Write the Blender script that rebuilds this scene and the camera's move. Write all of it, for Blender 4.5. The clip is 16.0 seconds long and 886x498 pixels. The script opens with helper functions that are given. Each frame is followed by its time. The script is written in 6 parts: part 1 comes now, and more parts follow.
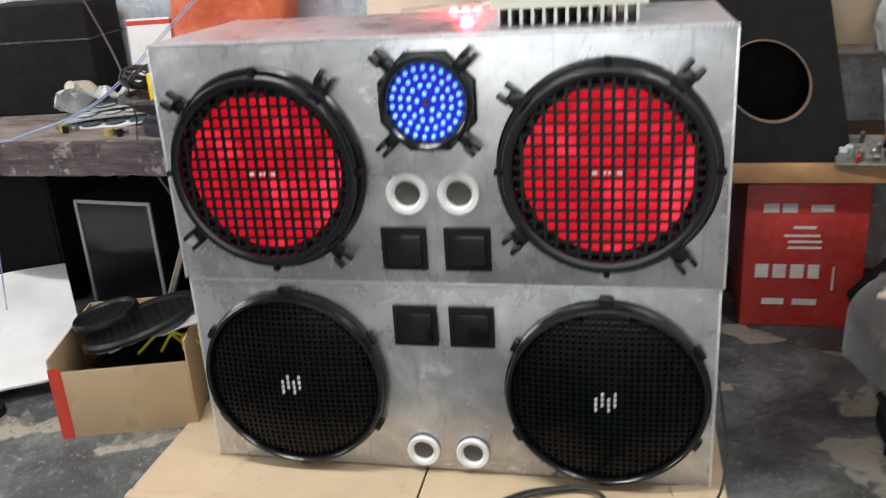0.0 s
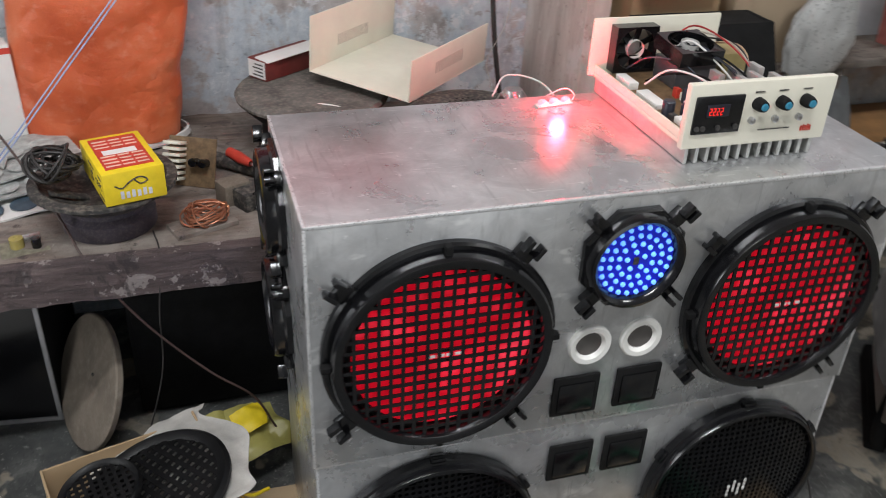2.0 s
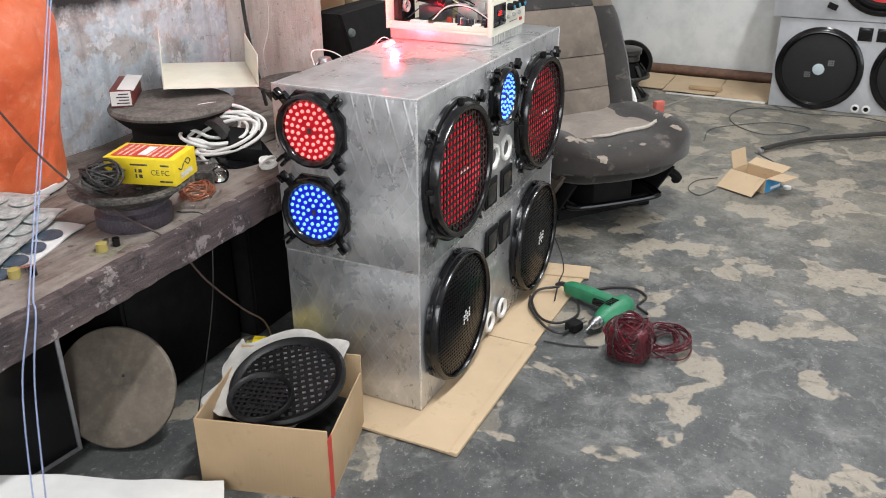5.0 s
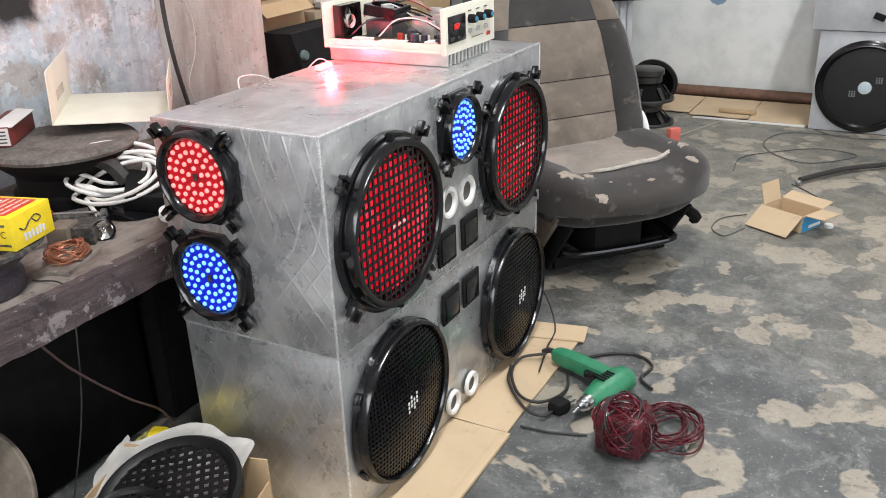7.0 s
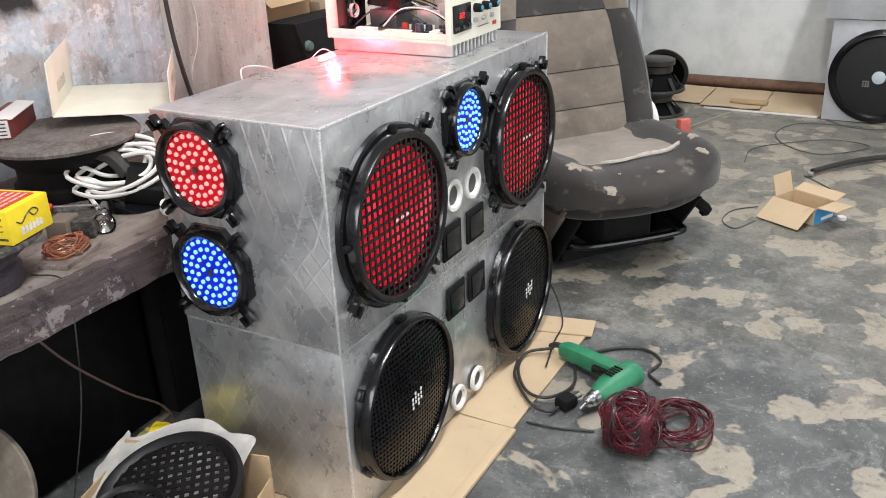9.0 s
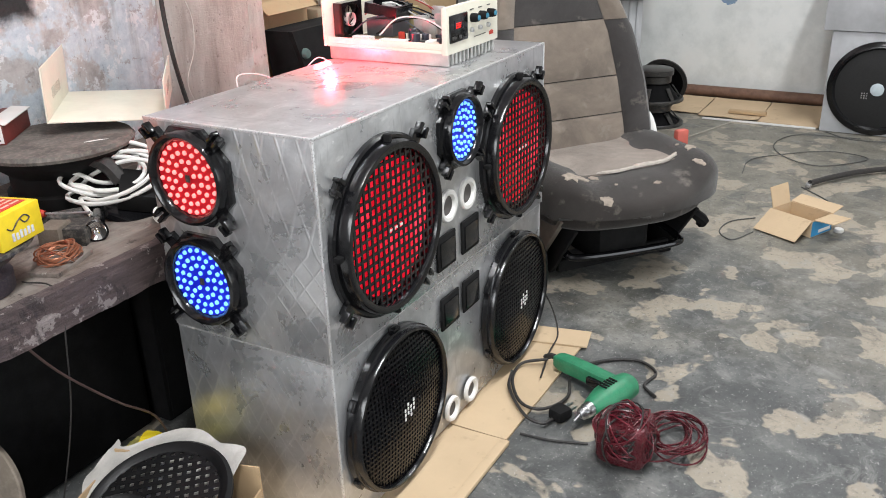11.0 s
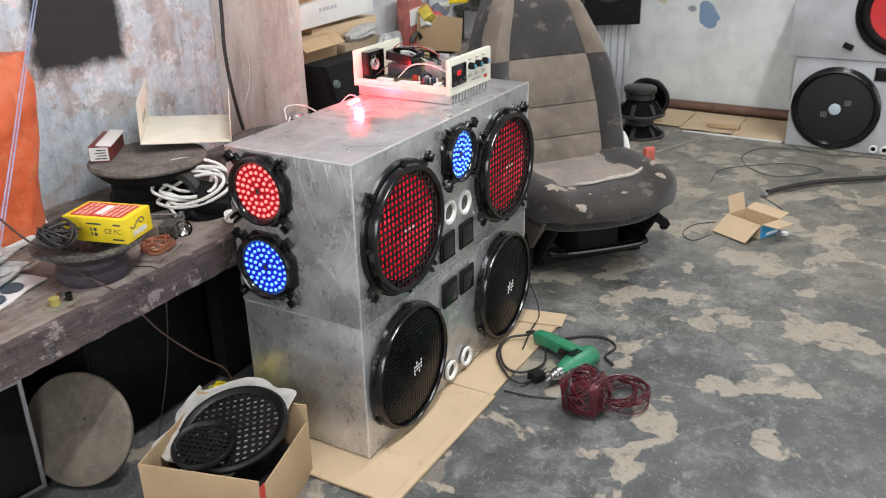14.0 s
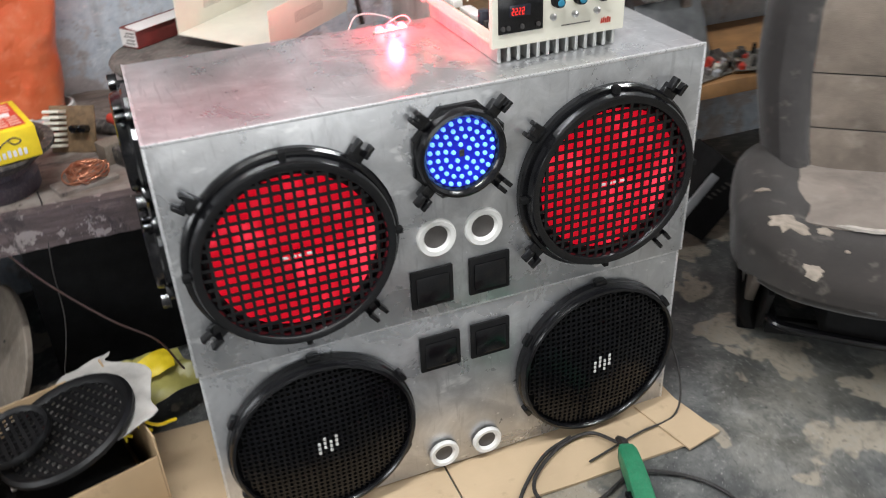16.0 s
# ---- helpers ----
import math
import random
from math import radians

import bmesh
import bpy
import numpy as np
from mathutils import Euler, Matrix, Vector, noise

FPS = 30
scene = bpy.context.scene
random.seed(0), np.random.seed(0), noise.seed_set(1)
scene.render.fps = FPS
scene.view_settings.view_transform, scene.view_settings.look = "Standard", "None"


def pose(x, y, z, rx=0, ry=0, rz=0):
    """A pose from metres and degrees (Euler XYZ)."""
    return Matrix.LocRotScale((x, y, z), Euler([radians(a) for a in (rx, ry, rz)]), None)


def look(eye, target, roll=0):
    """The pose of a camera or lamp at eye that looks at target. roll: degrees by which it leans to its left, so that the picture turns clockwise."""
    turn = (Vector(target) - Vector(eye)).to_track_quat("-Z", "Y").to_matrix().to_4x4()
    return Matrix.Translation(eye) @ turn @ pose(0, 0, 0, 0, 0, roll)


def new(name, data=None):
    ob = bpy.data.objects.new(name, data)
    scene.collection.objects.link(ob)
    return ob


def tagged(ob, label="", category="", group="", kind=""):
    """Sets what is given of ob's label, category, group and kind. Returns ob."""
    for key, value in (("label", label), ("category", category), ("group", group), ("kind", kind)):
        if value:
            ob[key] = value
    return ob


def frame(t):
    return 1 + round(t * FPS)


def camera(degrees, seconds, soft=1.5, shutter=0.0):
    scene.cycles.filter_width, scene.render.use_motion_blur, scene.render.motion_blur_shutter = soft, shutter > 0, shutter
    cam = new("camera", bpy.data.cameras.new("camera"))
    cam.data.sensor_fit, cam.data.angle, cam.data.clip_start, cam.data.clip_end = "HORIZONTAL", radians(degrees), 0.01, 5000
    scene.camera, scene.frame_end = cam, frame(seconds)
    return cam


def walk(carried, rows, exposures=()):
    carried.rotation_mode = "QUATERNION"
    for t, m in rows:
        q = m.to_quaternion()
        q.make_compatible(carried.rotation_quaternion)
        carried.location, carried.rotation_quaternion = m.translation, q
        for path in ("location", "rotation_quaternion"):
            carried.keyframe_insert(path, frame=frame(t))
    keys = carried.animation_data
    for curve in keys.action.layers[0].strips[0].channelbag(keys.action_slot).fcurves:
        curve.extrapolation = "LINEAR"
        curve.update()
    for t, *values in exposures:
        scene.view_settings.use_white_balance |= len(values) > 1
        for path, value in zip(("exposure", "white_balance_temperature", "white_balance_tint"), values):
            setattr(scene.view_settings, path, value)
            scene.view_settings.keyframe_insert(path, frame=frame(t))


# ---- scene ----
cam = camera(54.4, 16.0, soft=0.95, shutter=0.5)
PATH = [
    (0, (0.790, -1.340, 0.971), (0.378, 0.488, 0.272), -3.65),
    (0.5, (0.703, -1.264, 1.313), (0.459, 0.479, 0.364), -2.34),
    (1, (0.477, -1.134, 1.399), (0.428, 0.569, 0.351), -1.36),
    (1.5, (0.197, -1.074, 1.362), (0.397, 0.631, 0.336), 0.51),
    (2, (-0.118, -0.955, 1.360), (0.407, 0.679, 0.333), 2.71),
    (2.5, (-0.447, -0.943, 1.352), (0.505, 0.520, 0.374), 3.62),
    (3, (-0.778, -0.846, 1.340), (0.517, 0.362, 0.411), 3.60),
    (3.5, (-1.053, -0.754, 1.313), (0.418, 0.284, 0.441), 1.32),
    (4, (-1.421, -0.674, 1.388), (0.137, 0.148, 0.441), 1.35),
    (4.5, (-1.610, -0.760, 1.402), (-0.005, -0.016, 0.467), 1.07),
    (4.7, (-1.638, -0.842, 1.357), (-0.005, -0.080, 0.489), 0.30),
    (6.8, (-1.079, -0.830, 1.185), (0.531, 0.064, 0.406), -2.09),
    (7, (-1.107, -0.844, 1.190), (0.503, 0.053, 0.412), -2.05),
    (7.5, (-1.103, -0.842, 1.190), (0.501, 0.064, 0.409), -1.94),
    (8, (-1.091, -0.845, 1.192), (0.511, 0.061, 0.409), -2.06),
    (8.5, (-1.078, -0.845, 1.187), (0.516, 0.063, 0.391), -2.22),
    (9, (-1.076, -0.840, 1.183), (0.515, 0.074, 0.387), -2.33),
    (11.5, (-1.060, -0.844, 1.187), (0.539, 0.071, 0.409), -1.76),
    (12, (-1.066, -0.843, 1.190), (0.537, 0.077, 0.427), -2.03),
    (12.5, (-1.306, -0.968, 1.281), (0.316, -0.060, 0.544), -2.12),
    (13, (-1.694, -1.157, 1.425), (-0.056, -0.258, 0.711), -1.98),
    (13.5, (-1.656, -1.152, 1.414), (-0.033, -0.246, 0.676), -1.81),
    (14, (-1.494, -1.116, 1.402), (0.090, -0.183, 0.613), -1.38),
    (14.5, (-1.181, -1.058, 1.372), (0.304, -0.039, 0.502), -1.01),
    (15, (-0.811, -1.101, 1.370), (0.447, 0.130, 0.420), -1.25),
    (15.5, (-0.405, -1.169, 1.360), (0.580, 0.256, 0.360), -2.00),
    (16, (0.002, -1.193, 1.306), (0.597, 0.407, 0.264), -2.67),
]
EXPOSURES = [(0, -0.05), (0.5, 0.12), (1.0, -0.12), (1.5, -0.28), (2.0, -0.48), (2.5, -0.48), (3.0, -0.32), (3.5, -0.15), (4.0, -0.03), (4.5, 0.0), (7.0, 0.12), (9.0, 0.16), (11.5, 0.14), (12.5, 0.04), (13.5, -0.06), (14.5, -0.04), (15.0, -0.08), (16.0, -0.05)]
walk(cam, [(t, look(eye, target, roll)) for t, eye, target, roll in PATH], EXPOSURES)
from mathutils.bvhtree import BVHTree


# ---- light ----
world = bpy.data.worlds.new("world")
scene.world = world
world.use_nodes = True
sky = world.node_tree.nodes.new("ShaderNodeTexSky")
sky.sky_type, sky.sun_disc, sky.sun_elevation, sky.sun_rotation = "NISHITA", False, radians(40), radians(200)
world.node_tree.links.new(sky.outputs[0], world.node_tree.nodes["Background"].inputs[0])
world.node_tree.nodes["Background"].inputs[1].default_value = 0.1


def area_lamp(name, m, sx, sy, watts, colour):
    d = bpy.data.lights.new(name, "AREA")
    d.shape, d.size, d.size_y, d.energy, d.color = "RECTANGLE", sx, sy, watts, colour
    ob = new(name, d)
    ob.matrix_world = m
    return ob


def point_lamp(name, at, watts, colour, radius=0.01):
    d = bpy.data.lights.new(name, "POINT")
    d.energy, d.color, d.shadow_soft_size = watts, colour, radius
    ob = new(name, d)
    ob.location = at
    return ob


# assumed, unseen: two ceiling tubes and daylight of the open shutter behind the camera
area_lamp("assumed_tube", pose(-0.3, -0.7, 2.86, 0, 0, 0), 1.2, 0.10, 66, (0.97, 0.985, 1.0))
area_lamp("assumed_tube", pose(2.4, -0.9, 2.86, 0, 0, 0), 1.2, 0.10, 52, (0.97, 0.985, 1.0))
area_lamp("assumed_daylight", look((0.6, -4.5, 1.35), (0.6, 0, 1.0)), 3.0, 2.3, 42, (0.94, 0.97, 1.0))
# added fill from the west for the cabinet side; no window there
area_lamp("west_fill", look((-3.1, -0.6, 1.5), (0, 0, 0.7)), 1.6, 1.4, 66, (0.94, 0.97, 1.0))
point_lamp("led_glow", (0.490, 0.325, 0.850), 3.0, (1.0, 0.02, 0.04), 0.012)

# ---- materials ----


class Mat:
    """A node material under construction."""

    def __init__(self, name, rough=0.6, metal=0.0):
        self.m = bpy.data.materials.new(name)
        self.m.use_nodes = True
        self.t = self.m.node_tree
        self.b = self.t.nodes["Principled BSDF"]
        self.b.inputs["Roughness"].default_value = rough
        self.b.inputs["Metallic"].default_value = metal
        self.co = self.t.nodes.new("ShaderNodeTexCoord").outputs["Object"]

    def n(self, kind, **inputs):
        node = self.t.nodes.new("ShaderNode" + kind)
        for k, v in inputs.items():
            key = k.replace("_", " ")
            if isinstance(v, bpy.types.NodeSocket):
                self.t.links.new(v, node.inputs[key])
            else:
                node.inputs[key].default_value = v
        return node

    def link(self, a, b):
        self.t.links.new(a, b)

    def noise(self, scale, detail=6.0, rough=0.6, warp=0.0):
        return self.n("TexNoise", Vector=self.co, Scale=scale, Detail=detail, Roughness=rough, Distortion=warp).outputs["Fac"]

    def ramp(self, fac, *stops):
        r = self.t.nodes.new("ShaderNodeValToRGB")
        e = r.color_ramp.elements
        while len(e) < len(stops):
            e.new(0.5)
        for el, (p, c) in zip(e, stops):
            el.position, el.color = p, (*c, 1) if len(c) == 3 else c
        self.link(fac, r.inputs[0])
        return r.outputs[0]

    def mix(self, fac, a, b, how="MIX"):
        x = self.t.nodes.new("ShaderNodeMix")
        x.data_type, x.blend_type = "RGBA", how
        for s, v in ((x.inputs[0], fac), (x.inputs[6], a), (x.inputs[7], b)):
            if isinstance(v, bpy.types.NodeSocket):
                self.link(v, s)
            else:
                s.default_value = v if isinstance(v, (int, float)) else (*v, 1)
        return x.outputs[2]

    def math(self, op, a, b=0.0):
        x = self.t.nodes.new("ShaderNodeMath")
        x.operation = op
        for s, v in ((x.inputs[0], a), (x.inputs[1], b)):
            if isinstance(v, bpy.types.NodeSocket):
                self.link(v, s)
            else:
                s.default_value = v
        return x.outputs[0]

    def colour(self, c):
        self.link(c, self.b.inputs["Base Color"])
        return self

    def roughness(self, f, lo, hi):
        r = self.n("MapRange", Value=f)
        r.inputs[3].default_value, r.inputs[4].default_value = lo, hi
        self.link(r.outputs[0], self.b.inputs["Roughness"])
        return self

    def bump(self, h, strength=0.3, dist=0.004):
        x = self.n("Bump", Height=h, Strength=strength, Distance=dist)
        self.link(x.outputs[0], self.b.inputs["Normal"])
        return self


def simple(name, colour, rough=0.5, metal=0.0, vary=0.15, scale=30.0, bump=0.1, dust=0.0):
    """A plain painted, plastic or paper surface with mottling at two scales, and dust."""
    k = Mat(name, rough, metal)
    a, b = k.noise(scale), k.noise(scale * 7, 3)
    dark = tuple(c * (1 - vary) for c in colour)
    lite = tuple(min(1, c * (1 + vary * 0.6)) for c in colour)
    c = k.mix(k.ramp(a, (0.35, (0, 0, 0)), (0.65, (1, 1, 1))), dark, lite)
    if dust:
        c = k.mix(k.math("MULTIPLY", k.ramp(b, (0.45, (0, 0, 0)), (0.75, (1, 1, 1))), dust), c, (0.35, 0.31, 0.26))
    k.colour(c).roughness(b, max(0.02, rough - 0.12), min(1, rough + 0.12)).bump(b, bump, 0.002)
    return k.m


def floor_mat():
    """Dark trodden concrete, its skim coat worn through in pale rounded patches, warmer towards the far side."""
    k = Mat("worn_concrete", 0.6)
    big, mid, fine = k.noise(1.3, 6, 0.6, 0.4), k.noise(5.5, 9, 0.74, 0.3), k.noise(75, 5, 0.7)
    base = k.ramp(mid, (0.36, (0.030, 0.032, 0.032)), (0.48, (0.095, 0.099, 0.097)), (0.56, (0.185, 0.188, 0.180)), (0.68, (0.29, 0.288, 0.268)))
    base = k.mix(k.ramp(big, (0.38, (0.75, 0.75, 0.75)), (0.60, (0, 0, 0))), base, k.mix(mid, (0.025, 0.027, 0.028), (0.13, 0.134, 0.132)))
    s = k.n("SeparateXYZ", Vector=k.co)
    drift = k.math("ADD", k.math("ADD", k.math("MULTIPLY", s.outputs[0], 0.22), k.math("MULTIPLY", s.outputs[1], -0.10)), k.math("MULTIPLY", big, 0.9))
    warm = k.ramp(drift, (0.72, (0, 0, 0)), (1.15, (0.75, 0.75, 0.75)))
    base = k.mix(warm, base, k.mix(mid, (0.10, 0.095, 0.078), (0.31, 0.285, 0.225)))
    # darker to the left: dark concrete, and shade by seat and drill painted in
    base = k.mix(k.ramp(drift, (0.55, (0.5, 0.5, 0.5)), (0.88, (0, 0, 0))), base, k.mix(mid, (0.022, 0.024, 0.025), (0.105, 0.108, 0.107)))
    patch_n = k.noise(4.3, 4, 0.52, 0.25)
    lift = k.math("ADD", patch_n, k.math("MULTIPLY", warm, 0.055))
    patch = k.ramp(lift, (0.572, (0, 0, 0)), (0.588, (0.9, 0.9, 0.9)))
    lite = k.mix(mid, (0.23, 0.20, 0.155), (0.45, 0.395, 0.315))
    dark = k.ramp(k.noise(3.7, 5, 0.55, 0.2), (0.585, (0, 0, 0)), (0.605, (0.6, 0.6, 0.6)))
    c = k.mix(dark, k.mix(patch, base, lite), (0.075, 0.08, 0.078))
    smear = k.noise(13, 8, 0.72, 0.8)
    c = k.mix(k.ramp(smear, (0.52, (0, 0, 0)), (0.66, (0.6, 0.6, 0.6))), c, (0.06, 0.065, 0.067))
    c = k.mix(k.ramp(smear, (0.34, (0.45, 0.45, 0.45)), (0.46, (0, 0, 0))), c, (0.30, 0.30, 0.285))
    c = k.mix(k.ramp(fine, (0.60, (0, 0, 0)), (0.67, (0.6, 0.6, 0.6))), c, (0.40, 0.39, 0.37))
    c = k.mix(k.ramp(fine, (0.33, (0.65, 0.65, 0.65)), (0.42, (0, 0, 0))), c, (0.025, 0.025, 0.026))
    c = k.mix(k.ramp(k.noise(190, 2, 0.5), (0.70, (0, 0, 0)), (0.74, (0.8, 0.8, 0.8))), c, (0.55, 0.54, 0.51))
    k.colour(c).roughness(mid, 0.32, 0.75)
    k.bump(k.math("ADD", k.math("MULTIPLY", patch, 0.8), k.math("MULTIPLY", fine, 0.4)), 0.35, 0.003)
    return k.m


def streaks(k, across, down, scale):
    mp = k.n("Mapping", Vector=k.co)
    mp.inputs["Scale"].default_value = (across, across, down)
    return k.n("TexNoise", Vector=mp.outputs[0], Scale=scale, Detail=6.0, Roughness=0.65).outputs["Fac"]


def wall_mat():
    """Old plaster with the rests of blue and white paint, damp streaks and one black sprayed square."""
    k = Mat("peeling_wall", 0.85)
    n1, n2, n3, f = k.noise(3.6, 12, 0.68), k.noise(10.0, 12, 0.72), k.noise(30, 8, 0.72), k.noise(130, 4, 0.7)
    c = k.ramp(n2, (0.32, (0.28, 0.245, 0.24)), (0.50, (0.50, 0.455, 0.45)), (0.68, (0.66, 0.62, 0.61)))
    blue = k.ramp(n3, (0.34, (0.44, 0.52, 0.61)), (0.62, (0.68, 0.74, 0.79)))
    c = k.mix(k.ramp(n1, (0.455, (0, 0, 0)), (0.50, (0.9, 0.9, 0.9))), c, blue)
    c = k.mix(k.ramp(k.noise(6.5, 12, 0.72), (0.565, (0, 0, 0)), (0.585, (0.9, 0.9, 0.9))), c, (0.78, 0.77, 0.80))
    c = k.mix(k.ramp(n3, (0.30, (0.8, 0.8, 0.8)), (0.38, (0, 0, 0))), c, (0.15, 0.125, 0.12))
    c = k.mix(k.ramp(k.noise(16, 10, 0.75, 0.6), (0.585, (0, 0, 0)), (0.60, (0.85, 0.85, 0.85))), c, (0.74, 0.78, 0.82))
    c = k.mix(k.ramp(k.noise(21, 10, 0.75, 0.3), (0.395, (0.7, 0.7, 0.7)), (0.41, (0, 0, 0))), c, (0.32, 0.28, 0.27))
    st = streaks(k, 22, 2.2, 1.0)
    c = k.mix(k.ramp(st, (0.52, (0, 0, 0)), (0.72, (0.5, 0.5, 0.5))), c, (0.22, 0.20, 0.20))
    s = k.n("SeparateXYZ", Vector=k.co)
    px, top = s.outputs[0], s.outputs[2]
    pink = k.math("ADD", k.math("MULTIPLY", n1, 0.7), k.math("ADD", k.math("MULTIPLY", n2, 0.25), top))
    c = k.mix(k.math("GREATER_THAN", pink, 1.60), c, k.mix(n2, (0.70, 0.58, 0.60), (0.84, 0.74, 0.76)))
    w2 = k.math("MULTIPLY", k.math("SUBTRACT", n2, 0.5), 0.08)
    dx = k.math("SUBTRACT", k.math("ABSOLUTE", k.math("SUBTRACT", px, 0.195)), 0.15)
    dz = k.math("SUBTRACT", k.math("ABSOLUTE", k.math("SUBTRACT", top, 1.04)), 0.125)
    sd = k.math("ADD", k.math("MAXIMUM", dx, dz), w2)
    black_paint = k.n("MapRange", Value=sd)
    black_paint.inputs[1].default_value, black_paint.inputs[2].default_value = 0.022, -0.014
    c = k.mix(black_paint.outputs[0], c, (0.008, 0.007, 0.008))
    c = k.mix(k.math("MULTIPLY", f, 0.18), c, (0.2, 0.19, 0.19))
    k.colour(c).bump(k.math("ADD", k.math("ADD", n2, n1), k.math("MULTIPLY", f, 0.25)), 0.7, 0.008)
    return k.m


def pillar_mat():
    k = Mat("bare_pillar_plaster", 0.85)
    a, f, st = k.noise(9, 9, 0.7), k.noise(70, 5, 0.7), streaks(k, 11, 2.4, 1.2)
    c = k.ramp(st, (0.28, (0.34, 0.28, 0.25)), (0.48, (0.52, 0.46, 0.42)), (0.68, (0.66, 0.61, 0.57)))
    c = k.mix(k.ramp(a, (0.56, (0, 0, 0)), (0.62, (0.7, 0.7, 0.7))), c, (0.62, 0.57, 0.55))
    c = k.mix(k.ramp(f, (0.30, (0.7, 0.7, 0.7)), (0.40, (0, 0, 0))), c, (0.14, 0.10, 0.09))
    k.colour(c).bump(k.math("ADD", st, f), 0.6, 0.005)
    return k.m


def whitewash_mat():
    k = Mat("whitewashed_wall", 0.8)
    a, b, f = k.noise(1.7, 6, 0.6, 0.2), k.noise(4.0, 8, 0.65), k.noise(40, 5)
    c = k.ramp(b, (0.3, (0.62, 0.65, 0.64)), (0.55, (0.80, 0.82, 0.81)), (0.8, (0.85, 0.85, 0.83)))
    s = k.n("SeparateXYZ", Vector=k.co)
    y, z = s.outputs[1], s.outputs[2]
    rag = k.math("MULTIPLY", k.math("SUBTRACT", k.noise(9, 6, 0.65), 0.5), 0.22)
    for cy, cz, ry, rz, col in ((0.42, 0.82, 0.24, 0.13, (0.60, 0.50, 0.34)), (0.20, 0.60, 0.065, 0.075, (0.13, 0.25, 0.42)), (-0.05, 0.75, 0.10, 0.04, (0.33, 0.38, 0.42)), (0.30, 0.63, 0.03, 0.02, (0.25, 0.27, 0.30)), (-0.30, 0.86, 0.12, 0.10, (0.60, 0.50, 0.38))):
        dy = k.math("DIVIDE", k.math("SUBTRACT", y, cy), ry)
        dz = k.math("DIVIDE", k.math("SUBTRACT", z, cz), rz)
        d = k.math("SQRT", k.math("ADD", k.math("MULTIPLY", dy, dy), k.math("MULTIPLY", dz, dz)))
        inside = k.math("LESS_THAN", k.math("ADD", d, k.math("MULTIPLY", rag, 9.0)), 1.0)
        c = k.mix(k.math("MULTIPLY", inside, 0.85), c, col)
    c = k.mix(k.ramp(f, (0.72, (0, 0, 0)), (0.76, (0.7, 0.7, 0.7))), c, (0.2, 0.19, 0.18))
    c = k.mix(k.ramp(a, (0.5, (0, 0, 0)), (0.75, (0.4, 0.4, 0.4))), c, (0.55, 0.55, 0.54))
    k.colour(c).bump(b, 0.3, 0.004)
    return k.m


def plain_wall_mat():
    k = Mat("plain_plaster", 0.85)
    b = k.noise(3.0, 7, 0.65)
    k.colour(k.ramp(b, (0.3, (0.52, 0.53, 0.52)), (0.7, (0.70, 0.70, 0.68)))).bump(b, 0.3, 0.004)
    return k.m


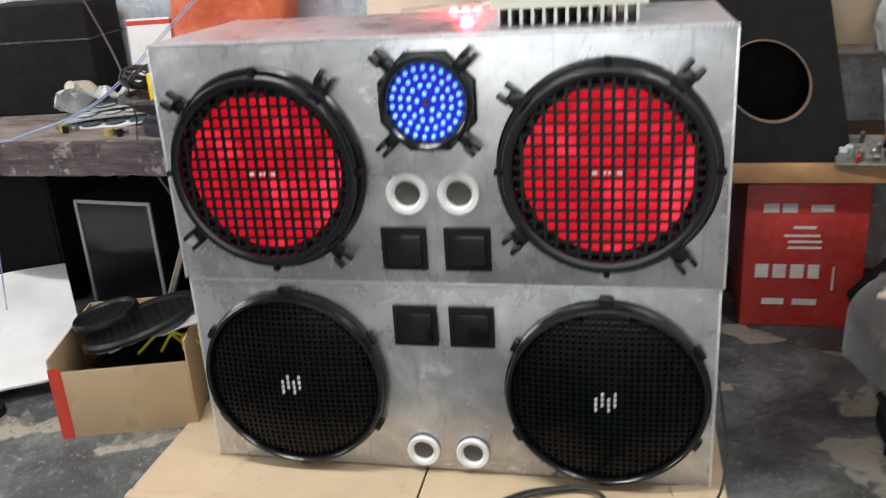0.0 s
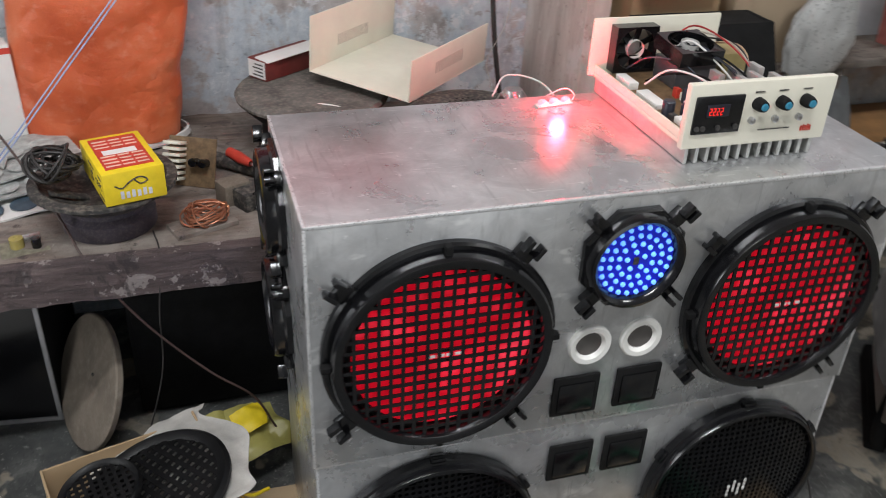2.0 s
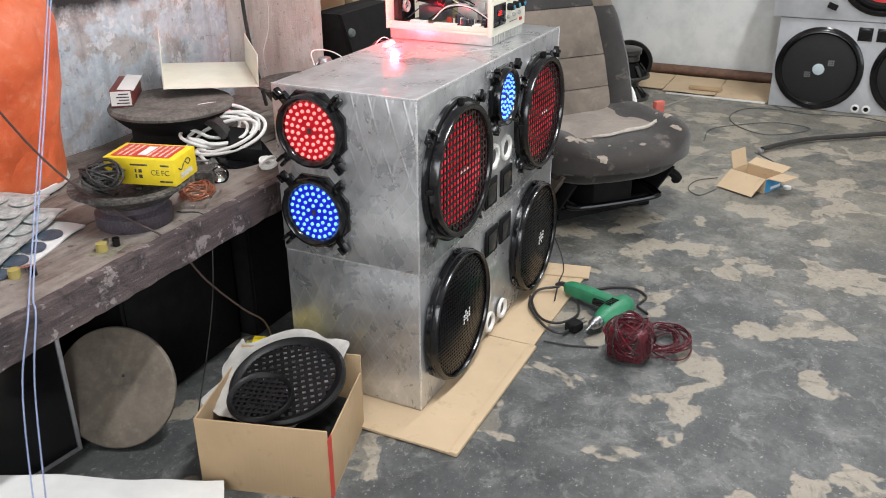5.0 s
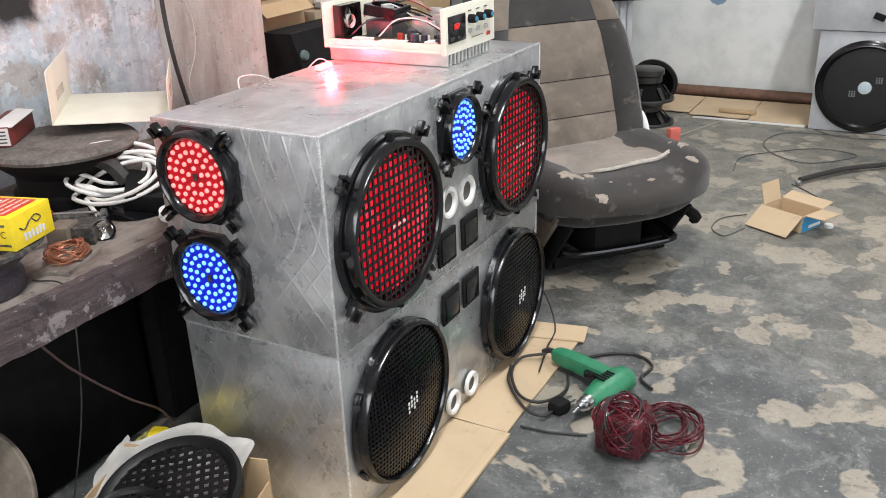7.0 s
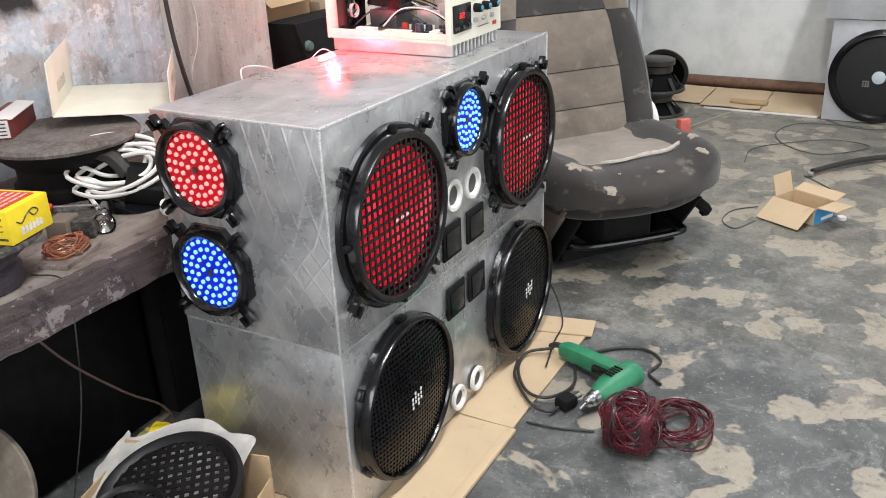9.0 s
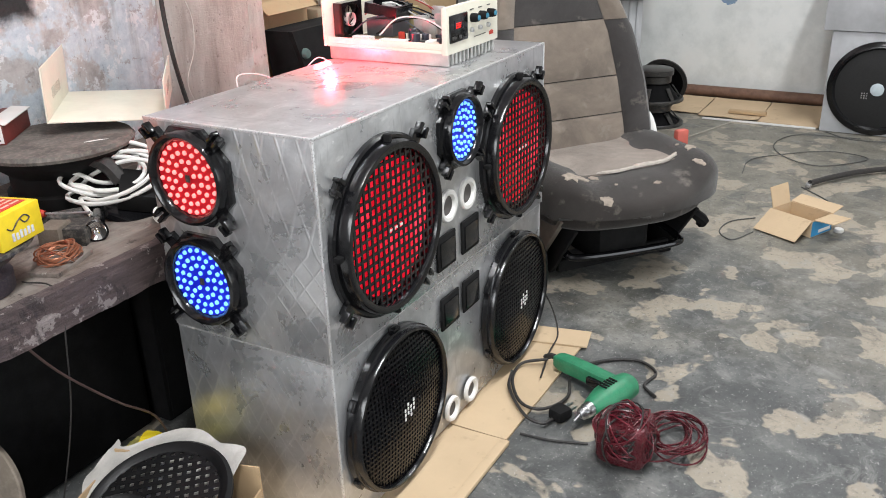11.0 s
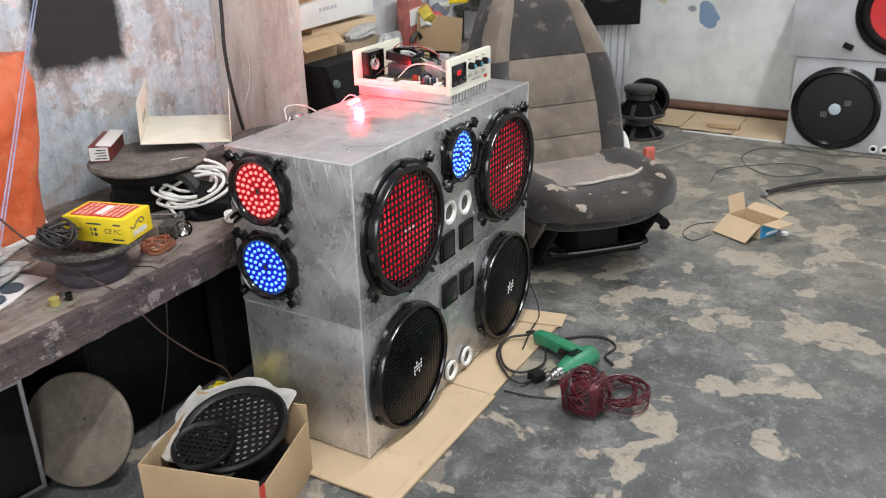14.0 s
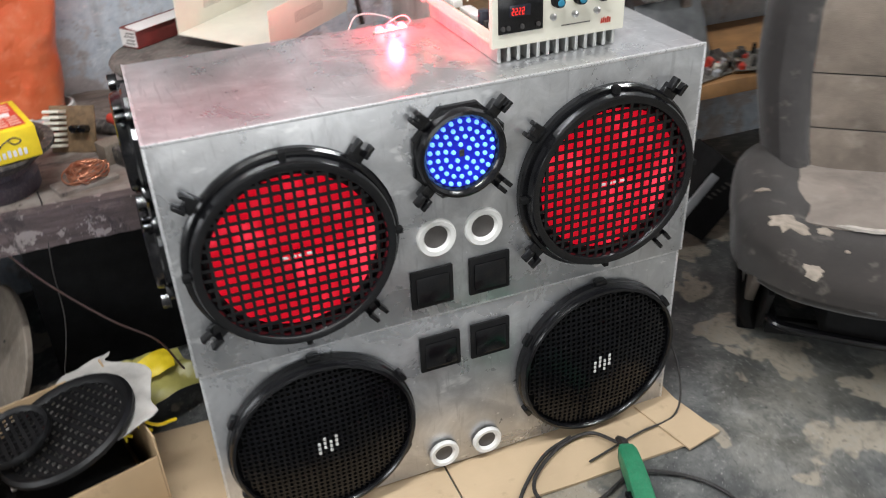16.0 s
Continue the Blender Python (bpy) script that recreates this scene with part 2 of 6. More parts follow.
def sheet_metal():
    """Galvanised sheet with a pressed diamond pattern, scratches and long smears."""
    k = Mat("sheet_metal", 0.33, 0.72)
    s = k.n("SeparateXYZ", Vector=k.co)
    x, y, z = s.outputs
    nn = k.n("SeparateXYZ", Vector=k.n("NewGeometry").outputs["Normal"])
    front = k.math("ABSOLUTE", nn.outputs[1])
    upward = k.math("ABSOLUTE", nn.outputs[2])
    v = k.math("ADD", k.math("MULTIPLY", z, k.math("SUBTRACT", 1.0, upward)), k.math("MULTIPLY", x, upward))
    u = k.math("ADD", y, k.math("MULTIPLY", x, front))
    d = []
    for sign in ("ADD", "SUBTRACT"):
        w = k.math(sign, k.math("MULTIPLY", u, 1.55), v)
        fr = k.math("FRACT", k.math("MULTIPLY", w, 14.5))
        m = k.n("MapRange", Value=k.math("ABSOLUTE", k.math("SUBTRACT", fr, 0.5)))
        m.inputs[1].default_value, m.inputs[2].default_value = 0.085, 0.02
        d.append(m.outputs[0])
    lat = k.math("MAXIMUM", d[0], d[1])
    big, mid, fine = k.noise(4.0, 6), k.noise(11, 8, 0.66, 0.5), k.noise(140, 4)
    keep = k.ramp(k.noise(3.6, 4, 0.6), (0.34, (0.05, 0.05, 0.05)), (0.54, (1, 1, 1)))
    lat = k.math("MULTIPLY", k.math("MULTIPLY", lat, keep), k.math("SUBTRACT", k.math("SUBTRACT", 1.0, k.math("MULTIPLY", front, 0.9)), k.math("MULTIPLY", upward, 0.88)))
    # lattice weakened low down in colour, partly standing for hazy reflections over it
    worn = k.n("MapRange", Value=k.math("ADD", z, k.math("MULTIPLY", big, 0.25)))
    worn.inputs[1].default_value, worn.inputs[2].default_value, worn.inputs[3].default_value = 0.36, 0.56, 0.55
    lat = k.math("MULTIPLY", lat, worn.outputs[0])
    mp = k.n("Mapping", Vector=k.co)
    mp.inputs["Rotation"].default_value = (0.5, 0.6, 0.7)
    mp.inputs["Scale"].default_value = (4, 90, 9)
    scr = k.ramp(k.n("TexNoise", Vector=mp.outputs[0], Scale=3.0, Detail=3.0).outputs["Fac"], (0.66, (0, 0, 0)), (0.72, (1, 1, 1)))
    c = k.ramp(mid, (0.32, (0.43, 0.435, 0.445)), (0.50, (0.54, 0.545, 0.555)), (0.68, (0.70, 0.705, 0.715)))
    c = k.mix(k.math("MULTIPLY", lat, 0.55), c, (0.84, 0.84, 0.85))
    c = k.mix(k.math("MULTIPLY", scr, 0.65), c, (0.90, 0.90, 0.90))
    mp2 = k.n("Mapping", Vector=k.co)
    mp2.inputs["Rotation"].default_value = (0.2, -0.75, 0.4)
    mp2.inputs["Scale"].default_value = (60, 5, 7)
    rub = k.ramp(k.n("TexNoise", Vector=mp2.outputs[0], Scale=2.0, Detail=4.0).outputs["Fac"], (0.60, (0, 0, 0)), (0.70, (1, 1, 1)))
    c = k.mix(k.math("MULTIPLY", rub, 0.30), c, (0.30, 0.30, 0.31))
    c = k.mix(k.ramp(k.noise(60, 4, 0.6), (0.66, (0, 0, 0)), (0.70, (0.6, 0.6, 0.6))), c, (0.92, 0.92, 0.92))
    k.colour(c)
    r = k.math("ADD", k.math("MULTIPLY", big, 0.22), k.math("MULTIPLY", mid, 0.26))
    k.link(k.math("ADD", r, 0.06), k.b.inputs["Roughness"])
    k.bump(k.math("ADD", k.math("MULTIPLY", lat, 0.45), k.math("ADD", k.math("MULTIPLY", mid, 0.25), k.math("MULTIPLY", fine, 0.10))), 0.42, 0.003)
    return k.m


def bench_wood():
    k = Mat("old_bench_wood", 0.8)
    mp = k.n("Mapping", Vector=k.co)
    mp.inputs["Scale"].default_value = (1.5, 14, 14)
    g = k.n("TexNoise", Vector=mp.outputs[0], Scale=4.0, Detail=8.0, Roughness=0.65).outputs["Fac"]
    st, f = k.noise(9, 6), k.noise(45, 5)
    c = k.ramp(g, (0.3, (0.065, 0.048, 0.042)), (0.55, (0.17, 0.13, 0.108)), (0.8, (0.29, 0.24, 0.20)))
    c = k.mix(k.ramp(st, (0.40, (0, 0, 0)), (0.60, (0.85, 0.85, 0.85))), c, k.mix(g, (0.20, 0.175, 0.155), (0.34, 0.30, 0.265)))
    c = k.mix(k.ramp(k.noise(3.2, 7, 0.7, 0.4), (0.56, (0, 0, 0)), (0.64, (0.7, 0.7, 0.7))), c, (0.055, 0.042, 0.040))
    c = k.mix(k.ramp(k.noise(26, 6, 0.7), (0.34, (0.8, 0.8, 0.8)), (0.40, (0, 0, 0))), c, (0.045, 0.035, 0.033))
    c = k.mix(k.ramp(f, (0.66, (0, 0, 0)), (0.72, (0.8, 0.8, 0.8))), c, (0.36, 0.33, 0.30))
    k.colour(c).bump(k.math("ADD", g, f), 0.6, 0.006)
    return k.m


def rail_wood():
    k = Mat("paint_stained_rail", 0.75)
    mp = k.n("Mapping", Vector=k.co)
    mp.inputs["Scale"].default_value = (2.0, 12, 18)
    g = k.n("TexNoise", Vector=mp.outputs[0], Scale=4.0, Detail=8.0, Roughness=0.7).outputs["Fac"]
    st, f = k.noise(18, 7, 0.7), k.noise(60, 5, 0.7)
    c = k.ramp(g, (0.3, (0.036, 0.026, 0.027)), (0.55, (0.10, 0.073, 0.072)), (0.8, (0.20, 0.15, 0.145)))
    c = k.mix(k.ramp(st, (0.565, (0, 0, 0)), (0.590, (0.8, 0.8, 0.8))), c, (0.31, 0.27, 0.26))
    c = k.mix(k.ramp(k.noise(7, 8, 0.72, 0.5), (0.55, (0, 0, 0)), (0.60, (0.75, 0.75, 0.75))), c, (0.03, 0.022, 0.024))
    c = k.mix(k.ramp(f, (0.66, (0, 0, 0)), (0.70, (0.8, 0.8, 0.8))), c, (0.42, 0.38, 0.36))
    k.colour(c).bump(k.math("ADD", g, f), 0.8, 0.008)
    return k.m


def card_mat(name, tone):
    k = Mat(name, 0.85)
    mp = k.n("Mapping", Vector=k.co)
    mp.inputs["Scale"].default_value = (1, 60, 1)
    w = k.n("TexNoise", Vector=mp.outputs[0], Scale=3.0, Detail=4.0).outputs["Fac"]
    st = k.noise(6, 6)
    c = k.mix(st, tuple(v * 0.78 for v in tone), tuple(v * 1.12 for v in tone))
    c = k.mix(k.ramp(k.noise(22, 5), (0.6, (0, 0, 0)), (0.75, (0.5, 0.5, 0.5))), c, tuple(v * 0.55 for v in tone))
    k.colour(c).bump(k.math("ADD", w, st), 0.25, 0.002)
    return k.m


def glow_mat(name, rgb, strength, lens=(1, 1, 1)):
    """Glow in noise patches; on cones and plates it stands for LED light."""
    k = Mat(name, 0.5)
    n1, n2 = k.noise(13, 3, 0.5), k.noise(45, 3, 0.5)
    hot = k.ramp(n1, (0.5, (0, 0, 0)), (0.74, (1, 1, 1)))
    c = k.mix(hot, rgb, lens)
    k.link(c, k.b.inputs["Emission Color"])
    v = k.math("ADD", k.math("MULTIPLY", k.ramp(n2, (0.3, (0, 0, 0)), (0.7, (1, 1, 1))), 0.5), 0.65)
    k.link(k.math("MULTIPLY", k.math("MULTIPLY", v, k.math("ADD", 0.6, hot)), strength), k.b.inputs["Emission Strength"])
    k.b.inputs["Base Color"].default_value = (*rgb, 1)
    return k.m


def fabric(name, colour, weave=420):
    k = Mat(name, 0.95)
    a, b = k.noise(7, 6), k.noise(weave, 2)
    c = k.mix(k.ramp(k.noise(4.5, 8, 0.7, 0.4), (0.36, (0, 0, 0)), (0.64, (1, 1, 1))), tuple(v * 0.62 for v in colour), tuple(v * 1.15 for v in colour))
    c = k.mix(k.ramp(k.noise(16, 5), (0.58, (0, 0, 0)), (0.74, (0.4, 0.4, 0.4))), c, (0.33, 0.29, 0.25))
    k.colour(c).bump(k.math("ADD", b, a), 0.4, 0.002)
    k.b.inputs["Sheen Weight"].default_value = 0.2
    return k.m


FLOOR, WALL, WHITEWASH, PLAIN, METAL, WOOD = floor_mat(), wall_mat(), whitewash_mat(), plain_wall_mat(), sheet_metal(), bench_wood()
RAIL = rail_wood()
CARD, CARD2, CARD_DIM = card_mat("cardboard", (0.47, 0.33, 0.19)), card_mat("pale_cardboard", (0.56, 0.42, 0.27)), card_mat("dusty_cardboard", (0.33, 0.25, 0.17))
BLACK = simple("black_plastic", (0.006, 0.006, 0.007), 0.17, vary=0.3, scale=20, bump=0.02)
BLACK_MATT = simple("black_matt", (0.007, 0.007, 0.0075), 0.8, vary=0.4, dust=0.015)
BLACK_MATT.node_tree.nodes["Principled BSDF"].inputs["Specular IOR Level"].default_value = 0.22
DUSTY = simple("dusty_black_iron", (0.035, 0.033, 0.032), 0.7, vary=0.4, scale=14, bump=0.3, dust=0.45)
RUBBER = simple("cable_rubber", (0.02, 0.018, 0.018), 0.55, dust=0.1)
WHITE = simple("white_plastic", (0.78, 0.77, 0.74), 0.4, vary=0.06)
CREAM = simple("cream_powder_coat", (0.74, 0.71, 0.60), 0.45, vary=0.06, scale=12)
PAPER = simple("white_paper", (0.72, 0.71, 0.69), 0.85, vary=0.08, scale=9)
POLY = simple("clear_polythene", (0.62, 0.62, 0.61), 0.3, vary=0.2, scale=16, bump=0.4)


def tarpaulin_mat():
    k = Mat("orange_tarpaulin", 0.38)
    a, weave = k.noise(5, 5, 0.55, 0.3), k.noise(300, 2)
    r1 = k.math("ABSOLUTE", k.math("SUBTRACT", k.noise(4.5, 2, 0.5), 0.5))
    r2 = k.math("ABSOLUTE", k.math("SUBTRACT", k.noise(17, 3, 0.5), 0.5))
    c = k.ramp(a, (0.30, (0.46, 0.075, 0.024)), (0.5, (0.60, 0.125, 0.045)), (0.70, (0.70, 0.21, 0.10)))
    c = k.mix(k.ramp(k.noise(40, 4), (0.55, (0, 0, 0)), (0.8, (0.35, 0.35, 0.35))), c, (0.72, 0.36, 0.24))
    k.colour(c).bump(k.math("ADD", k.math("ADD", k.math("MULTIPLY", r1, 2.0), k.math("MULTIPLY", r2, 0.4)), k.math("MULTIPLY", weave, 0.05)), 0.9, 0.022)
    return k.m


ORANGE = tarpaulin_mat()
DULL_YELLOW = simple("dull_yellow_tape", (0.36, 0.29, 0.08), 0.55, dust=0.2)
YELLOW = simple("yellow_carton", (0.80, 0.60, 0.02), 0.5, vary=0.1)
RED_PRINT = simple("red_print", (0.55, 0.05, 0.03), 0.5, vary=0.15)
RED_PAINT = simple("red_painted_box", (0.42, 0.025, 0.018), 0.5, vary=0.25, scale=8, dust=0.12)
GREEN = simple("green_drill_plastic", (0.025, 0.215, 0.105), 0.45, vary=0.2, dust=0.1)
EDGE = simple("bright_folded_edge", (0.80, 0.80, 0.81), 0.3, 0.6, vary=0.15, scale=50)
STEEL = simple("steel", (0.55, 0.55, 0.56), 0.3, 1.0, vary=0.2)
MESH_BLACK = simple("black_enamel_mesh", (0.0035, 0.0035, 0.0045), 0.22, vary=0.3)
MESH_BLACK.node_tree.nodes["Principled BSDF"].inputs["Specular IOR Level"].default_value = 0.2
DARK_CONE = simple("dark_cone_paper", (0.003, 0.003, 0.0035), 0.8, vary=0.4)
DARK_CONE.node_tree.nodes["Principled BSDF"].inputs["Specular IOR Level"].default_value = 0.15
PIPE_BROWN = simple("brown_pipe_paint", (0.16, 0.085, 0.055), 0.6, vary=0.25)
# the cone's own glow replaces LEDs lighting it from behind
RED_CONE_GLOW = glow_mat("red_led_glow", (1.0, 0.0, 0.022), 0.85, (1.0, 0.055, 0.10))
BLUE_LEDS = glow_mat("blue_led_glow", (0.16, 0.42, 1.0), 2.6, (0.65, 0.9, 1.0))
RED_LEDS2 = glow_mat("red_led_glow_small", (1.0, 0.24, 0.22), 2.4, (1.0, 0.8, 0.72))
# plates glow to stand for LED light spilling between the lenses
BLUE_PLATE = glow_mat("blue_plate_glow", (0.004, 0.012, 0.55), 0.16, (0.02, 0.05, 0.9))
RED_PLATE = glow_mat("red_plate_glow", (0.45, 0.0, 0.012), 0.09, (0.8, 0.01, 0.03))
LED_HOT = glow_mat("led_hot", (1.0, 0.10, 0.12), 14.0, (1.0, 0.6, 0.6))
GREY_FAB, TAUPE = fabric("dark_grey_seat_fabric", (0.042, 0.038, 0.037)), fabric("taupe_seat_fabric", (0.19, 0.155, 0.125))
PALE_FOAM = simple("pale_foam_edge", (0.52, 0.47, 0.42), 0.95, vary=0.2, scale=60, bump=0.5)
FOAM = simple("torn_foam", (0.33, 0.28, 0.23), 0.95, vary=0.25, scale=60, bump=0.5)

# ---- building helpers ----


def thing(name, m, label, category, group="", kind=""):
    ob = new(name)
    ob.empty_display_size = 0.05
    ob.matrix_world = m
    return tagged(ob, label, category, group, kind)


def mesh_of(name, bm, material, smooth=True):
    bmesh.ops.recalc_face_normals(bm, faces=bm.faces[:])
    me = bpy.data.meshes.new(name)
    bm.to_mesh(me)
    bm.free()
    for mat in material if isinstance(material, (list, tuple)) else (material,):
        me.materials.append(mat)
    if smooth:
        for p in me.polygons:
            p.use_smooth = True
        me.set_sharp_from_angle(angle=radians(35))
    return me


def part(name, bm, material, parent=None, label="", m=None):
    ob = new(name, mesh_of(name, bm, material))
    if parent is not None:
        ob.parent = parent
    if m is not None:
        ob.matrix_basis = m
    return tagged(ob, label)


def solo(name, bm, material, m, label, category, group="", kind=""):
    ob = new(name, mesh_of(name, bm, material))
    ob.matrix_world = m
    return tagged(ob, label, category, group, kind)


def box(lo, hi, bevel=0.0, bm=None, m=None, segs=2):
    b = bmesh.new()
    bmesh.ops.create_cube(b, size=1)
    for v in b.verts:
        v.co = Vector([lo[i] + (hi[i] - lo[i]) * (v.co[i] + 0.5) for i in range(3)])
    if bevel:
        bmesh.ops.bevel(b, geom=b.edges[:] + b.verts[:], offset=bevel, segments=segs, profile=0.6, affect="EDGES")
    return into(bm, b, m)


def into(bm, b, m=None):
    """Adds mesh b, moved by m, to bm (or starts one)."""
    if m is not None:
        b.transform(m)
    if bm is None:
        return b
    me = bpy.data.meshes.new("join")
    b.to_mesh(me)
    b.free()
    bm.from_mesh(me)
    bpy.data.meshes.remove(me)
    return bm


def lathe(profile, segs=48, bm=None, m=None, closed=False):
    """Turns (radius, height) pairs round z."""
    b = bmesh.new()
    rings = []
    for r, z in profile:
        if r < 1e-6:
            rings.append([b.verts.new((0, 0, z))])
        else:
            rings.append([b.verts.new((r * math.cos(2 * math.pi * i / segs), r * math.sin(2 * math.pi * i / segs), z)) for i in range(segs)])
    pairs = list(zip(rings, rings[1:])) + ([(rings[-1], rings[0])] if closed else [])
    for p, q in pairs:
        for i in range(segs):
            j = (i + 1) % segs
            vs = [p[i % len(p)], p[j % len(p)], q[j % len(q)], q[i % len(q)]]
            vs = list(dict.fromkeys(vs))
            if len(vs) > 2:
                b.faces.new(vs)
    return into(bm, b, m)


def smooth_line(points, steps=6):
    """A Catmull-Rom line through the points."""
    p = [Vector(q) for q in points]
    p = [p[0] * 2 - p[1]] + p + [p[-1] * 2 - p[-2]]
    out = []
    for a, b, c, d in zip(p, p[1:], p[2:], p[3:]):
        for s in range(steps):
            t = s / steps
            out.append(0.5 * ((2 * b) + (c - a) * t + (2 * a - 5 * b + 4 * c - d) * t * t + (3 * b - a - 3 * c + d) * t ** 3))
    return out + [p[-2]]


def tube(points, r, bm=None, sides=7, steps=6):
    line = smooth_line(points, steps) if steps else [Vector(q) for q in points]
    b = bmesh.new()
    up, last = Vector((0.31, 0.2, 0.93)), None
    for i, c in enumerate(line):
        d = (line[min(i + 1, len(line) - 1)] - line[max(i - 1, 0)]).normalized()
        s = d.cross(up)
        s = s.normalized() if s.length > 1e-3 else d.cross(Vector((1, 0, 0))).normalized()
        u = s.cross(d)
        up = u
        ring = [b.verts.new(c + r * (math.cos(2 * math.pi * k / sides) * s + math.sin(2 * math.pi * k / sides) * u)) for k in range(sides)]
        if last:
            for k in range(sides):
                b.faces.new((last[k], last[(k + 1) % sides], ring[(k + 1) % sides], ring[k]))
        else:
            b.faces.new(ring)
        last = ring
    b.faces.new(last)
    return into(bm, b)


def sheet(w, h, thick, nx=10, ny=10, wave=0.0, seed=0.0, lift=None, bm=None, m=None):
    """A sheet lying in xy, rumpled by noise, with thickness."""
    b = bmesh.new()
    g = [[None] * (nx + 1) for _ in range(ny + 1)]
    for top in (0, 1):
        for j in range(ny + 1):
            for i in range(nx + 1):
                x, y = (i / nx - 0.5) * w, (j / ny - 0.5) * h
                z = wave * noise.noise(Vector((x * 9 + seed, y * 9, seed))) + (lift(x, y) if lift else 0)
                if top:
                    g[j][i] = (g[j][i], b.verts.new((x, y, z)))
                else:
                    g[j][i] = b.verts.new((x, y, z - thick))
    for j in range(ny):
        for i in range(nx):
            q = (g[j][i], g[j][i + 1], g[j + 1][i + 1], g[j + 1][i])
            b.faces.new([v[1] for v in q])
            b.faces.new([v[0] for v in reversed(q)])
    rim = [(0, i) for i in range(nx)] + [(j, nx) for j in range(ny)] + [(ny, i) for i in range(nx, 0, -1)] + [(j, 0) for j in range(ny, 0, -1)]
    for (a, c), (d, e) in zip(rim, rim[1:] + rim[:1]):
        b.faces.new((g[a][c][0], g[d][e][0], g[d][e][1], g[a][c][1]))
    return into(bm, b, m)


def holed_plate(x0, x1, z0, z1, cx, cz, r, y0, y1, n=48):
    """A flat upright plate with a round hole through it; its front faces -y at y0."""
    b = bmesh.new()
    angs = sorted([2 * math.pi * i / n for i in range(n)] + [math.atan2(z - cz, x - cx) % (2 * math.pi) for x in (x0, x1) for z in (z0, z1)])
    rows = []
    for a in angs:
        c, s = math.cos(a), math.sin(a)
        tx = ((x1 - cx) if c > 0 else (x0 - cx)) / c if abs(c) > 1e-9 else 1e9
        tz = ((z1 - cz) if s > 0 else (z0 - cz)) / s if abs(s) > 1e-9 else 1e9
        t = min(tx, tz)
        rows.append([b.verts.new(p) for p in ((cx + t * c, y0, cz + t * s), (cx + r * c, y0, cz + r * s), (cx + r * c, y1, cz + r * s), (cx + t * c, y1, cz + t * s))])
    for p, q in zip(rows, rows[1:] + rows[:1]):
        for i in range(4):
            j = (i + 1) % 4
            if (p[i].co - q[i].co).length + (p[j].co - q[j].co).length > 1e-7:
                b.faces.new((p[i], p[j], q[j], q[i]))
    bmesh.ops.remove_doubles(b, verts=b.verts[:], dist=1e-6)
    bmesh.ops.recalc_face_normals(b, faces=b.faces[:])
    return b


def turn(deg, axis="Z"):
    return Matrix.Rotation(radians(deg), 4, axis)


def at(x, y, z):
    return Matrix.Translation((x, y, z))

# ---- structure ----


def wall_box(name, lo, hi, mat, label):
    return solo(name, box(lo, hi), mat, Matrix.Identity(4), label, "wall", kind="structure")


solo("floor", box((-3.2, -4.6, -0.12), (4.3, 1.3, 0.0)), FLOOR, Matrix.Identity(4), "worn grey concrete floor with pale scuffed patches", "floor", kind="structure")
wall_box("wall_north", (-3.2, 1.10, 0), (4.3, 1.3, 3.0), WALL, "blue-grey plaster wall with peeling stained paint")
wall_box("wall_east", (4.02, -4.6, 0), (4.22, 1.10, 3.0), WHITEWASH, "whitewashed plaster wall with flaked blue patches")
# unseen shell closing the room, with an opening assumed for the daylight lamp
wall_box("wall_west", (-3.4, -4.6, 0), (-3.2, 1.3, 3.0), PLAIN, "whitewashed plaster wall")
wall_box("wall_south", (-3.2, -4.8, 0), (-1.0, -4.6, 3.0), PLAIN, "unseen whitewashed plaster wall beside an assumed shutter opening")
wall_box("wall_south_right", (2.2, -4.8, 0), (4.3, -4.6, 3.0), PLAIN, "unseen whitewashed plaster wall beside an assumed shutter opening")
wall_box("wall_south_lintel", (-1.0, -4.8, 2.6), (2.2, -4.6, 3.0), PLAIN, "unseen whitewashed plaster lintel over an assumed shutter opening")
solo("ceiling", box((-3.4, -4.8, 3.0), (4.3, 1.3, 3.12)), PLAIN, Matrix.Identity(4), "plain whitewashed ceiling", "ceiling", kind="structure")
solo("ground", box((-9, -14, -0.2), (9, -4.6, -0.02)), FLOOR, Matrix.Identity(4), "unseen pale concrete yard outside an assumed shutter opening", "ground", kind="structure")

pillar = solo("pillar", box((0.735, 0.756, 0), (0.795, 1.099, 2.999), 0.006), pillar_mat(), Matrix.Identity(4), "bare brown plaster pillar with worn edges", "pillar", kind="structure")

# ---- workbench ----


def rough_plank(lo, hi, seed, nx=60, ny=4, nz=3, amount=0.006):
    """A plank with chipped, uneven faces and edges."""
    b = box(lo, hi)
    for axis, cuts in ((0, nx), (1, ny), (2, nz)):
        es = [e for e in b.edges if abs((e.verts[0].co - e.verts[1].co).normalized()[axis]) > 0.9]
        bmesh.ops.subdivide_edges(b, edges=es, cuts=cuts, use_grid_fill=True)
    c = Vector([(p + q) / 2 for p, q in zip(lo, hi)])
    for v in b.verts:
        n = sum(1 for i in (1, 2) if min(abs(v.co[i] - lo[i]), abs(v.co[i] - hi[i])) < 1e-5)
        p = v.co * 11 + Vector((seed, 0, 0))
        k = amount * (0.25 + 0.75 * (n > 1)) * (noise.noise(p) + 0.6 * noise.noise(p * 3.1))
        d = (c - v.co)
        d.x = 0
        v.co += d.normalized() * (abs(k) * 1.4 if n > 1 else k * 0.35)
    return b


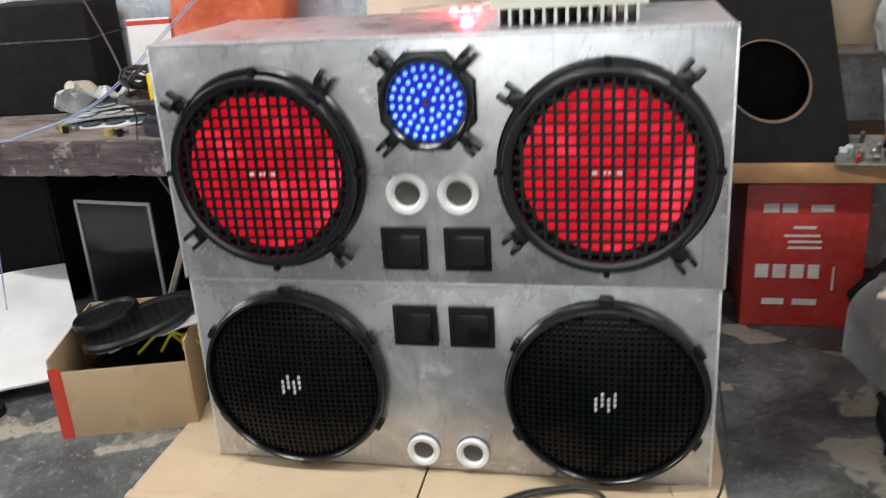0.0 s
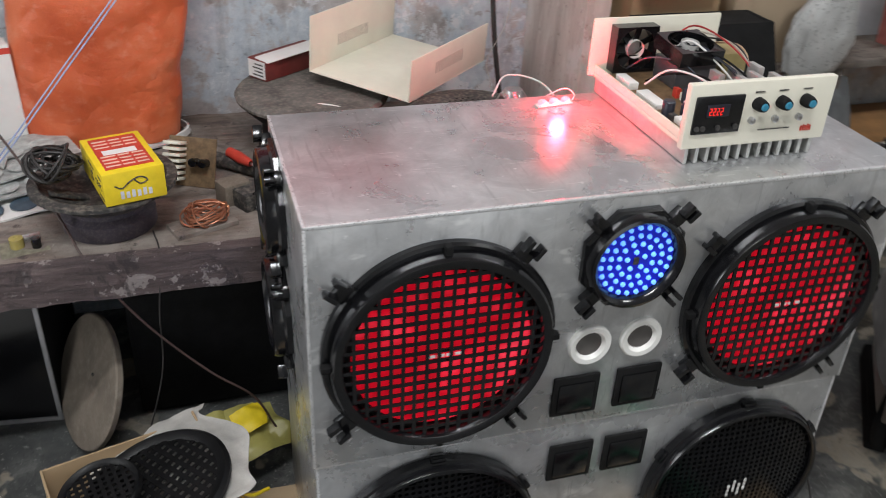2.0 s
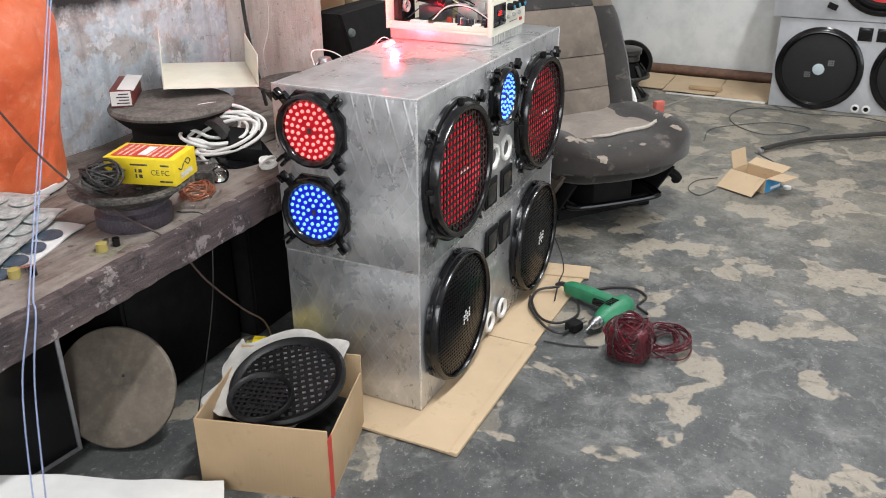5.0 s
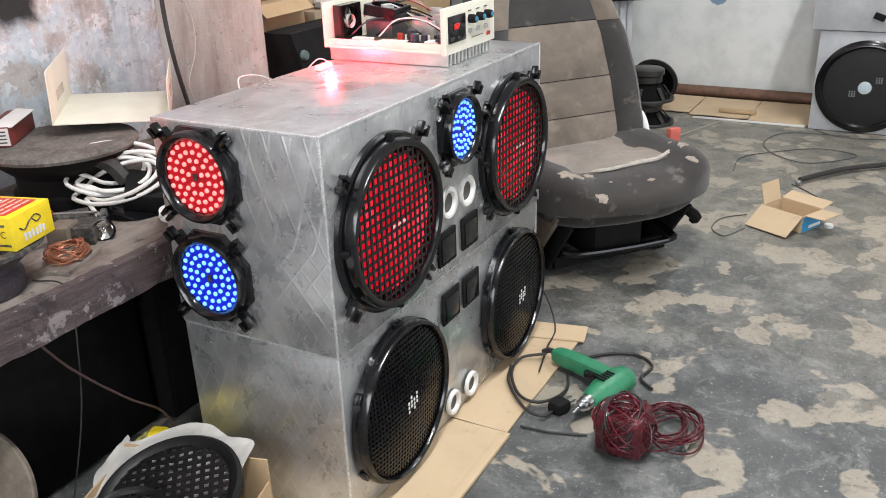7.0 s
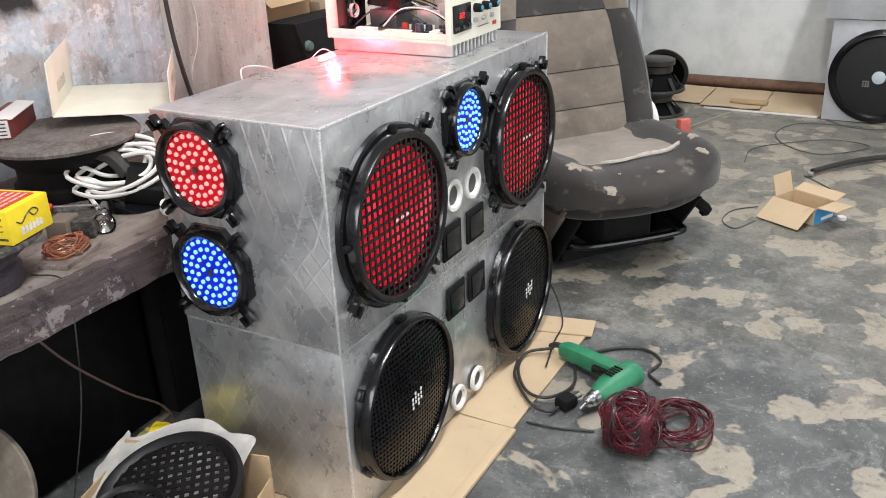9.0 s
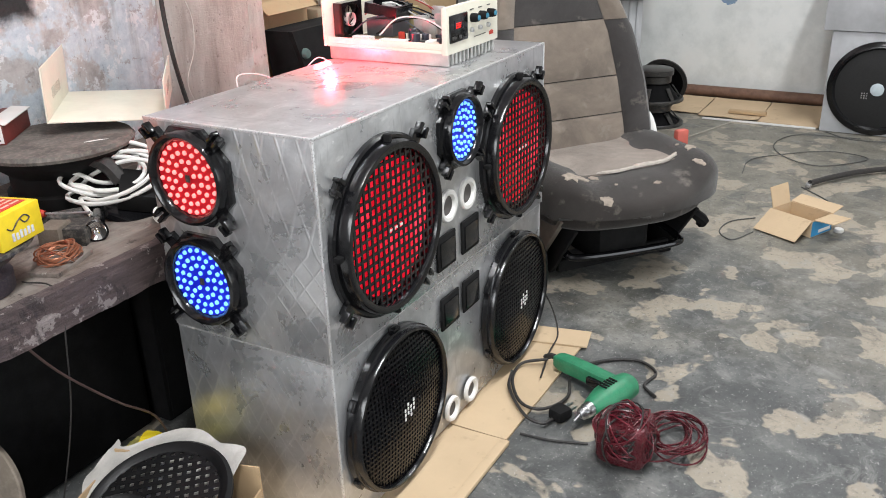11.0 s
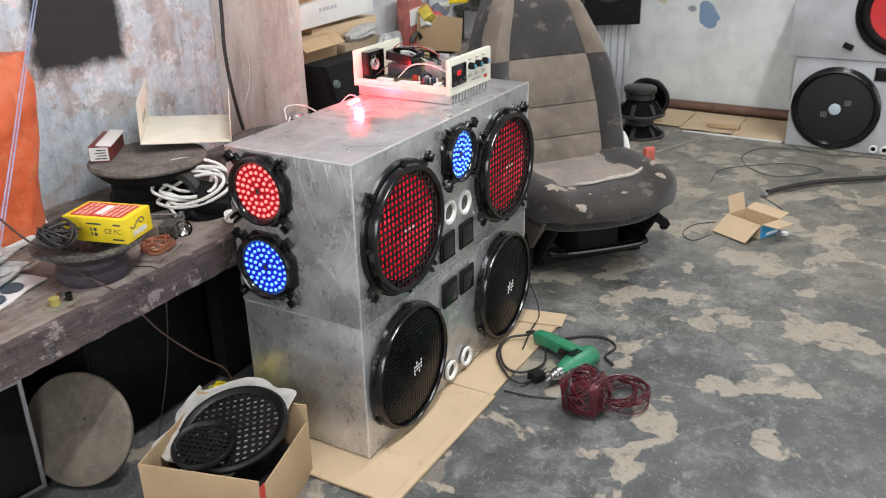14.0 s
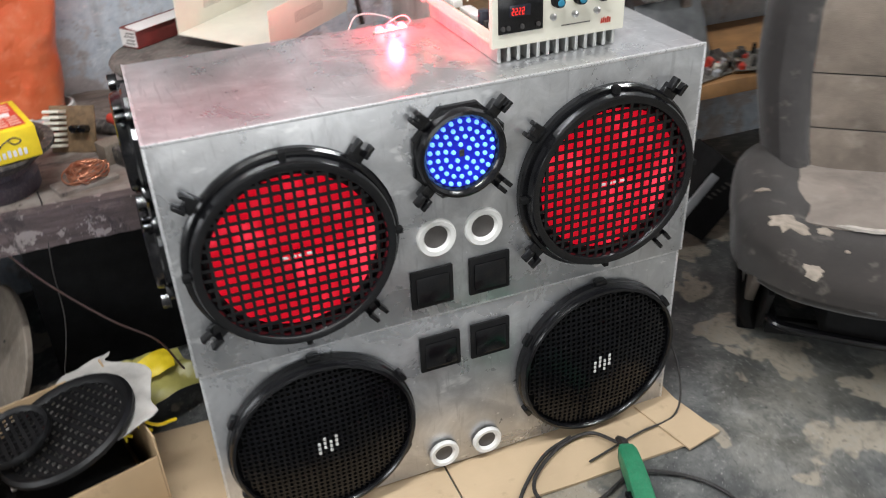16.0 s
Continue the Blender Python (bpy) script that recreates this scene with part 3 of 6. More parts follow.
bench = thing("workbench", at(0, 0, 0), "heavy old wooden workbench with dusty paint-stained planks", "workbench")
for i, (y0, y1) in enumerate(((0.455, 0.66), (0.664, 0.87), (0.874, 1.095))):
    part("plank", rough_plank((-2.4, y0, 0.475), (0.73, y1, 0.543 - 0.002 * i), i * 5.0, amount=0.010), WOOD, bench)
part("front_rail", rough_plank((-2.4, 0.428, 0.466), (0.72, 0.4545, 0.548), 31.0, 140, 1, 4, 0.0045), RAIL, bench)
for x in (-2.2, -0.9, 0.3):
    part("leg", box((x, 0.75, 0), (x + 0.09, 0.84, 0.474), 0.006), WOOD, bench)

# ---- loudspeaker cabinets ----
for i, (z0, z1, lab) in enumerate(((0.012, 0.3935, "lower silver sheet-metal loudspeaker cabinet standing on cardboard"), (0.3955, 0.815, "upper silver sheet-metal loudspeaker cabinet with lit drivers"))):
    cab = thing("speaker_cabinet", at(0, 0, 0), lab, "speaker cabinet", "stacked cabinets")
    e = 0.004 if i == 0 else 0.0
    x0, x1, y0, y1 = e, 0.95 - e, e, 0.38
    part("carcass", box((x0 + 0.004, y0 + 0.004, z0), (x1 - 0.004, y1 - 0.003, z1 - 0.004)), CARD_DIM, cab)
    part("front_panel", box((x0 + 0.003, y0, z0), (x1 - 0.003, y0 + 0.0035, z1 - 0.003), 0.001), METAL, cab)
    part("side_panel", box((x0, y0 + 0.003, z0), (x0 + 0.0035, y1, z1 - 0.003), 0.001), METAL, cab)
    part("side_panel", box((x1 - 0.0035, y0 + 0.003, z0), (x1, y1, z1 - 0.003), 0.001), METAL, cab)
    part("top_panel", box((x0 + 0.003, y0 + 0.003, z1 - 0.0035), (x1 - 0.003, y1, z1), 0.001), METAL, cab)
    for lo, hi in (((x0, y0 - 0.0008, z1 - 0.0045), (x1, y0 + 0.005, z1 + 0.0008)), ((x0 - 0.0008, y0 + 0.0052, z1 - 0.0045), (x0 + 0.004, y1, z1 + 0.0008)), ((x0 - 0.0008, y0 - 0.0008, z0), (x0 + 0.004, y0 + 0.004, z1 - 0.0048)), ((x1 - 0.004, y0 - 0.0008, z0), (x1 + 0.0008, y0 + 0.004, z1 - 0.0048))):
        part("edge_trim", box(lo, hi, 0.0012), EDGE, cab, "bright folded metal edge")


def grille_bars(r, pitch, bar, depth, z):
    bm = bmesh.new()
    n = int(r / pitch)
    for k in range(-n, n + 1):
        c = (k + 0.5) * pitch
        if abs(c) >= r:
            continue
        h = math.sqrt(r * r - c * c)
        box((c - bar / 2, -h, z), (c + bar / 2, h, z + depth), 0, bm)
        box((-h, c - bar / 2, z - 0.0007), (h, c + bar / 2, z + depth - 0.0007), 0, bm)
    return bm


def tab(bm, ang, r, w=0.03, l=0.035, z=0.012):
    m = turn(ang)
    box((r - 0.01, -w / 2, 0), (r + l * 0.6, w / 2, z), 0.003, bm, m)
    box((r + l * 0.35, -w / 2, z - 0.004), (r + l, -w / 2 + 0.008, z + 0.012), 0.002, bm, m)
    box((r + l * 0.35, w / 2 - 0.008, z - 0.004), (r + l, w / 2, z + 0.012), 0.002, bm, m)


def perforated(r, pitch, hole, rise, z, sides=6):
    """A shallow black dome pierced by rows of round holes."""
    bm = bmesh.new()
    n = int(r / pitch) + 1
    up = lambda x, y: z + rise * (1 - (x * x + y * y) / (r * r))
    for i in range(-n, n + 1):
        for j in range(-n, n + 1):
            x, y = i * pitch, j * pitch
            if math.hypot(x, y) > r - pitch * 0.55:
                continue
            h = pitch / 2
            outer = [(h * min(1.0, max(-1.0, 1.42 * math.cos(a))), h * min(1.0, max(-1.0, 1.42 * math.sin(a)))) for a in [math.pi / 4 * k for k in range(8)]]
            ring = [bm.verts.new((x + p, y + q, up(x + p, y + q))) for p, q in outer]
            rim = [bm.verts.new((x + hole * math.cos(math.pi / 4 * k), y + hole * math.sin(math.pi / 4 * k), up(x, y))) for k in range(8)]
            low = [bm.verts.new((v.co.x, v.co.y, v.co.z - 0.0016)) for v in rim]
            for k in range(8):
                l = (k + 1) % 8
                bm.faces.new((ring[k], ring[l], rim[l], rim[k]))
                bm.faces.new((rim[k], rim[l], low[l], low[k]))
    return bm


def big_speaker(m, lit, name_label):
    s = thing("loudspeaker", m, name_label, "loudspeaker", "front loudspeakers")
    ro = 0.176
    if lit:
        part("flange", lathe([(ro, 0.0), (ro, 0.010), (ro - 0.004, 0.014), (ro - 0.010, 0.014), (ro - 0.012, 0.010), (ro - 0.014, 0.010)], 72), BLACK, s)
        part("frame_ring", lathe([(ro - 0.011, 0.0), (ro - 0.011, 0.030), (ro - 0.014, 0.036), (ro - 0.020, 0.037), (ro - 0.027, 0.034), (0.1465, 0.026), (0.1455, 0.010)], 72), BLACK, s)
        part("grille", grille_bars(0.147, 0.0176, 0.0058, 0.0025, 0.026), BLACK, s)
        part("surround", lathe([(0.1455, 0.012), (0.142, 0.018), (0.137, 0.018), (0.134, 0.012)], 56), BLACK_MATT, s)
        part("lit_cone", lathe([(0.1345, 0.014), (0.10, 0.009), (0.06, 0.005), (0.045, 0.006), (0.0, 0.011)], 48), RED_CONE_GLOW, s, "translucent cone, red LED light put in as its own glow")
        for a in (45, 135, 225, 315):
            bm = bmesh.new()
            tab(bm, a + (6 if a < 180 else -6), 0.174)
            part("clamp_tab", bm, BLACK, s)
        for a in (0, 90, 180, 270):
            part("rim_clip", box((ro - 0.013, -0.005, 0.012), (ro + 0.002, 0.005, 0.026), 0.002), BLACK_MATT, s, m=turn(a))
        cells = [(i, 0) for i in range(4)] + [(1, 1), (2, 1), (2, -1)]
        z0, w, h, px, py = 0.0264, 0.0105, 0.0045, 0.0135, 0.0088
    else:
        part("flange", lathe([(ro, 0.0), (ro, 0.014), (ro - 0.004, 0.018)], 72), BLACK, s)
        part("frame_ring", lathe([(ro - 0.003, 0.008), (ro - 0.003, 0.024), (ro - 0.006, 0.030), (ro - 0.011, 0.031), (ro - 0.014, 0.027), (ro - 0.015, 0.010)], 72), BLACK, s)
        part("grille", perforated(0.1625, 0.0108, 0.0036, 0.012, 0.022), MESH_BLACK, s)
        part("cone", lathe([(0.1625, 0.012), (0.10, 0.008), (0.0, 0.010)], 48), DARK_CONE, s)
        for a in (30, 90, 150, 210, 270, 330):
            part("clip", box((0.174, -0.012, 0.0), (0.184, 0.012, 0.016), 0.003), BLACK, s, m=turn(a))
        cells = [(1, 2), (3, 2), (0, 1), (1, 1), (2, 1), (3, 1), (1, 0), (3, 0), (0, 0), (2, 0), (0, -1), (2, -1)]
        z0, w, h, px, py = 0.0345, 0.0048, 0.0062, 0.0108, 0.0100
    bm = bmesh.new()
    for i, j in cells:
        x, y = (i - 1.5) * px, (j - 0.5 * (not lit)) * py
        box((x - w / 2, y - h / 2, z0), (x + w / 2, y + h / 2, z0 + 0.0014), 0, bm)
    part("badge", bm, PAPER, s, "small silver badge of short bars")
    return s


FRONT = lambda x, z: pose(x, 0, z, 90, 0, 0)
SIDE = lambda y, z: pose(0, y, z, 90, 0, -90)
big_speaker(FRONT(0.191, 0.599), True, "round black loudspeaker with square-mesh grille glowing red")
big_speaker(FRONT(0.762, 0.599), True, "round black loudspeaker with square-mesh grille glowing red")
big_speaker(FRONT(0.194, 0.2), False, "round black unlit woofer with fine mesh grille")
big_speaker(FRONT(0.762, 0.196), False, "round black unlit woofer with fine mesh grille")


def mid_speaker(m, mat, plate, r, label):
    s = thing("midrange_speaker", m, label, "loudspeaker", "midrange speakers")
    part("flange", lathe([(r * 1.04, 0.0), (r * 1.04, 0.009), (r * 1.0, 0.013), (r * 0.90, 0.014), (r * 0.89, 0.004)], 8), BLACK, s, m=turn(22.5))
    part("frame_ring", lathe([(r * 0.93, 0.004), (r * 0.93, 0.022), (r * 0.90, 0.029), (r * 0.84, 0.031), (r * 0.78, 0.027), (r * 0.735, 0.020), (r * 0.73, 0.006)], 56), BLACK, s)
    part("lit_plate", lathe([(r * 0.735, 0.016), (0, 0.016)], 40), plate, s, "plate between the lenses, LED spill put in as glow")
    lens = mesh_of("led_lens", lathe([(r * 0.047, 0.0165), (r * 0.043, 0.0195), (r * 0.03, 0.0205), (0, 0.0208)], 10), mat)
    for q in range(1, 5):
        n = (0, 5, 12, 18, 23)[q]
        for k in range(n):
            a = 2 * math.pi * k / n + q * 0.4
            ob = new("led_lens", lens)
            ob.parent = s
            ob.matrix_basis = at((q * 0.164 + 0.012) * r * math.cos(a), (q * 0.164 + 0.012) * r * math.sin(a), 0)
    part("centre_badge", box((-r * 0.05, -r * 0.07, 0.0165), (r * 0.05, r * 0.07, 0.0195), 0.001), DUSTY, s, "dull centre badge")
    for a in (45, 135, 225, 315):
        b = bmesh.new()
        tab(b, a, r * 0.96, 0.022, 0.034, 0.016)
        part("clamp_tab", b, BLACK, s)
    return s


mid_speaker(FRONT(0.479, 0.712), BLUE_LEDS, BLUE_PLATE, 0.083, "small black speaker ring with blue LED lenses")
mid_speaker(SIDE(0.270, 0.717), RED_LEDS2, RED_PLATE, 0.094, "small black speaker ring with red LED lenses")
mid_speaker(SIDE(0.273, 0.515), BLUE_LEDS, BLUE_PLATE, 0.094, "small black speaker ring with blue LED lenses")

for x, z, r in ((0.433, 0.557, 0.036), (0.521, 0.557, 0.036), (0.427, 0.055, 0.031), (0.521, 0.055, 0.031)):
    p = thing("bass_port", FRONT(x, z), "white plastic bass port tube in the metal front", "bass port", "bass ports")
    part("port_flange", lathe([(r, 0.0), (r, 0.006), (r * 0.93, 0.009), (r * 0.72, 0.008), (r * 0.62, 0.003), (r * 0.60, 0.0015)], 40), WHITE, p)
    # flat disc coloured dark for the shade inside the tube
    part("port_shade", lathe([(r * 0.60, 0.0015), (r * 0.56, 0.001), (0, 0.001)], 32), simple("port_dark", (0.10, 0.09, 0.085), 0.7), p)
for x, z in ((0.421, 0.459), (0.531, 0.459), (0.430, 0.3135), (0.531, 0.3135)):
    p = thing("terminal_plate", FRONT(x, z), "square black plastic terminal plate on the metal front", "terminal plate", "terminal plates")
    part("plate", box((-0.04, -0.039, 0), (0.04, 0.039, 0.006), 0.003), BLACK_MATT, p)
    part("recess_cover", box((-0.031, -0.030, 0.005), (0.031, 0.026, 0.009), 0.003), BLACK, p)

# ---- amplifier on the cabinet ----
amp = thing("amplifier", at(0, 0, 0), "open cream amplifier chassis with knobs standing on the cabinet", "amplifier")
part("base_tray", box((0.579, 0.08, 0.844), (0.815, 0.388, 0.852), 0.002), CREAM, amp)
part("front_panel", box((0.573, 0.066, 0.842), (0.822, 0.08, 0.943), 0.003), CREAM, amp)
part("rear_panel", box((0.568, 0.384, 0.846), (0.818, 0.39, 0.948), 0.002), CREAM, amp)
part("side_lip", box((0.579, 0.08, 0.852), (0.583, 0.384, 0.866), 0.001), CREAM, amp)
for i in range(13):
    x = 0.584 + i * 0.0182
    part("heat_sink_fin", box((x, 0.07, 0.8165), (x + 0.006, 0.385, 0.8438), 0.001), simple("fin_aluminium", (0.62, 0.62, 0.60), 0.4, 0.7) if i == 0 else bpy.data.materials["fin_aluminium"], amp)
disp = part("display_module", box((0.583, 0.0625, 0.866), (0.664, 0.0665, 0.925), 0.002), BLACK, amp, "black display module")
part("display", box((0.602, 0.0612, 0.893), (0.640, 0.0628, 0.912), 0.0005), simple("display_glass", (0.02, 0.02, 0.03), 0.15), disp)
bm = bmesh.new()
for i in range(4):
    x = 0.606 + i * 0.0062
    for dx, dz, w, h in ((0, 0, 0.004, 0.0012), (0, 0.005, 0.004, 0.0012), (0, 0.010, 0.004, 0.0012), (0, 0.0, 0.0012, 0.006), (0.003, 0.005, 0.0012, 0.006)):
        box((x + dx, 0.0604, 0.896 + dz), (x + dx + w, 0.0614, 0.896 + dz + h), 0, bm)
part("digits", bm, glow_mat("digit_glow", (1.0, 0.03, 0.02), 0.8), disp, "glowing red digits")
for x in (0.590, 0.600, 0.625, 0.655):
    part("button", lathe([(0.004, 0), (0.004, 0.003), (0, 0.0035)], 12), DUSTY, disp, m=pose(x, 0.0625, 0.876, 90))
for x in (0.689, 0.730, 0.772):
    k = part("knob", lathe([(0.010, 0), (0.010, 0.010), (0.008, 0.018), (0, 0.018)], 20), BLACK_MATT, amp, m=pose(x, 0.066, 0.908, 90))
    part("knob_cap", lathe([(0.006, 0.018), (0.005, 0.0205), (0, 0.021)], 16), simple("knob_blue", (0.03, 0.22, 0.35), 0.4), k, "blue cap")
    part("jack", lathe([(0.0055, 0), (0.0055, 0.006), (0.003, 0.008), (0, 0.008)], 14), STEEL, amp, m=pose(x - 0.006, 0.066, 0.882, 90))

# inside of the amplifier
part("circuit_board", box((0.588, 0.10, 0.853), (0.805, 0.36, 0.857), 0.001), simple("board_brown", (0.16, 0.10, 0.05), 0.6, vary=0.4, scale=60), amp)
FAN_LABEL = simple("fan_label", (0.55, 0.54, 0.52), 0.5)
for m, h in ((pose(0.705, 0.297, 0.905, 98, 0, 4), 0.042), (pose(0.640, 0.380, 0.8985, 180, 180, 0), 0.040)):
    fan = part("fan_housing", holed_plate(-h, h, -h, h, 0, 0, h * 0.93, 0.0, 0.025, 40), BLACK, amp, "square black cooling fan", m=m)
    part("fan_hub", lathe([(0.016, 0), (0.016, 0.020), (0.012, 0.023), (0.010, 0.0232), (0, 0.0232)], 24), FAN_LABEL, fan, "pale round hub label", m=pose(0, 0.024, 0, 90))
    for i in range(7):
        part("fan_blade", box((0.014, -0.009, -0.0008), (h * 0.90, 0.009, 0.0008), 0), BLACK_MATT, fan, m=pose(0, 0.012, 0, 90) @ turn(i * 360 / 7) @ pose(0, 0, 0, 30, 0, 0))
SLEEVE = simple("capacitor_sleeve", (0.03, 0.035, 0.05), 0.35)
for x, y, r, h in ((0.60, 0.16, 0.010, 0.026), (0.625, 0.15, 0.008, 0.022), (0.66, 0.205, 0.009, 0.025), (0.70, 0.14, 0.009, 0.024), (0.79, 0.13, 0.011, 0.036), (0.645, 0.12, 0.006, 0.018), (0.73, 0.115, 0.007, 0.02), (0.665, 0.13, 0.006, 0.016)):
    part("capacitor", lathe([(r, 0), (r, h - 0.002), (r - 0.002, h), (0, h)], 18), SLEEVE, amp, m=at(x, y, 0.857))
for x, y, h in ((0.735, 0.17, 0.050), (0.755, 0.17, 0.056), (0.775, 0.20, 0.060), (0.715, 0.215, 0.046), (0.70, 0.18, 0.040), (0.795, 0.17, 0.052), (0.76, 0.23, 0.044)):
    part("transistor_sink", box((-0.005, -0.016, 0), (0.005, 0.016, h), 0.001), bpy.data.materials["fin_aluminium"], amp, m=at(x, y, 0.857))
for x, y, w, d, h in ((0.605, 0.22, 0.022, 0.07, 0.008), (0.60, 0.30, 0.018, 0.05, 0.012), (0.612, 0.125, 0.03, 0.02, 0.010), (0.645, 0.165, 0.014, 0.03, 0.015), (0.675, 0.105, 0.04, 0.014, 0.012), (0.765, 0.105, 0.03, 0.016, 0.014)):
    part("connector_block", box((-w / 2, -d / 2, 0), (w / 2, d / 2, h), 0.001), WHITE, amp, m=at(x, y, 0.8572))
rnd = random.Random(4)
for i in range(26):
    x, y = rnd.uniform(0.595, 0.80), rnd.uniform(0.10, 0.245)
    w, d, h = rnd.uniform(0.004, 0.012), rnd.uniform(0.004, 0.014), rnd.uniform(0.005, 0.018)
    part("component", box((-w / 2, -d / 2, 0), (w / 2, d / 2, h), 0.0006), (BLACK_MATT, DUSTY, RED_PRINT, SLEEVE, CREAM)[i % 5], amp, m=at(x, y, 0.857))
for i in range(7):
    x0, y0 = rnd.uniform(0.60, 0.70), rnd.uniform(0.26, 0.36)
    part("wire", tube([(x0, y0, 0.87), (x0 + 0.02, y0 - 0.04, 0.895 + 0.006 * i), (x0 + 0.06, y0 - 0.09, 0.90), (x0 + 0.08, y0 - 0.15, 0.862)], 0.0018), (BLACK_MATT, SLEEVE, PAPER, SLEEVE)[i % 4], amp)
part("transformer_block", box((0.668, 0.262, 0.857), (0.744, 0.336, 0.898), 0.003), simple("dark_core", (0.10, 0.10, 0.11), 0.4, 0.4), amp, "dark transformer under the fan")
part("transformer", box((0.76, 0.27, 0.857), (0.808, 0.34, 0.912), 0.004), simple("transformer_wrap", (0.30, 0.24, 0.10), 0.5), amp)
for i, (c, dx) in enumerate((((0.35, 0.02, 0.02), 0), ((0.4, 0.36, 0.30), 0.012), ((0.02, 0.02, 0.02), 0.022), ((0.45, 0.3, 0.2), 0.032))):
    part("wire", tube([(0.70 + dx, 0.36, 0.90), (0.73 + dx, 0.33, 0.945 - dx), (0.76 + dx * 0.5, 0.25, 0.93), (0.778, 0.17 + dx, 0.885), (0.76, 0.12, 0.862)], 0.0016), simple("wire_colour_%d" % i, c, 0.45), amp)
bm = bmesh.new()
for i in range(5):
    box((0.776 + 0.004 * i, 0.0648, 0.8575), (0.7785 + 0.004 * i, 0.0662, 0.8655 + 0.002 * (i % 2)), 0, bm)
part("maker_mark", bm, RED_PRINT, amp, "small red maker mark")
bm = box((0.70, 0.0650, 0.864), (0.755, 0.0662, 0.8655))
for x in (0.689, 0.730, 0.772):
    box((x - 0.008, 0.0650, 0.925), (x + 0.008, 0.0662, 0.927), 0, bm)
part("print_line", bm, DUSTY, amp)

led = thing("led_module", pose(0.486, 0.337, 0.8155, 0, 0, 8), "small LED module glowing red with its thin wire", "led module")
part("backing", box((-0.034, -0.008, 0), (0.034, 0.008, 0.003), 0.001), WHITE, led)
for x in (-0.023, 0, 0.023):
    part("led_lamp", lathe([(0.0085, 0.003), (0.0085, 0.008), (0.005, 0.011), (0, 0.0115)], 18), LED_HOT, led, m=at(x, 0, 0))
part("lead", tube([(0.034, 0, 0.002), (0.05, 0.015, 0.006), (0.04, 0.035, 0.012), (0.0, 0.05, -0.01)], 0.0012), PAPER, led)

# ---- cardboard underlay on the floor ----
card = thing("cardboard_sheet", at(0, 0, 0), "flattened brown cardboard sheets lying under the cabinets", "cardboard")
part("panel", sheet(0.545, 0.50, 0.006, 12, 8, 0.003, 3.0, m=at(0.155, 0.10, 0.009)), CARD2, card)
part("panel", sheet(0.540, 0.49, 0.006, 12, 8, 0.003, 8.0, m=at(0.702, 0.105, 0.0085)), CARD2, card)
part("folded_edge", box((-0.118, -0.152, 0.002), (0.425, -0.128, 0.014), 0.004), CARD2, card)
part("flap", sheet(0.09, 0.16, 0.004, 4, 4, 0.002, 1.0, m=at(0.935, -0.07, 0.013) @ turn(12)), CARD2, card)



def puffy_heap(rx, ry, h):
    """A low uneven heap."""
    b = bmesh.new()
    bmesh.ops.create_grid(b, x_segments=18, y_segments=18, size=1)
    for v in b.verts:
        x, y = v.co.x, v.co.y
        z = h * (1 - 0.25 * max(abs(x), abs(y)) ** 3) + 0.018 * noise.noise(Vector((x * 4, y * 4, 2)))
        v.co = Vector((x * rx, y * ry, z if max(abs(x), abs(y)) < 0.99 else 0.0))
    return b


# ---- cardboard box with spare grilles ----
BOX = pose(-0.275, 0.218, 0.001, 0, 0, 16)
cbox = thing("cardboard_box", BOX, "open brown cardboard box full of spare speaker grilles", "cardboard box")
bw, bl, bh = 0.285, 0.30, 0.185
part("bottom", box((-bw / 2, -bl / 2, 0), (bw / 2, bl / 2, 0.004)), CARD, cbox)
part("side_panel", box((-bw / 2, -bl / 2, 0.004), (-bw / 2 + 0.004, bl / 2, bh), 0.001), CARD, cbox)
part("side_panel", box((bw / 2 - 0.004, -bl / 2, 0.004), (bw / 2, bl / 2, bh + 0.018), 0.001), CARD, cbox)
part("end_panel", box((-bw / 2 + 0.0045, -bl / 2, 0.004), (bw / 2 - 0.0045, -bl / 2 + 0.004, bh - 0.03), 0.001), CARD, cbox)
part("end_panel", box((-bw / 2 + 0.0045, bl / 2 - 0.004, 0.004), (bw / 2 - 0.0045, bl / 2, bh), 0.001), CARD, cbox)
part("tape", box((-0.1438, -0.1515, 0.0), (-0.118, -0.1503, 0.165)), RED_PRINT, cbox, "red tape on the corner")


GRILLE_BLACK = simple("worn_black_grille", (0.005, 0.005, 0.0055), 0.45, vary=0.4, dust=0.005)
GRILLE_BLACK.node_tree.nodes["Principled BSDF"].inputs["Specular IOR Level"].default_value = 0.3


WHITE_BAG = simple("white_plastic_bag", (0.46, 0.44, 0.41), 0.42, vary=0.2, scale=18, bump=0.35)


def loose_grille(m, r, pitch, label):
    g = thing("speaker_grille", m, label, "speaker grille", "spare grilles")
    part("rim", lathe([(r, 0.0), (r, 0.008), (r * 0.95, 0.014), (r * 0.88, 0.012), (r * 0.82, 0.006), (r * 0.82, 0.002), (r * 0.95, -0.002)], 56, closed=True), GRILLE_BLACK, g)
    part("mesh", grille_bars(r * 0.84, pitch, pitch * 0.50, 0.002, 0.005), GRILLE_BLACK, g)
    return g


loose_grille(BOX @ at(0.024, -0.008, 0.190) @ turn(-4, "X") @ turn(-15, "Y") @ turn(20), 0.136, 0.0175, "large dusty black speaker grille lying in the cardboard box")
loose_grille(BOX @ at(-0.064, 0.024, 0.198) @ turn(0, "X") @ turn(-11, "Y"), 0.074, 0.0135, "small dusty black speaker grille lying in the cardboard box")


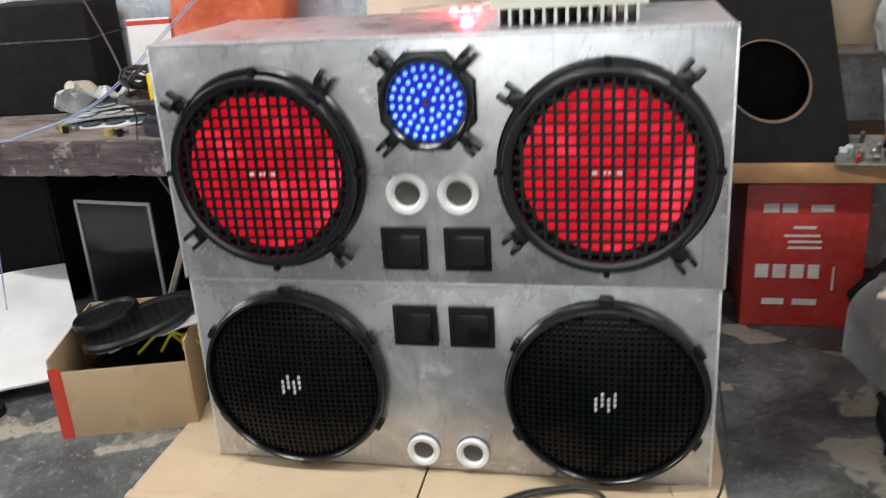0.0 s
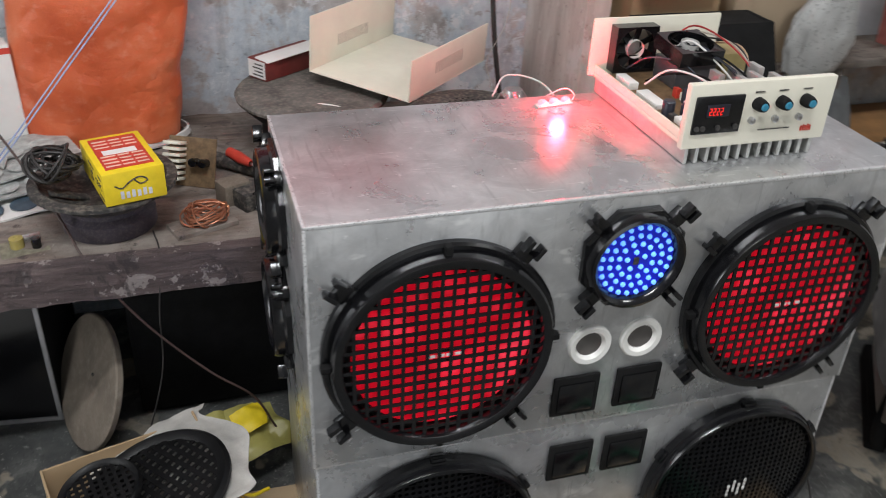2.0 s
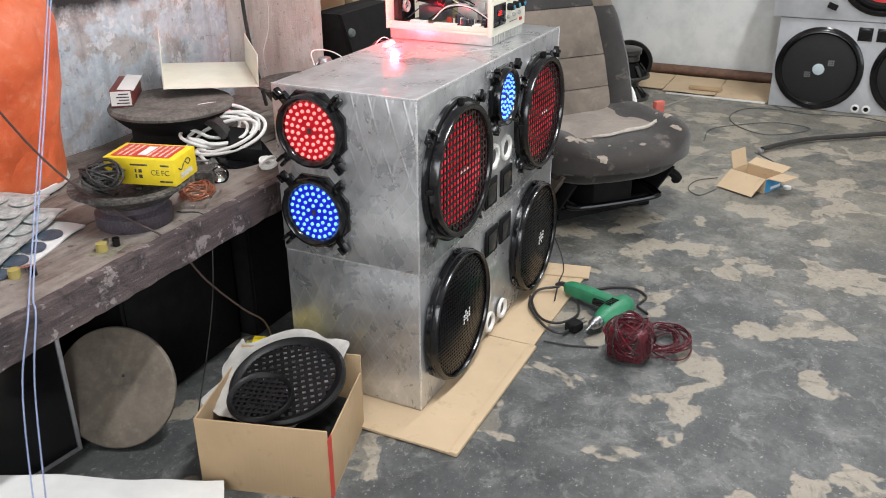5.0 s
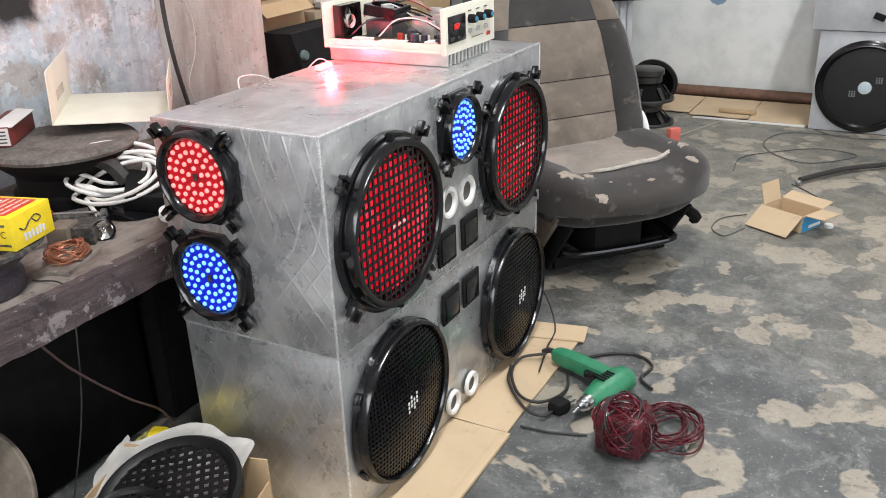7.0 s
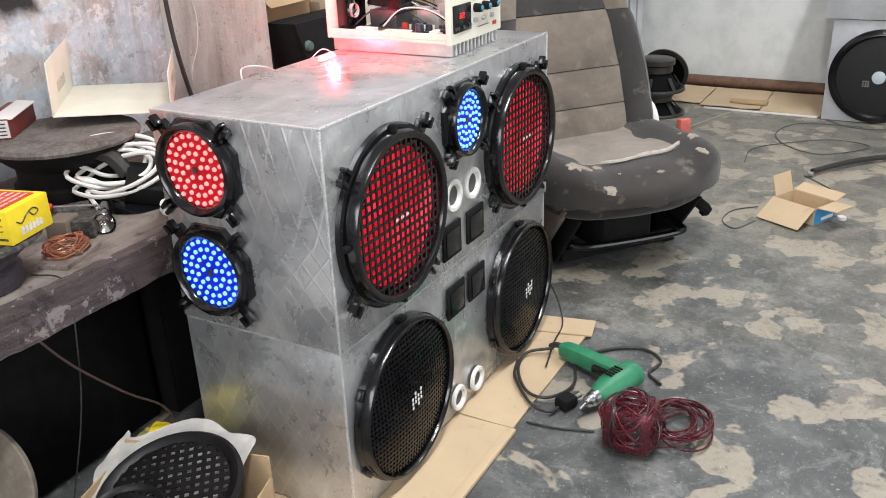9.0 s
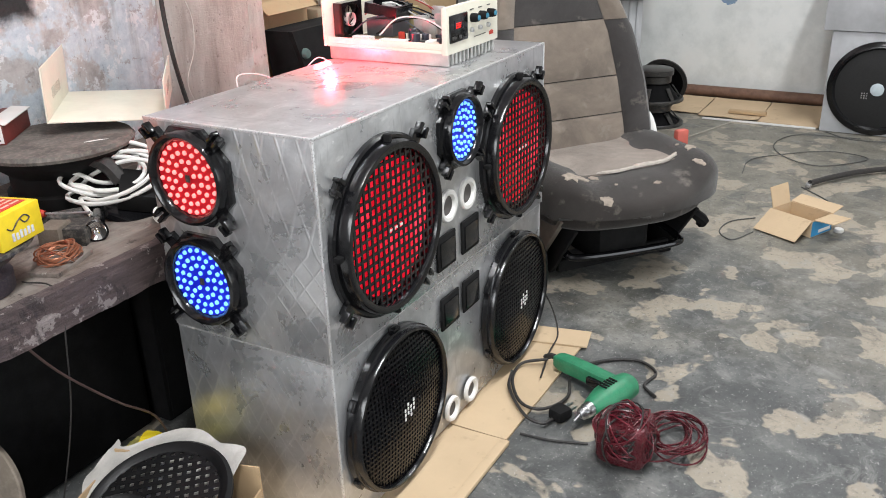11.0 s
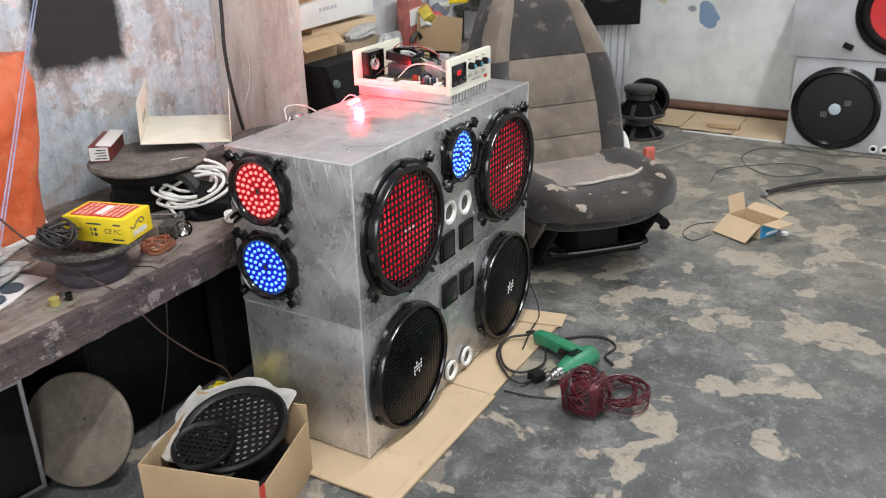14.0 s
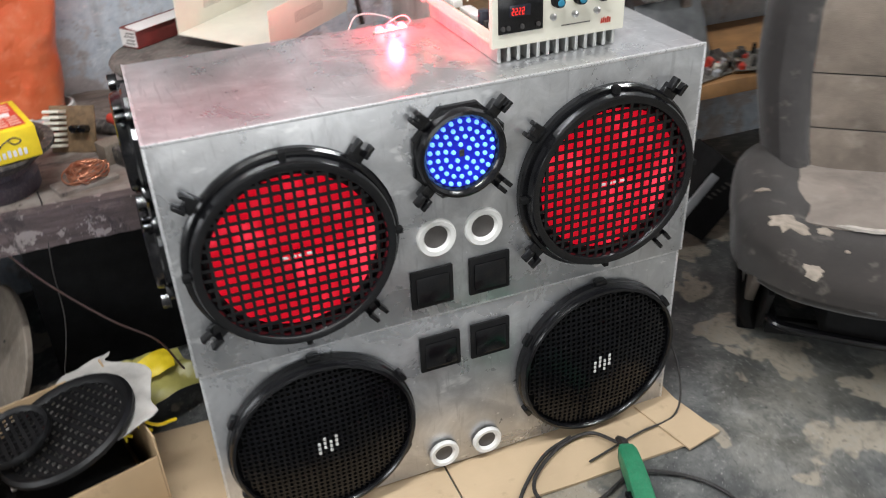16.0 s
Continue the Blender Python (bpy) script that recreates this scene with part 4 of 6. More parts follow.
def crumple(w, h, amp_, seed, n=22, droop=1.2):
    """A crumpled, folded sheet of plastic or paper."""
    def lift(x, y):
        p = Vector((x * 14 + seed, y * 14, seed * 0.7))
        return amp_ * (abs(noise.noise(p)) * 1.3 + 0.5 * abs(noise.noise(p * 2.3)) - 0.4) - droop * (x * x + y * y)
    b = sheet(w, h, 0.0015, n, n, 0.004, seed, lift)
    for v in b.verts:
        p = Vector((v.co.x * 11, v.co.y * 11, seed))
        edge = max(abs(v.co.x) / w, abs(v.co.y) / h) * 2
        v.co.x += 0.16 * w * noise.noise(p) * edge - 0.12 * v.co.x * edge * (abs(v.co.y) / h * 2) ** 2
        v.co.y += 0.16 * h * noise.noise(p + Vector((7, 3, 1))) * edge - 0.12 * v.co.y * edge * (abs(v.co.x) / w * 2) ** 2
    return b


solo("plastic_bag", crumple(0.27, 0.30, 0.010, 4.2, 30, 0.15), WHITE_BAG, BOX @ at(0.047, 0.032, 0.1865) @ turn(-4, "X") @ turn(-15, "Y"), "crumpled white plastic bag under the spare grilles", "plastic bag")
solo("packet", crumple(0.078, 0.056, 0.012, 2.2, 14), YELLOW, at(-0.075, 0.425, 0.140) @ turn(20) @ turn(25, "X"), "yellow plastic packet behind the cardboard box", "packet")
solo("plastic_sheet", crumple(0.20, 0.13, 0.02, 5.1, 16), simple("olive_plastic", (0.36, 0.33, 0.10), 0.4), at(-0.09, 0.42, 0.115) @ turn(12) @ turn(25, "X"), "olive plastic sheet on the floor behind the box", "plastic sheet")
# added dark backing under the grilles, standing for shade in the box
solo("dark_filler", puffy_heap(0.125, 0.135, 0.115), BLACK_MATT, BOX @ at(0, 0, 0.0045), "added dark heap for the shade inside the box", "spare parts", kind="stuff")
bundle = thing("wire_bundle", BOX @ at(0.062, -0.03, 0.135), "short yellow wires lying in the box", "wire")
for i in range(5):
    a = 0.05 * i
    part("wire", tube([(-0.05 + a, -0.02, 0), (0.0 + a * 0.5, 0.02 - a * 0.3, 0.03), (0.06, -0.03 + a * 0.4, 0.015 + 0.006 * i)], 0.0035), YELLOW, bundle)

# ---- things on the workbench ----
BT = 0.54


def driver(m, r, h, label, name="speaker_driver", mat=None):
    """A bare loudspeaker driver lying face down: rim, basket arms, magnet on top."""
    mat = mat or DUSTY
    d = thing(name, m, label, "loudspeaker", "bare drivers")
    part("rim", lathe([(r, 0), (r, 0.010), (r * 0.97, 0.014), (r * 0.85, 0.012), (r * 0.83, 0.0)], 48, closed=True), mat, d)
    part("cone", lathe([(r * 0.84, 0.006), (r * 0.45, h * 0.55), (0, h * 0.6)], 40), DARK_CONE, d)
    for i in range(6):
        part("basket_arm", box((r * 0.40, -0.012, 0), (r * 0.90, 0.012, 0.006), 0.002), mat, d, m=turn(60 * i) @ at(r * 0.89, 0, 0.008) @ turn(math.degrees(math.atan2(h * 0.55, r * 0.42)), "Y") @ at(-r * 0.89, 0, 0))
    part("magnet", lathe([(r * 0.50, h * 0.55), (r * 0.55, h * 0.58), (r * 0.55, h * 0.78), (r * 0.5, h * 0.8), (r * 0.62, h * 0.82), (r * 0.62, h * 0.97), (r * 0.57, h), (0, h)], 40), mat, d)
    return d


# driver lying face up under the yellow carton
d = thing("speaker_driver", at(-0.285, 0.575, BT), "dusty bare loudspeaker driver standing on its magnet on the bench", "loudspeaker", "bare drivers")
part("magnet", lathe([(0, 0.0), (0.080, 0.0), (0.084, 0.006), (0.084, 0.034), (0.078, 0.038), (0.07, 0.042), (0.07, 0.055), (0, 0.055)], 44), simple("purple_magnet", (0.055, 0.045, 0.06), 0.55, dust=0.2), d)
part("basket", lathe([(0.06, 0.05), (0.09, 0.062), (0.122, 0.088), (0.130, 0.090), (0.130, 0.097), (0.112, 0.099), (0.106, 0.090), (0.06, 0.066), (0, 0.062)], 48), DUSTY, d)
for i in range(4):
    part("basket_arm", box((0.055, -0.01, 0.046), (0.124, 0.01, 0.052), 0.002), DUSTY, d, m=turn(90 * i + 20) @ turn(-22, "Y"))
yb = thing("product_carton", pose(-0.246, 0.541, 0.640, 0, 0, 15.5), "bright yellow carton with red printed top on a driver", "carton")
part("body", box((-0.0525, -0.0825, 0), (0.0525, 0.0825, 0.060), 0.002), YELLOW, yb)
part("top_print", box((-0.041, -0.066, 0.0602), (0.041, 0.070, 0.0612)), RED_PRINT, yb, "red panel")
bm = box((-0.030, -0.008, 0.0613), (0.028, 0.012, 0.0618))
part("white_strip", bm, PAPER, yb, "white strip")
bm = bmesh.new()
for j in range(9):
    y = -0.058 + j * 0.0138
    if -0.012 < y < 0.016:
        continue
    for x0, x1 in ((-0.037, -0.012), (-0.008, 0.012), (0.016, 0.036)):
        box((x0, y, 0.0613), (x1, y + 0.005, 0.0617), 0, bm)
part("print_bar", bm, simple("pale_print", (0.75, 0.5, 0.4), 0.6), yb, "pale unreadable print")
bm = tube([(-0.034, -0.0828, 0.036), (-0.022, -0.0828, 0.030), (-0.008, -0.0828, 0.040), (0.010, -0.0828, 0.046), (0.022, -0.0828, 0.038), (0.010, -0.0828, 0.033), (0.0, -0.0828, 0.042)], 0.0013)
part("cable_picture", bm, DUSTY, yb)
bm = bmesh.new()
for i in range(6):
    box((-0.026 + i * 0.0095, -0.0832, 0.010), (-0.020 + i * 0.0095, -0.0824, 0.024 - 0.002 * (i % 2)), 0, bm)
part("print_bar", bm, simple("silver_print", (0.62, 0.62, 0.68), 0.3), yb, "pale unreadable lettering")
bm = bmesh.new()
for k in range(5):
    for j in range(5):
        if (k * 7 + j * 3 + k * j) % 3:
            box((-0.0530, -0.01 + 0.0042 * k, 0.016 + 0.0042 * j), (-0.0524, -0.006 + 0.0042 * k, 0.020 + 0.0042 * j), 0, bm)
for y0, y1, z in ((-0.075, -0.045, 0.008), (-0.07, -0.05, 0.044), (-0.02, 0.02, 0.044)):
    box((-0.0530, y0, z), (-0.0524, y1, z + 0.004), 0, bm)
part("print_bar", bm, DUSTY, yb, "small dark print")
for y, s in ((-0.038, "C E"), (-0.062, "F C")):
    cu = bpy.data.curves.new("marking", "FONT")
    cu.body, cu.size, cu.extrude, cu.align_x = s.replace(" ", ""), 0.017, 0.0002, "CENTER"
    tmp = new("marking", cu)
    me = bpy.data.meshes.new_from_object(tmp.evaluated_get(bpy.context.evaluated_depsgraph_get()))
    bpy.data.objects.remove(tmp)
    me.materials.append(DUSTY)
    mk = new("marking", me)
    mk.parent = yb
    mk.matrix_basis = pose(-0.0528, y + 0.002, 0.024, 90, 0, -90)

# black cable tangle beside the carton
random.seed(5)


def tangle(name, centre, r, flat, n, thick, mat, label, category="cable", seed=1, loops=1.7):
    rnd = random.Random(seed)
    bm = bmesh.new()
    for i in range(n):
        ax = Vector((rnd.gauss(0, 1), rnd.gauss(0, 1), rnd.gauss(0, 1))).normalized()
        u = ax.orthogonal().normalized()
        v = ax.cross(u)
        rr = r * rnd.uniform(0.72, 1.0)
        off = Vector([rnd.uniform(-0.15, 0.15) * r for _ in range(3)])
        pts = []
        m = int(10 * loops)
        for k in range(m + 1):
            a = 2 * math.pi * k / 10 + i
            p = (u * math.cos(a) + v * math.sin(a)) * rr * (1 + 0.05 * math.sin(3 * a)) + off
            pts.append((p.x, p.y, p.z * flat))
        tube(pts, thick, bm, 5, 2)
    return solo(name, bm, mat, at(*centre), label, category, kind="stuff")


tangle("cable_tangle", (-0.365, 0.57, 0.675), 0.048, 0.6, 14, 0.0026, RUBBER, "tangle of thin black cable on the driver rim", seed=3)

# big driver lying face down near the wall, with cover, carton
drum = thing("speaker_driver", at(0.14, 0.825, BT), "large dusty woofer lying on the bench against the wall", "loudspeaker", "bare drivers")
part("basket", lathe([(0.118, 0), (0.122, 0.01), (0.122, 0.045), (0.112, 0.05), (0.112, 0.085), (0.135, 0.105), (0.158, 0.128), (0.160, 0.136), (0.10, 0.140), (0, 0.140)], 56), BLACK_MATT, drum)
part("gasket", lathe([(0.164, 0.134), (0.166, 0.141), (0.160, 0.149), (0.118, 0.151), (0.05, 0.150), (0, 0.150)], 56), simple("felt_gasket", (0.12, 0.11, 0.10), 0.9, vary=0.4, scale=14, dust=0.4), drum)
cov = thing("amplifier_cover", pose(0.225, 0.752, 0.7125, 3, 0, 43.5), "folded cream metal amplifier cover lying open side up", "amplifier cover")
part("base", box((0, -0.128, 0), (0.33, 0.128, 0.003), 0.001), CREAM, cov)
f1 = part("flange", box((0, 0.125, 0.003), (0.33, 0.128, 0.122), 0.001), CREAM, cov)
f2 = part("flange", box((0, -0.128, 0.003), (0.33, -0.125, 0.090), 0.001), CREAM, cov)
for fl, y in ((f1, 0.1245), (f2, -0.1285)):
    # raised strips tinted to stand for the shade in the vent slots
    bm = bmesh.new()
    for i in range(16):
        box((0.10 + i * 0.0075, y, 0.035), (0.103 + i * 0.0075, y + 0.0006, 0.060), 0, bm)
    part("vent_slot", bm, simple("vent_shadow", (0.42, 0.40, 0.34), 0.7), fl)
sc = thing("small_carton", pose(0.075, 0.925, 0.6915, 0, 0, 36), "small white and maroon carton on the woofer", "carton")
part("body", box((-0.055, -0.028, 0), (0.115, 0.028, 0.045), 0.002), simple("maroon_card", (0.16, 0.03, 0.025), 0.6), sc)
part("label_panel", box((-0.0562, -0.026, 0.004), (-0.0552, 0.026, 0.042)), PAPER, sc, "white printed end")
bm = bmesh.new()
for i in range(4):
    box((-0.0568, -0.02, 0.009 + i * 0.008), (-0.0561, 0.012 - 0.006 * (i % 2), 0.012 + i * 0.008), 0, bm)
part("print_bar", bm, DUSTY, sc)
part("lid_flap", box((-0.054, -0.03, 0.0455), (0.115, 0.012, 0.048), 0.001, m=turn(6, "X")), PAPER, sc)

# smaller driver with a perforated plate behind the cabinet
d2 = thing("speaker_driver", at(0.43, 0.60, BT), "dusty driver with perforated dust plate on the bench", "loudspeaker", "bare drivers")
part("basket", lathe([(0.085, 0), (0.09, 0.03), (0.075, 0.045), (0.075, 0.09), (0.11, 0.145), (0.125, 0.155), (0.125, 0.163), (0.09, 0.165), (0, 0.165)], 44), DUSTY, d2)
# raised black dots painted for the shade inside the perforations
bm = bmesh.new()
for k in range(-6, 7):
    for j in range(-6, 7):
        if k * k + j * j < 40:
            lathe([(0.0032, 0.1656), (0, 0.1660)], 6, bm, at(k * 0.0125 + (j % 2) * 0.006, j * 0.011, 0))
part("dark_hole", bm, BLACK_MATT, d2)
bm = bmesh.new()
for i in range(5):
    a = i * 1.256
    tube([(0.0, 0, 0.05), (0.02 * math.cos(a), 0.02 * math.sin(a), 0.045), (0.045 * math.cos(a), 0.045 * math.sin(a), 0.0)], 0.004, bm)
lathe([(0.022, 0.035), (0.024, 0.042), (0.018, 0.055), (0, 0.056)], 20, bm)
solo("tripod_spider", bm, STEEL, at(0.50, 0.56, 0.7055), "small metal basket spider with wires", "metal part")
solo("wire", tube([(0.46, 0.57, 0.745), (0.50, 0.60, 0.775), (0.57, 0.57, 0.76), (0.60, 0.50, 0.70), (0.58, 0.44, 0.66)], 0.0020), PAPER, at(0, 0, 0), "thin white wire behind the cabinet", "wire")
solo("wire", tube([(0.545, 0.80, 1.35), (0.542, 0.80, 1.01), (0.572, 0.80, 0.892), (0.564, 0.80, 0.812), (0.528, 0.80, 0.738), (0.538, 0.79, 0.667), (0.50, 0.74, 0.56)], 0.0009), simple("dull_pale_wire", (0.50, 0.48, 0.44), 0.6), at(0, 0, 0), "thin pale wire hanging down to the bench", "wire")

# white mains lead, adapter, torch
pts = [Vector((-0.16, 0.01, -0.074)), Vector((-0.13, -0.02, -0.074)), Vector((-0.09, -0.05, -0.072))]
for i in range(6):
    rr = 0.092 + 0.026 * math.sin(i * 2.1)
    tilt = Matrix.Rotation(radians(-52 + 3 * i), 3, "Z") @ Matrix.Rotation(radians(34 + 5 * i), 3, "X") @ Matrix.Rotation(radians(7 * i - 20), 3, "Y")
    pts += [tilt @ Vector((rr * math.cos(a), rr * (0.50 + 0.05 * (i % 3)) * math.sin(a), 0)) + Vector((0.006 * i, 0.010 * i - 0.02, 0.004 * i)) for a in [2 * math.pi * k / 9 + 3.6 for k in range(9)]]
bm = tube(pts, 0.0048, None, 8, 4)
solo("mains_lead", bm, WHITE, at(0.125, 0.660, 0.620), "white mains cable coiled loosely on the bench", "cable")
ad = thing("power_adapter", pose(0.165, 0.625, BT + 0.014, 14, -20, 40) @ Matrix.Scale(1.35, 4), "black adapter block in a clear plastic shell", "adapter")
part("block", box((-0.035, -0.032, 0.012), (0.035, 0.032, 0.045), 0.005), BLACK_MATT, ad)
part("shell", lathe([(0.03, 0.004), (0.062, 0.0), (0.066, 0.004), (0.062, 0.010), (0.05, 0.012), (0.03, 0.012)], 8, closed=True), BLACK, ad, "clear moulded shell")
part("cord_relief", tube([(0.02, 0.03, 0.03), (0.035, 0.06, 0.05), (0.03, 0.10, 0.06), (0.05, 0.13, 0.02)], 0.014), RUBBER, ad)
to = thing("torch", pose(0.008, 0.575, BT + 0.024, 90, 0, -42), "small black torch with bright reflector lying on the bench", "torch")
part("head", lathe([(0.014, -0.03), (0.016, -0.01), (0.022, 0.015), (0.0235, 0.024), (0.021, 0.026), (0.019, 0.022)], 28), BLACK, to)
part("barrel", lathe([(0, -0.085), (0.013, -0.085), (0.0145, -0.08), (0.0145, -0.03)], 24), BLACK, to)
part("reflector", lathe([(0.0195, 0.022), (0.010, 0.012), (0.004, 0.010), (0, 0.014)], 24), simple("mirror_reflector", (0.8, 0.8, 0.8), 0.08, 1.0, bump=0.0), to)
tr = thing("transformer", pose(-0.055, 0.62, BT, 0, 0, 24), "small brown and yellow transformer on the bench", "transformer")
part("core", box((-0.028, -0.022, 0), (0.028, 0.022, 0.046), 0.003), simple("core_iron", (0.17, 0.14, 0.11), 0.7, dust=0.3), tr)
part("winding", box((0.004, -0.034, 0.006), (0.03, 0.034, 0.038), 0.006), simple("yellow_winding", (0.55, 0.45, 0.10), 0.5), tr)
hs = thing("heat_sink_board", pose(-0.135, 0.70, BT + 0.002, 68, 0, -25), "brown circuit board with pale heat sink fins leaning on the bench", "circuit board")
part("board", box((-0.05, -0.0, -0.002), (0.05, 0.10, 0.001)), bpy.data.materials["board_brown"], hs)
for i in range(7):
    part("fin", box((-0.048, 0.012 + i * 0.012, 0.001), (-0.012, 0.018 + i * 0.012, 0.036), 0.001), CREAM, hs)
for x in (0.01, 0.03):
    part("capacitor", lathe([(0.009, 0.001), (0.009, 0.024), (0, 0.026)], 14), BLACK, hs, m=at(x, 0.05, 0))
solo("pipe", tube([(-0.09, 0.80, BT + 0.018), (0.0, 0.72, BT + 0.018), (0.06, 0.68, BT + 0.018)], 0.016, sides=12), DUSTY, at(0, 0, 0), "grey dusty pipe offcut on the bench", "pipe")
sd = thing("screwdriver", pose(-0.03, 0.735, BT + 0.04, 0, 0, -60), "red-handled screwdriver among the clutter", "screwdriver")
part("handle", lathe([(0, -0.04), (0.011, -0.038), (0.012, 0.0), (0.009, 0.03), (0.006, 0.038)], 12), RED_PRINT, sd, m=turn(90, "Y"))
part("blade", tube([(0.038, 0, 0), (0.13, 0, 0)], 0.003, steps=0), STEEL, sd)
tangle("copper_wire_heap", (-0.115, 0.545, BT + 0.022), 0.05, 0.35, 12, 0.0017, simple("copper_wire", (0.45, 0.19, 0.11), 0.4, 0.6), "heap of thin copper wire on the bench", "wire", seed=8)
solo("wood_scrap", box((-0.06, -0.03, 0), (0.06, 0.03, 0.012), 0.003), WOOD, pose(-0.12, 0.525, BT, 0, 0, 20), "small dusty wood offcut on the bench", "wood")
solo("iron_block", box((-0.035, -0.03, 0), (0.035, 0.03, 0.04), 0.006), DUSTY, pose(-0.02, 0.60, BT, 0, 0, 30), "dusty dark iron block on the bench", "metal block")
tangle("white_wire_coil", (0.135, 0.515, BT + 0.02), 0.024, 0.7, 3, 0.0055, WHITE, "short white cable coil by the cabinet", seed=4, loops=1.0)

# papers, sheets and boards at the bench's far end
LABEL_GREY = simple("label_grey", (0.42, 0.44, 0.43), 0.6, vary=0.4, scale=50)
LABEL_DARK = simple("label_dark_blue", (0.05, 0.08, 0.11), 0.5, vary=0.4, scale=40)
GREY_FILM = simple("grey_printed_film", (0.40, 0.41, 0.40), 0.5, vary=0.35, scale=40)
ring_label = mesh_of("round_label", lathe([(0.026, 0.0), (0.026, 0.0012), (0.021, 0.0014), (0.020, 0.0006), (0.013, 0.0006), (0.012, 0.0014), (0, 0.0016)], 20), LABEL_GREY)
dark_label = mesh_of("round_label", lathe([(0.026, 0.0), (0.026, 0.0012), (0.018, 0.0016), (0, 0.0016)], 20), LABEL_DARK)
for q, (x, y, z, rz, w, h, lab) in enumerate(((-0.535, 0.725, 0.012, 16, 0.30, 0.24, "white printed sheet with dark round labels on the bench"), (-0.515, 0.765, 0.030, 20, 0.29, 0.20, "folded grey printed sack sheet lying on the bench"), (-0.490, 0.800, 0.048, 24, 0.28, 0.16, "folded grey printed sack sheet under the orange bag"))):
    ps = thing("printed_sheet", pose(x, y, BT + z, 3, -2, rz), lab, "paper", "printed sheets")
    lift = lambda u, v, q=q: 0.006 * noise.noise(Vector((u * 12 + q, v * 12, q))) - 0.20 * max(0.0, abs(u) - 0.11) ** 1.3
    part("paper", sheet(w, h, 0.004, 22, 16, 0.003, 2.0 + q, lift), PAPER if q == 0 else GREY_FILM, ps)
    for i in range(6):
        for j in range(3):
            u, v = -w / 2 + 0.035 + 0.062 * i, -h / 2 + 0.036 + 0.060 * j
            if abs(u) < w / 2 - 0.02 and v < h / 2 - 0.02:
                ob = new("round_label", dark_label if q == 0 and j == 0 else ring_label)
                ob.parent = ps
                ob.matrix_basis = at(u, v, lift(u, v) + 0.0032)
solo("plastic_bag", crumple(0.24, 0.18, 0.08, 6.4, 16), POLY, at(-0.60, 0.78, BT + 0.06) @ turn(30), "crumpled white plastic on the bench", "plastic bag")
for x, y, rz, c in ((-0.43, 0.515, 14, (0.18, 0.17, 0.12)), (-0.60, 0.57, -22, (0.16, 0.14, 0.10))):
    b = thing("circuit_board", pose(x, y, BT + 0.001, 0, 0, rz), "small old circuit board with loose parts on the bench", "circuit board", "bench boards")
    part("board", box((-0.04, -0.03, 0), (0.04, 0.03, 0.002)), simple("old_board", c, 0.7, vary=0.4, scale=70, dust=0.4), b)
    part("coil", lathe([(0.012, 0.002), (0.012, 0.020), (0.004, 0.022), (0, 0.020)], 16), DULL_YELLOW, b, m=at(-0.01, 0.005, 0))
    part("capacitor", lathe([(0.008, 0.002), (0.008, 0.02), (0, 0.021)], 14), BLACK, b, m=at(0.02, -0.01, 0))
    part("terminal", box((0.0, 0.012, 0.002), (0.03, 0.024, 0.014), 0.002), STEEL, b)
wc = thing("white_carton", pose(-0.52, 0.93, BT, -6, 0, 14), "white carton with red top edge standing on the bench", "carton")
part("body", box((-0.06, -0.045, 0), (0.06, 0.045, 0.24), 0.003), PAPER, wc)
part("red_band", box((-0.0606, -0.0456, 0.222), (0.0606, 0.0456, 0.234)), RED_PRINT, wc, "red band")
bk = thing("black_case", pose(-0.83, 0.92, BT, 0, 0, 10), "black case standing on the bench by the wall", "case")
part("body", box((-0.16, -0.12, 0), (0.16, 0.12, 0.30), 0.012), BLACK_MATT, bk)
part("lid_seam", box((-0.1615, -0.1215, 0.2), (0.1615, 0.1215, 0.205)), DUSTY, bk)
solo("light_bulb", lathe([(0, -0.04), (0.02, -0.038), (0.038, -0.015), (0.04, 0.005), (0.03, 0.03), (0.016, 0.045), (0.015, 0.07), (0, 0.072)], 24), simple("ivory_bulb", (0.55, 0.50, 0.40), 0.3), at(-0.68, 0.80, BT + 0.055) @ turn(60, "X"), "ivory light bulb lying among the papers", "light bulb")


def bag():
    """Tall orange tarpaulin bag with a folded top, creased all over."""
    b = bmesh.new()
    rows, n, last = 30, 56, None
    for j in range(rows + 1):
        v = j / rows
        z = 0.015 + 0.465 * v
        pinch = 1 - 0.80 * max(0, (v - 0.72) / 0.28) ** 1.6
        w, d = 0.160 + 0.030 * v, 0.085 * pinch
        ring = []
        for i in range(n):
            a = 2 * math.pi * i / n
            ca, sa = math.cos(a), math.sin(a)
            x = w * math.copysign(abs(ca) ** 0.55, ca)
            y = d * math.copysign(abs(sa) ** 0.75, sa)
            p = Vector((x * 8, y * 8 + 3, z * 7))
            k = 0.010 * noise.noise(p * 0.9) + 0.012 * abs(noise.noise(Vector((p.x * 1.6 + p.z * 0.8, p.y * 1.6, p.z * 1.1 - p.x * 0.6)))) + 0.003 * noise.noise(p * 4)
            zz = z + 0.03 * noise.noise(Vector((x * 9, 0, 5))) * v - 0.02 * v * (x / 0.18)
            ring.append(b.verts.new((x + k * ca + 0.05 * v, y + k * sa + 0.02 * v * v, zz)))
        if last:
            for i in range(n):
                b.faces.new((last[i], last[(i + 1) % n], ring[(i + 1) % n], ring[i]))
        else:
            b.faces.new(ring)
        last = ring
    b.faces.new(last)
    return b


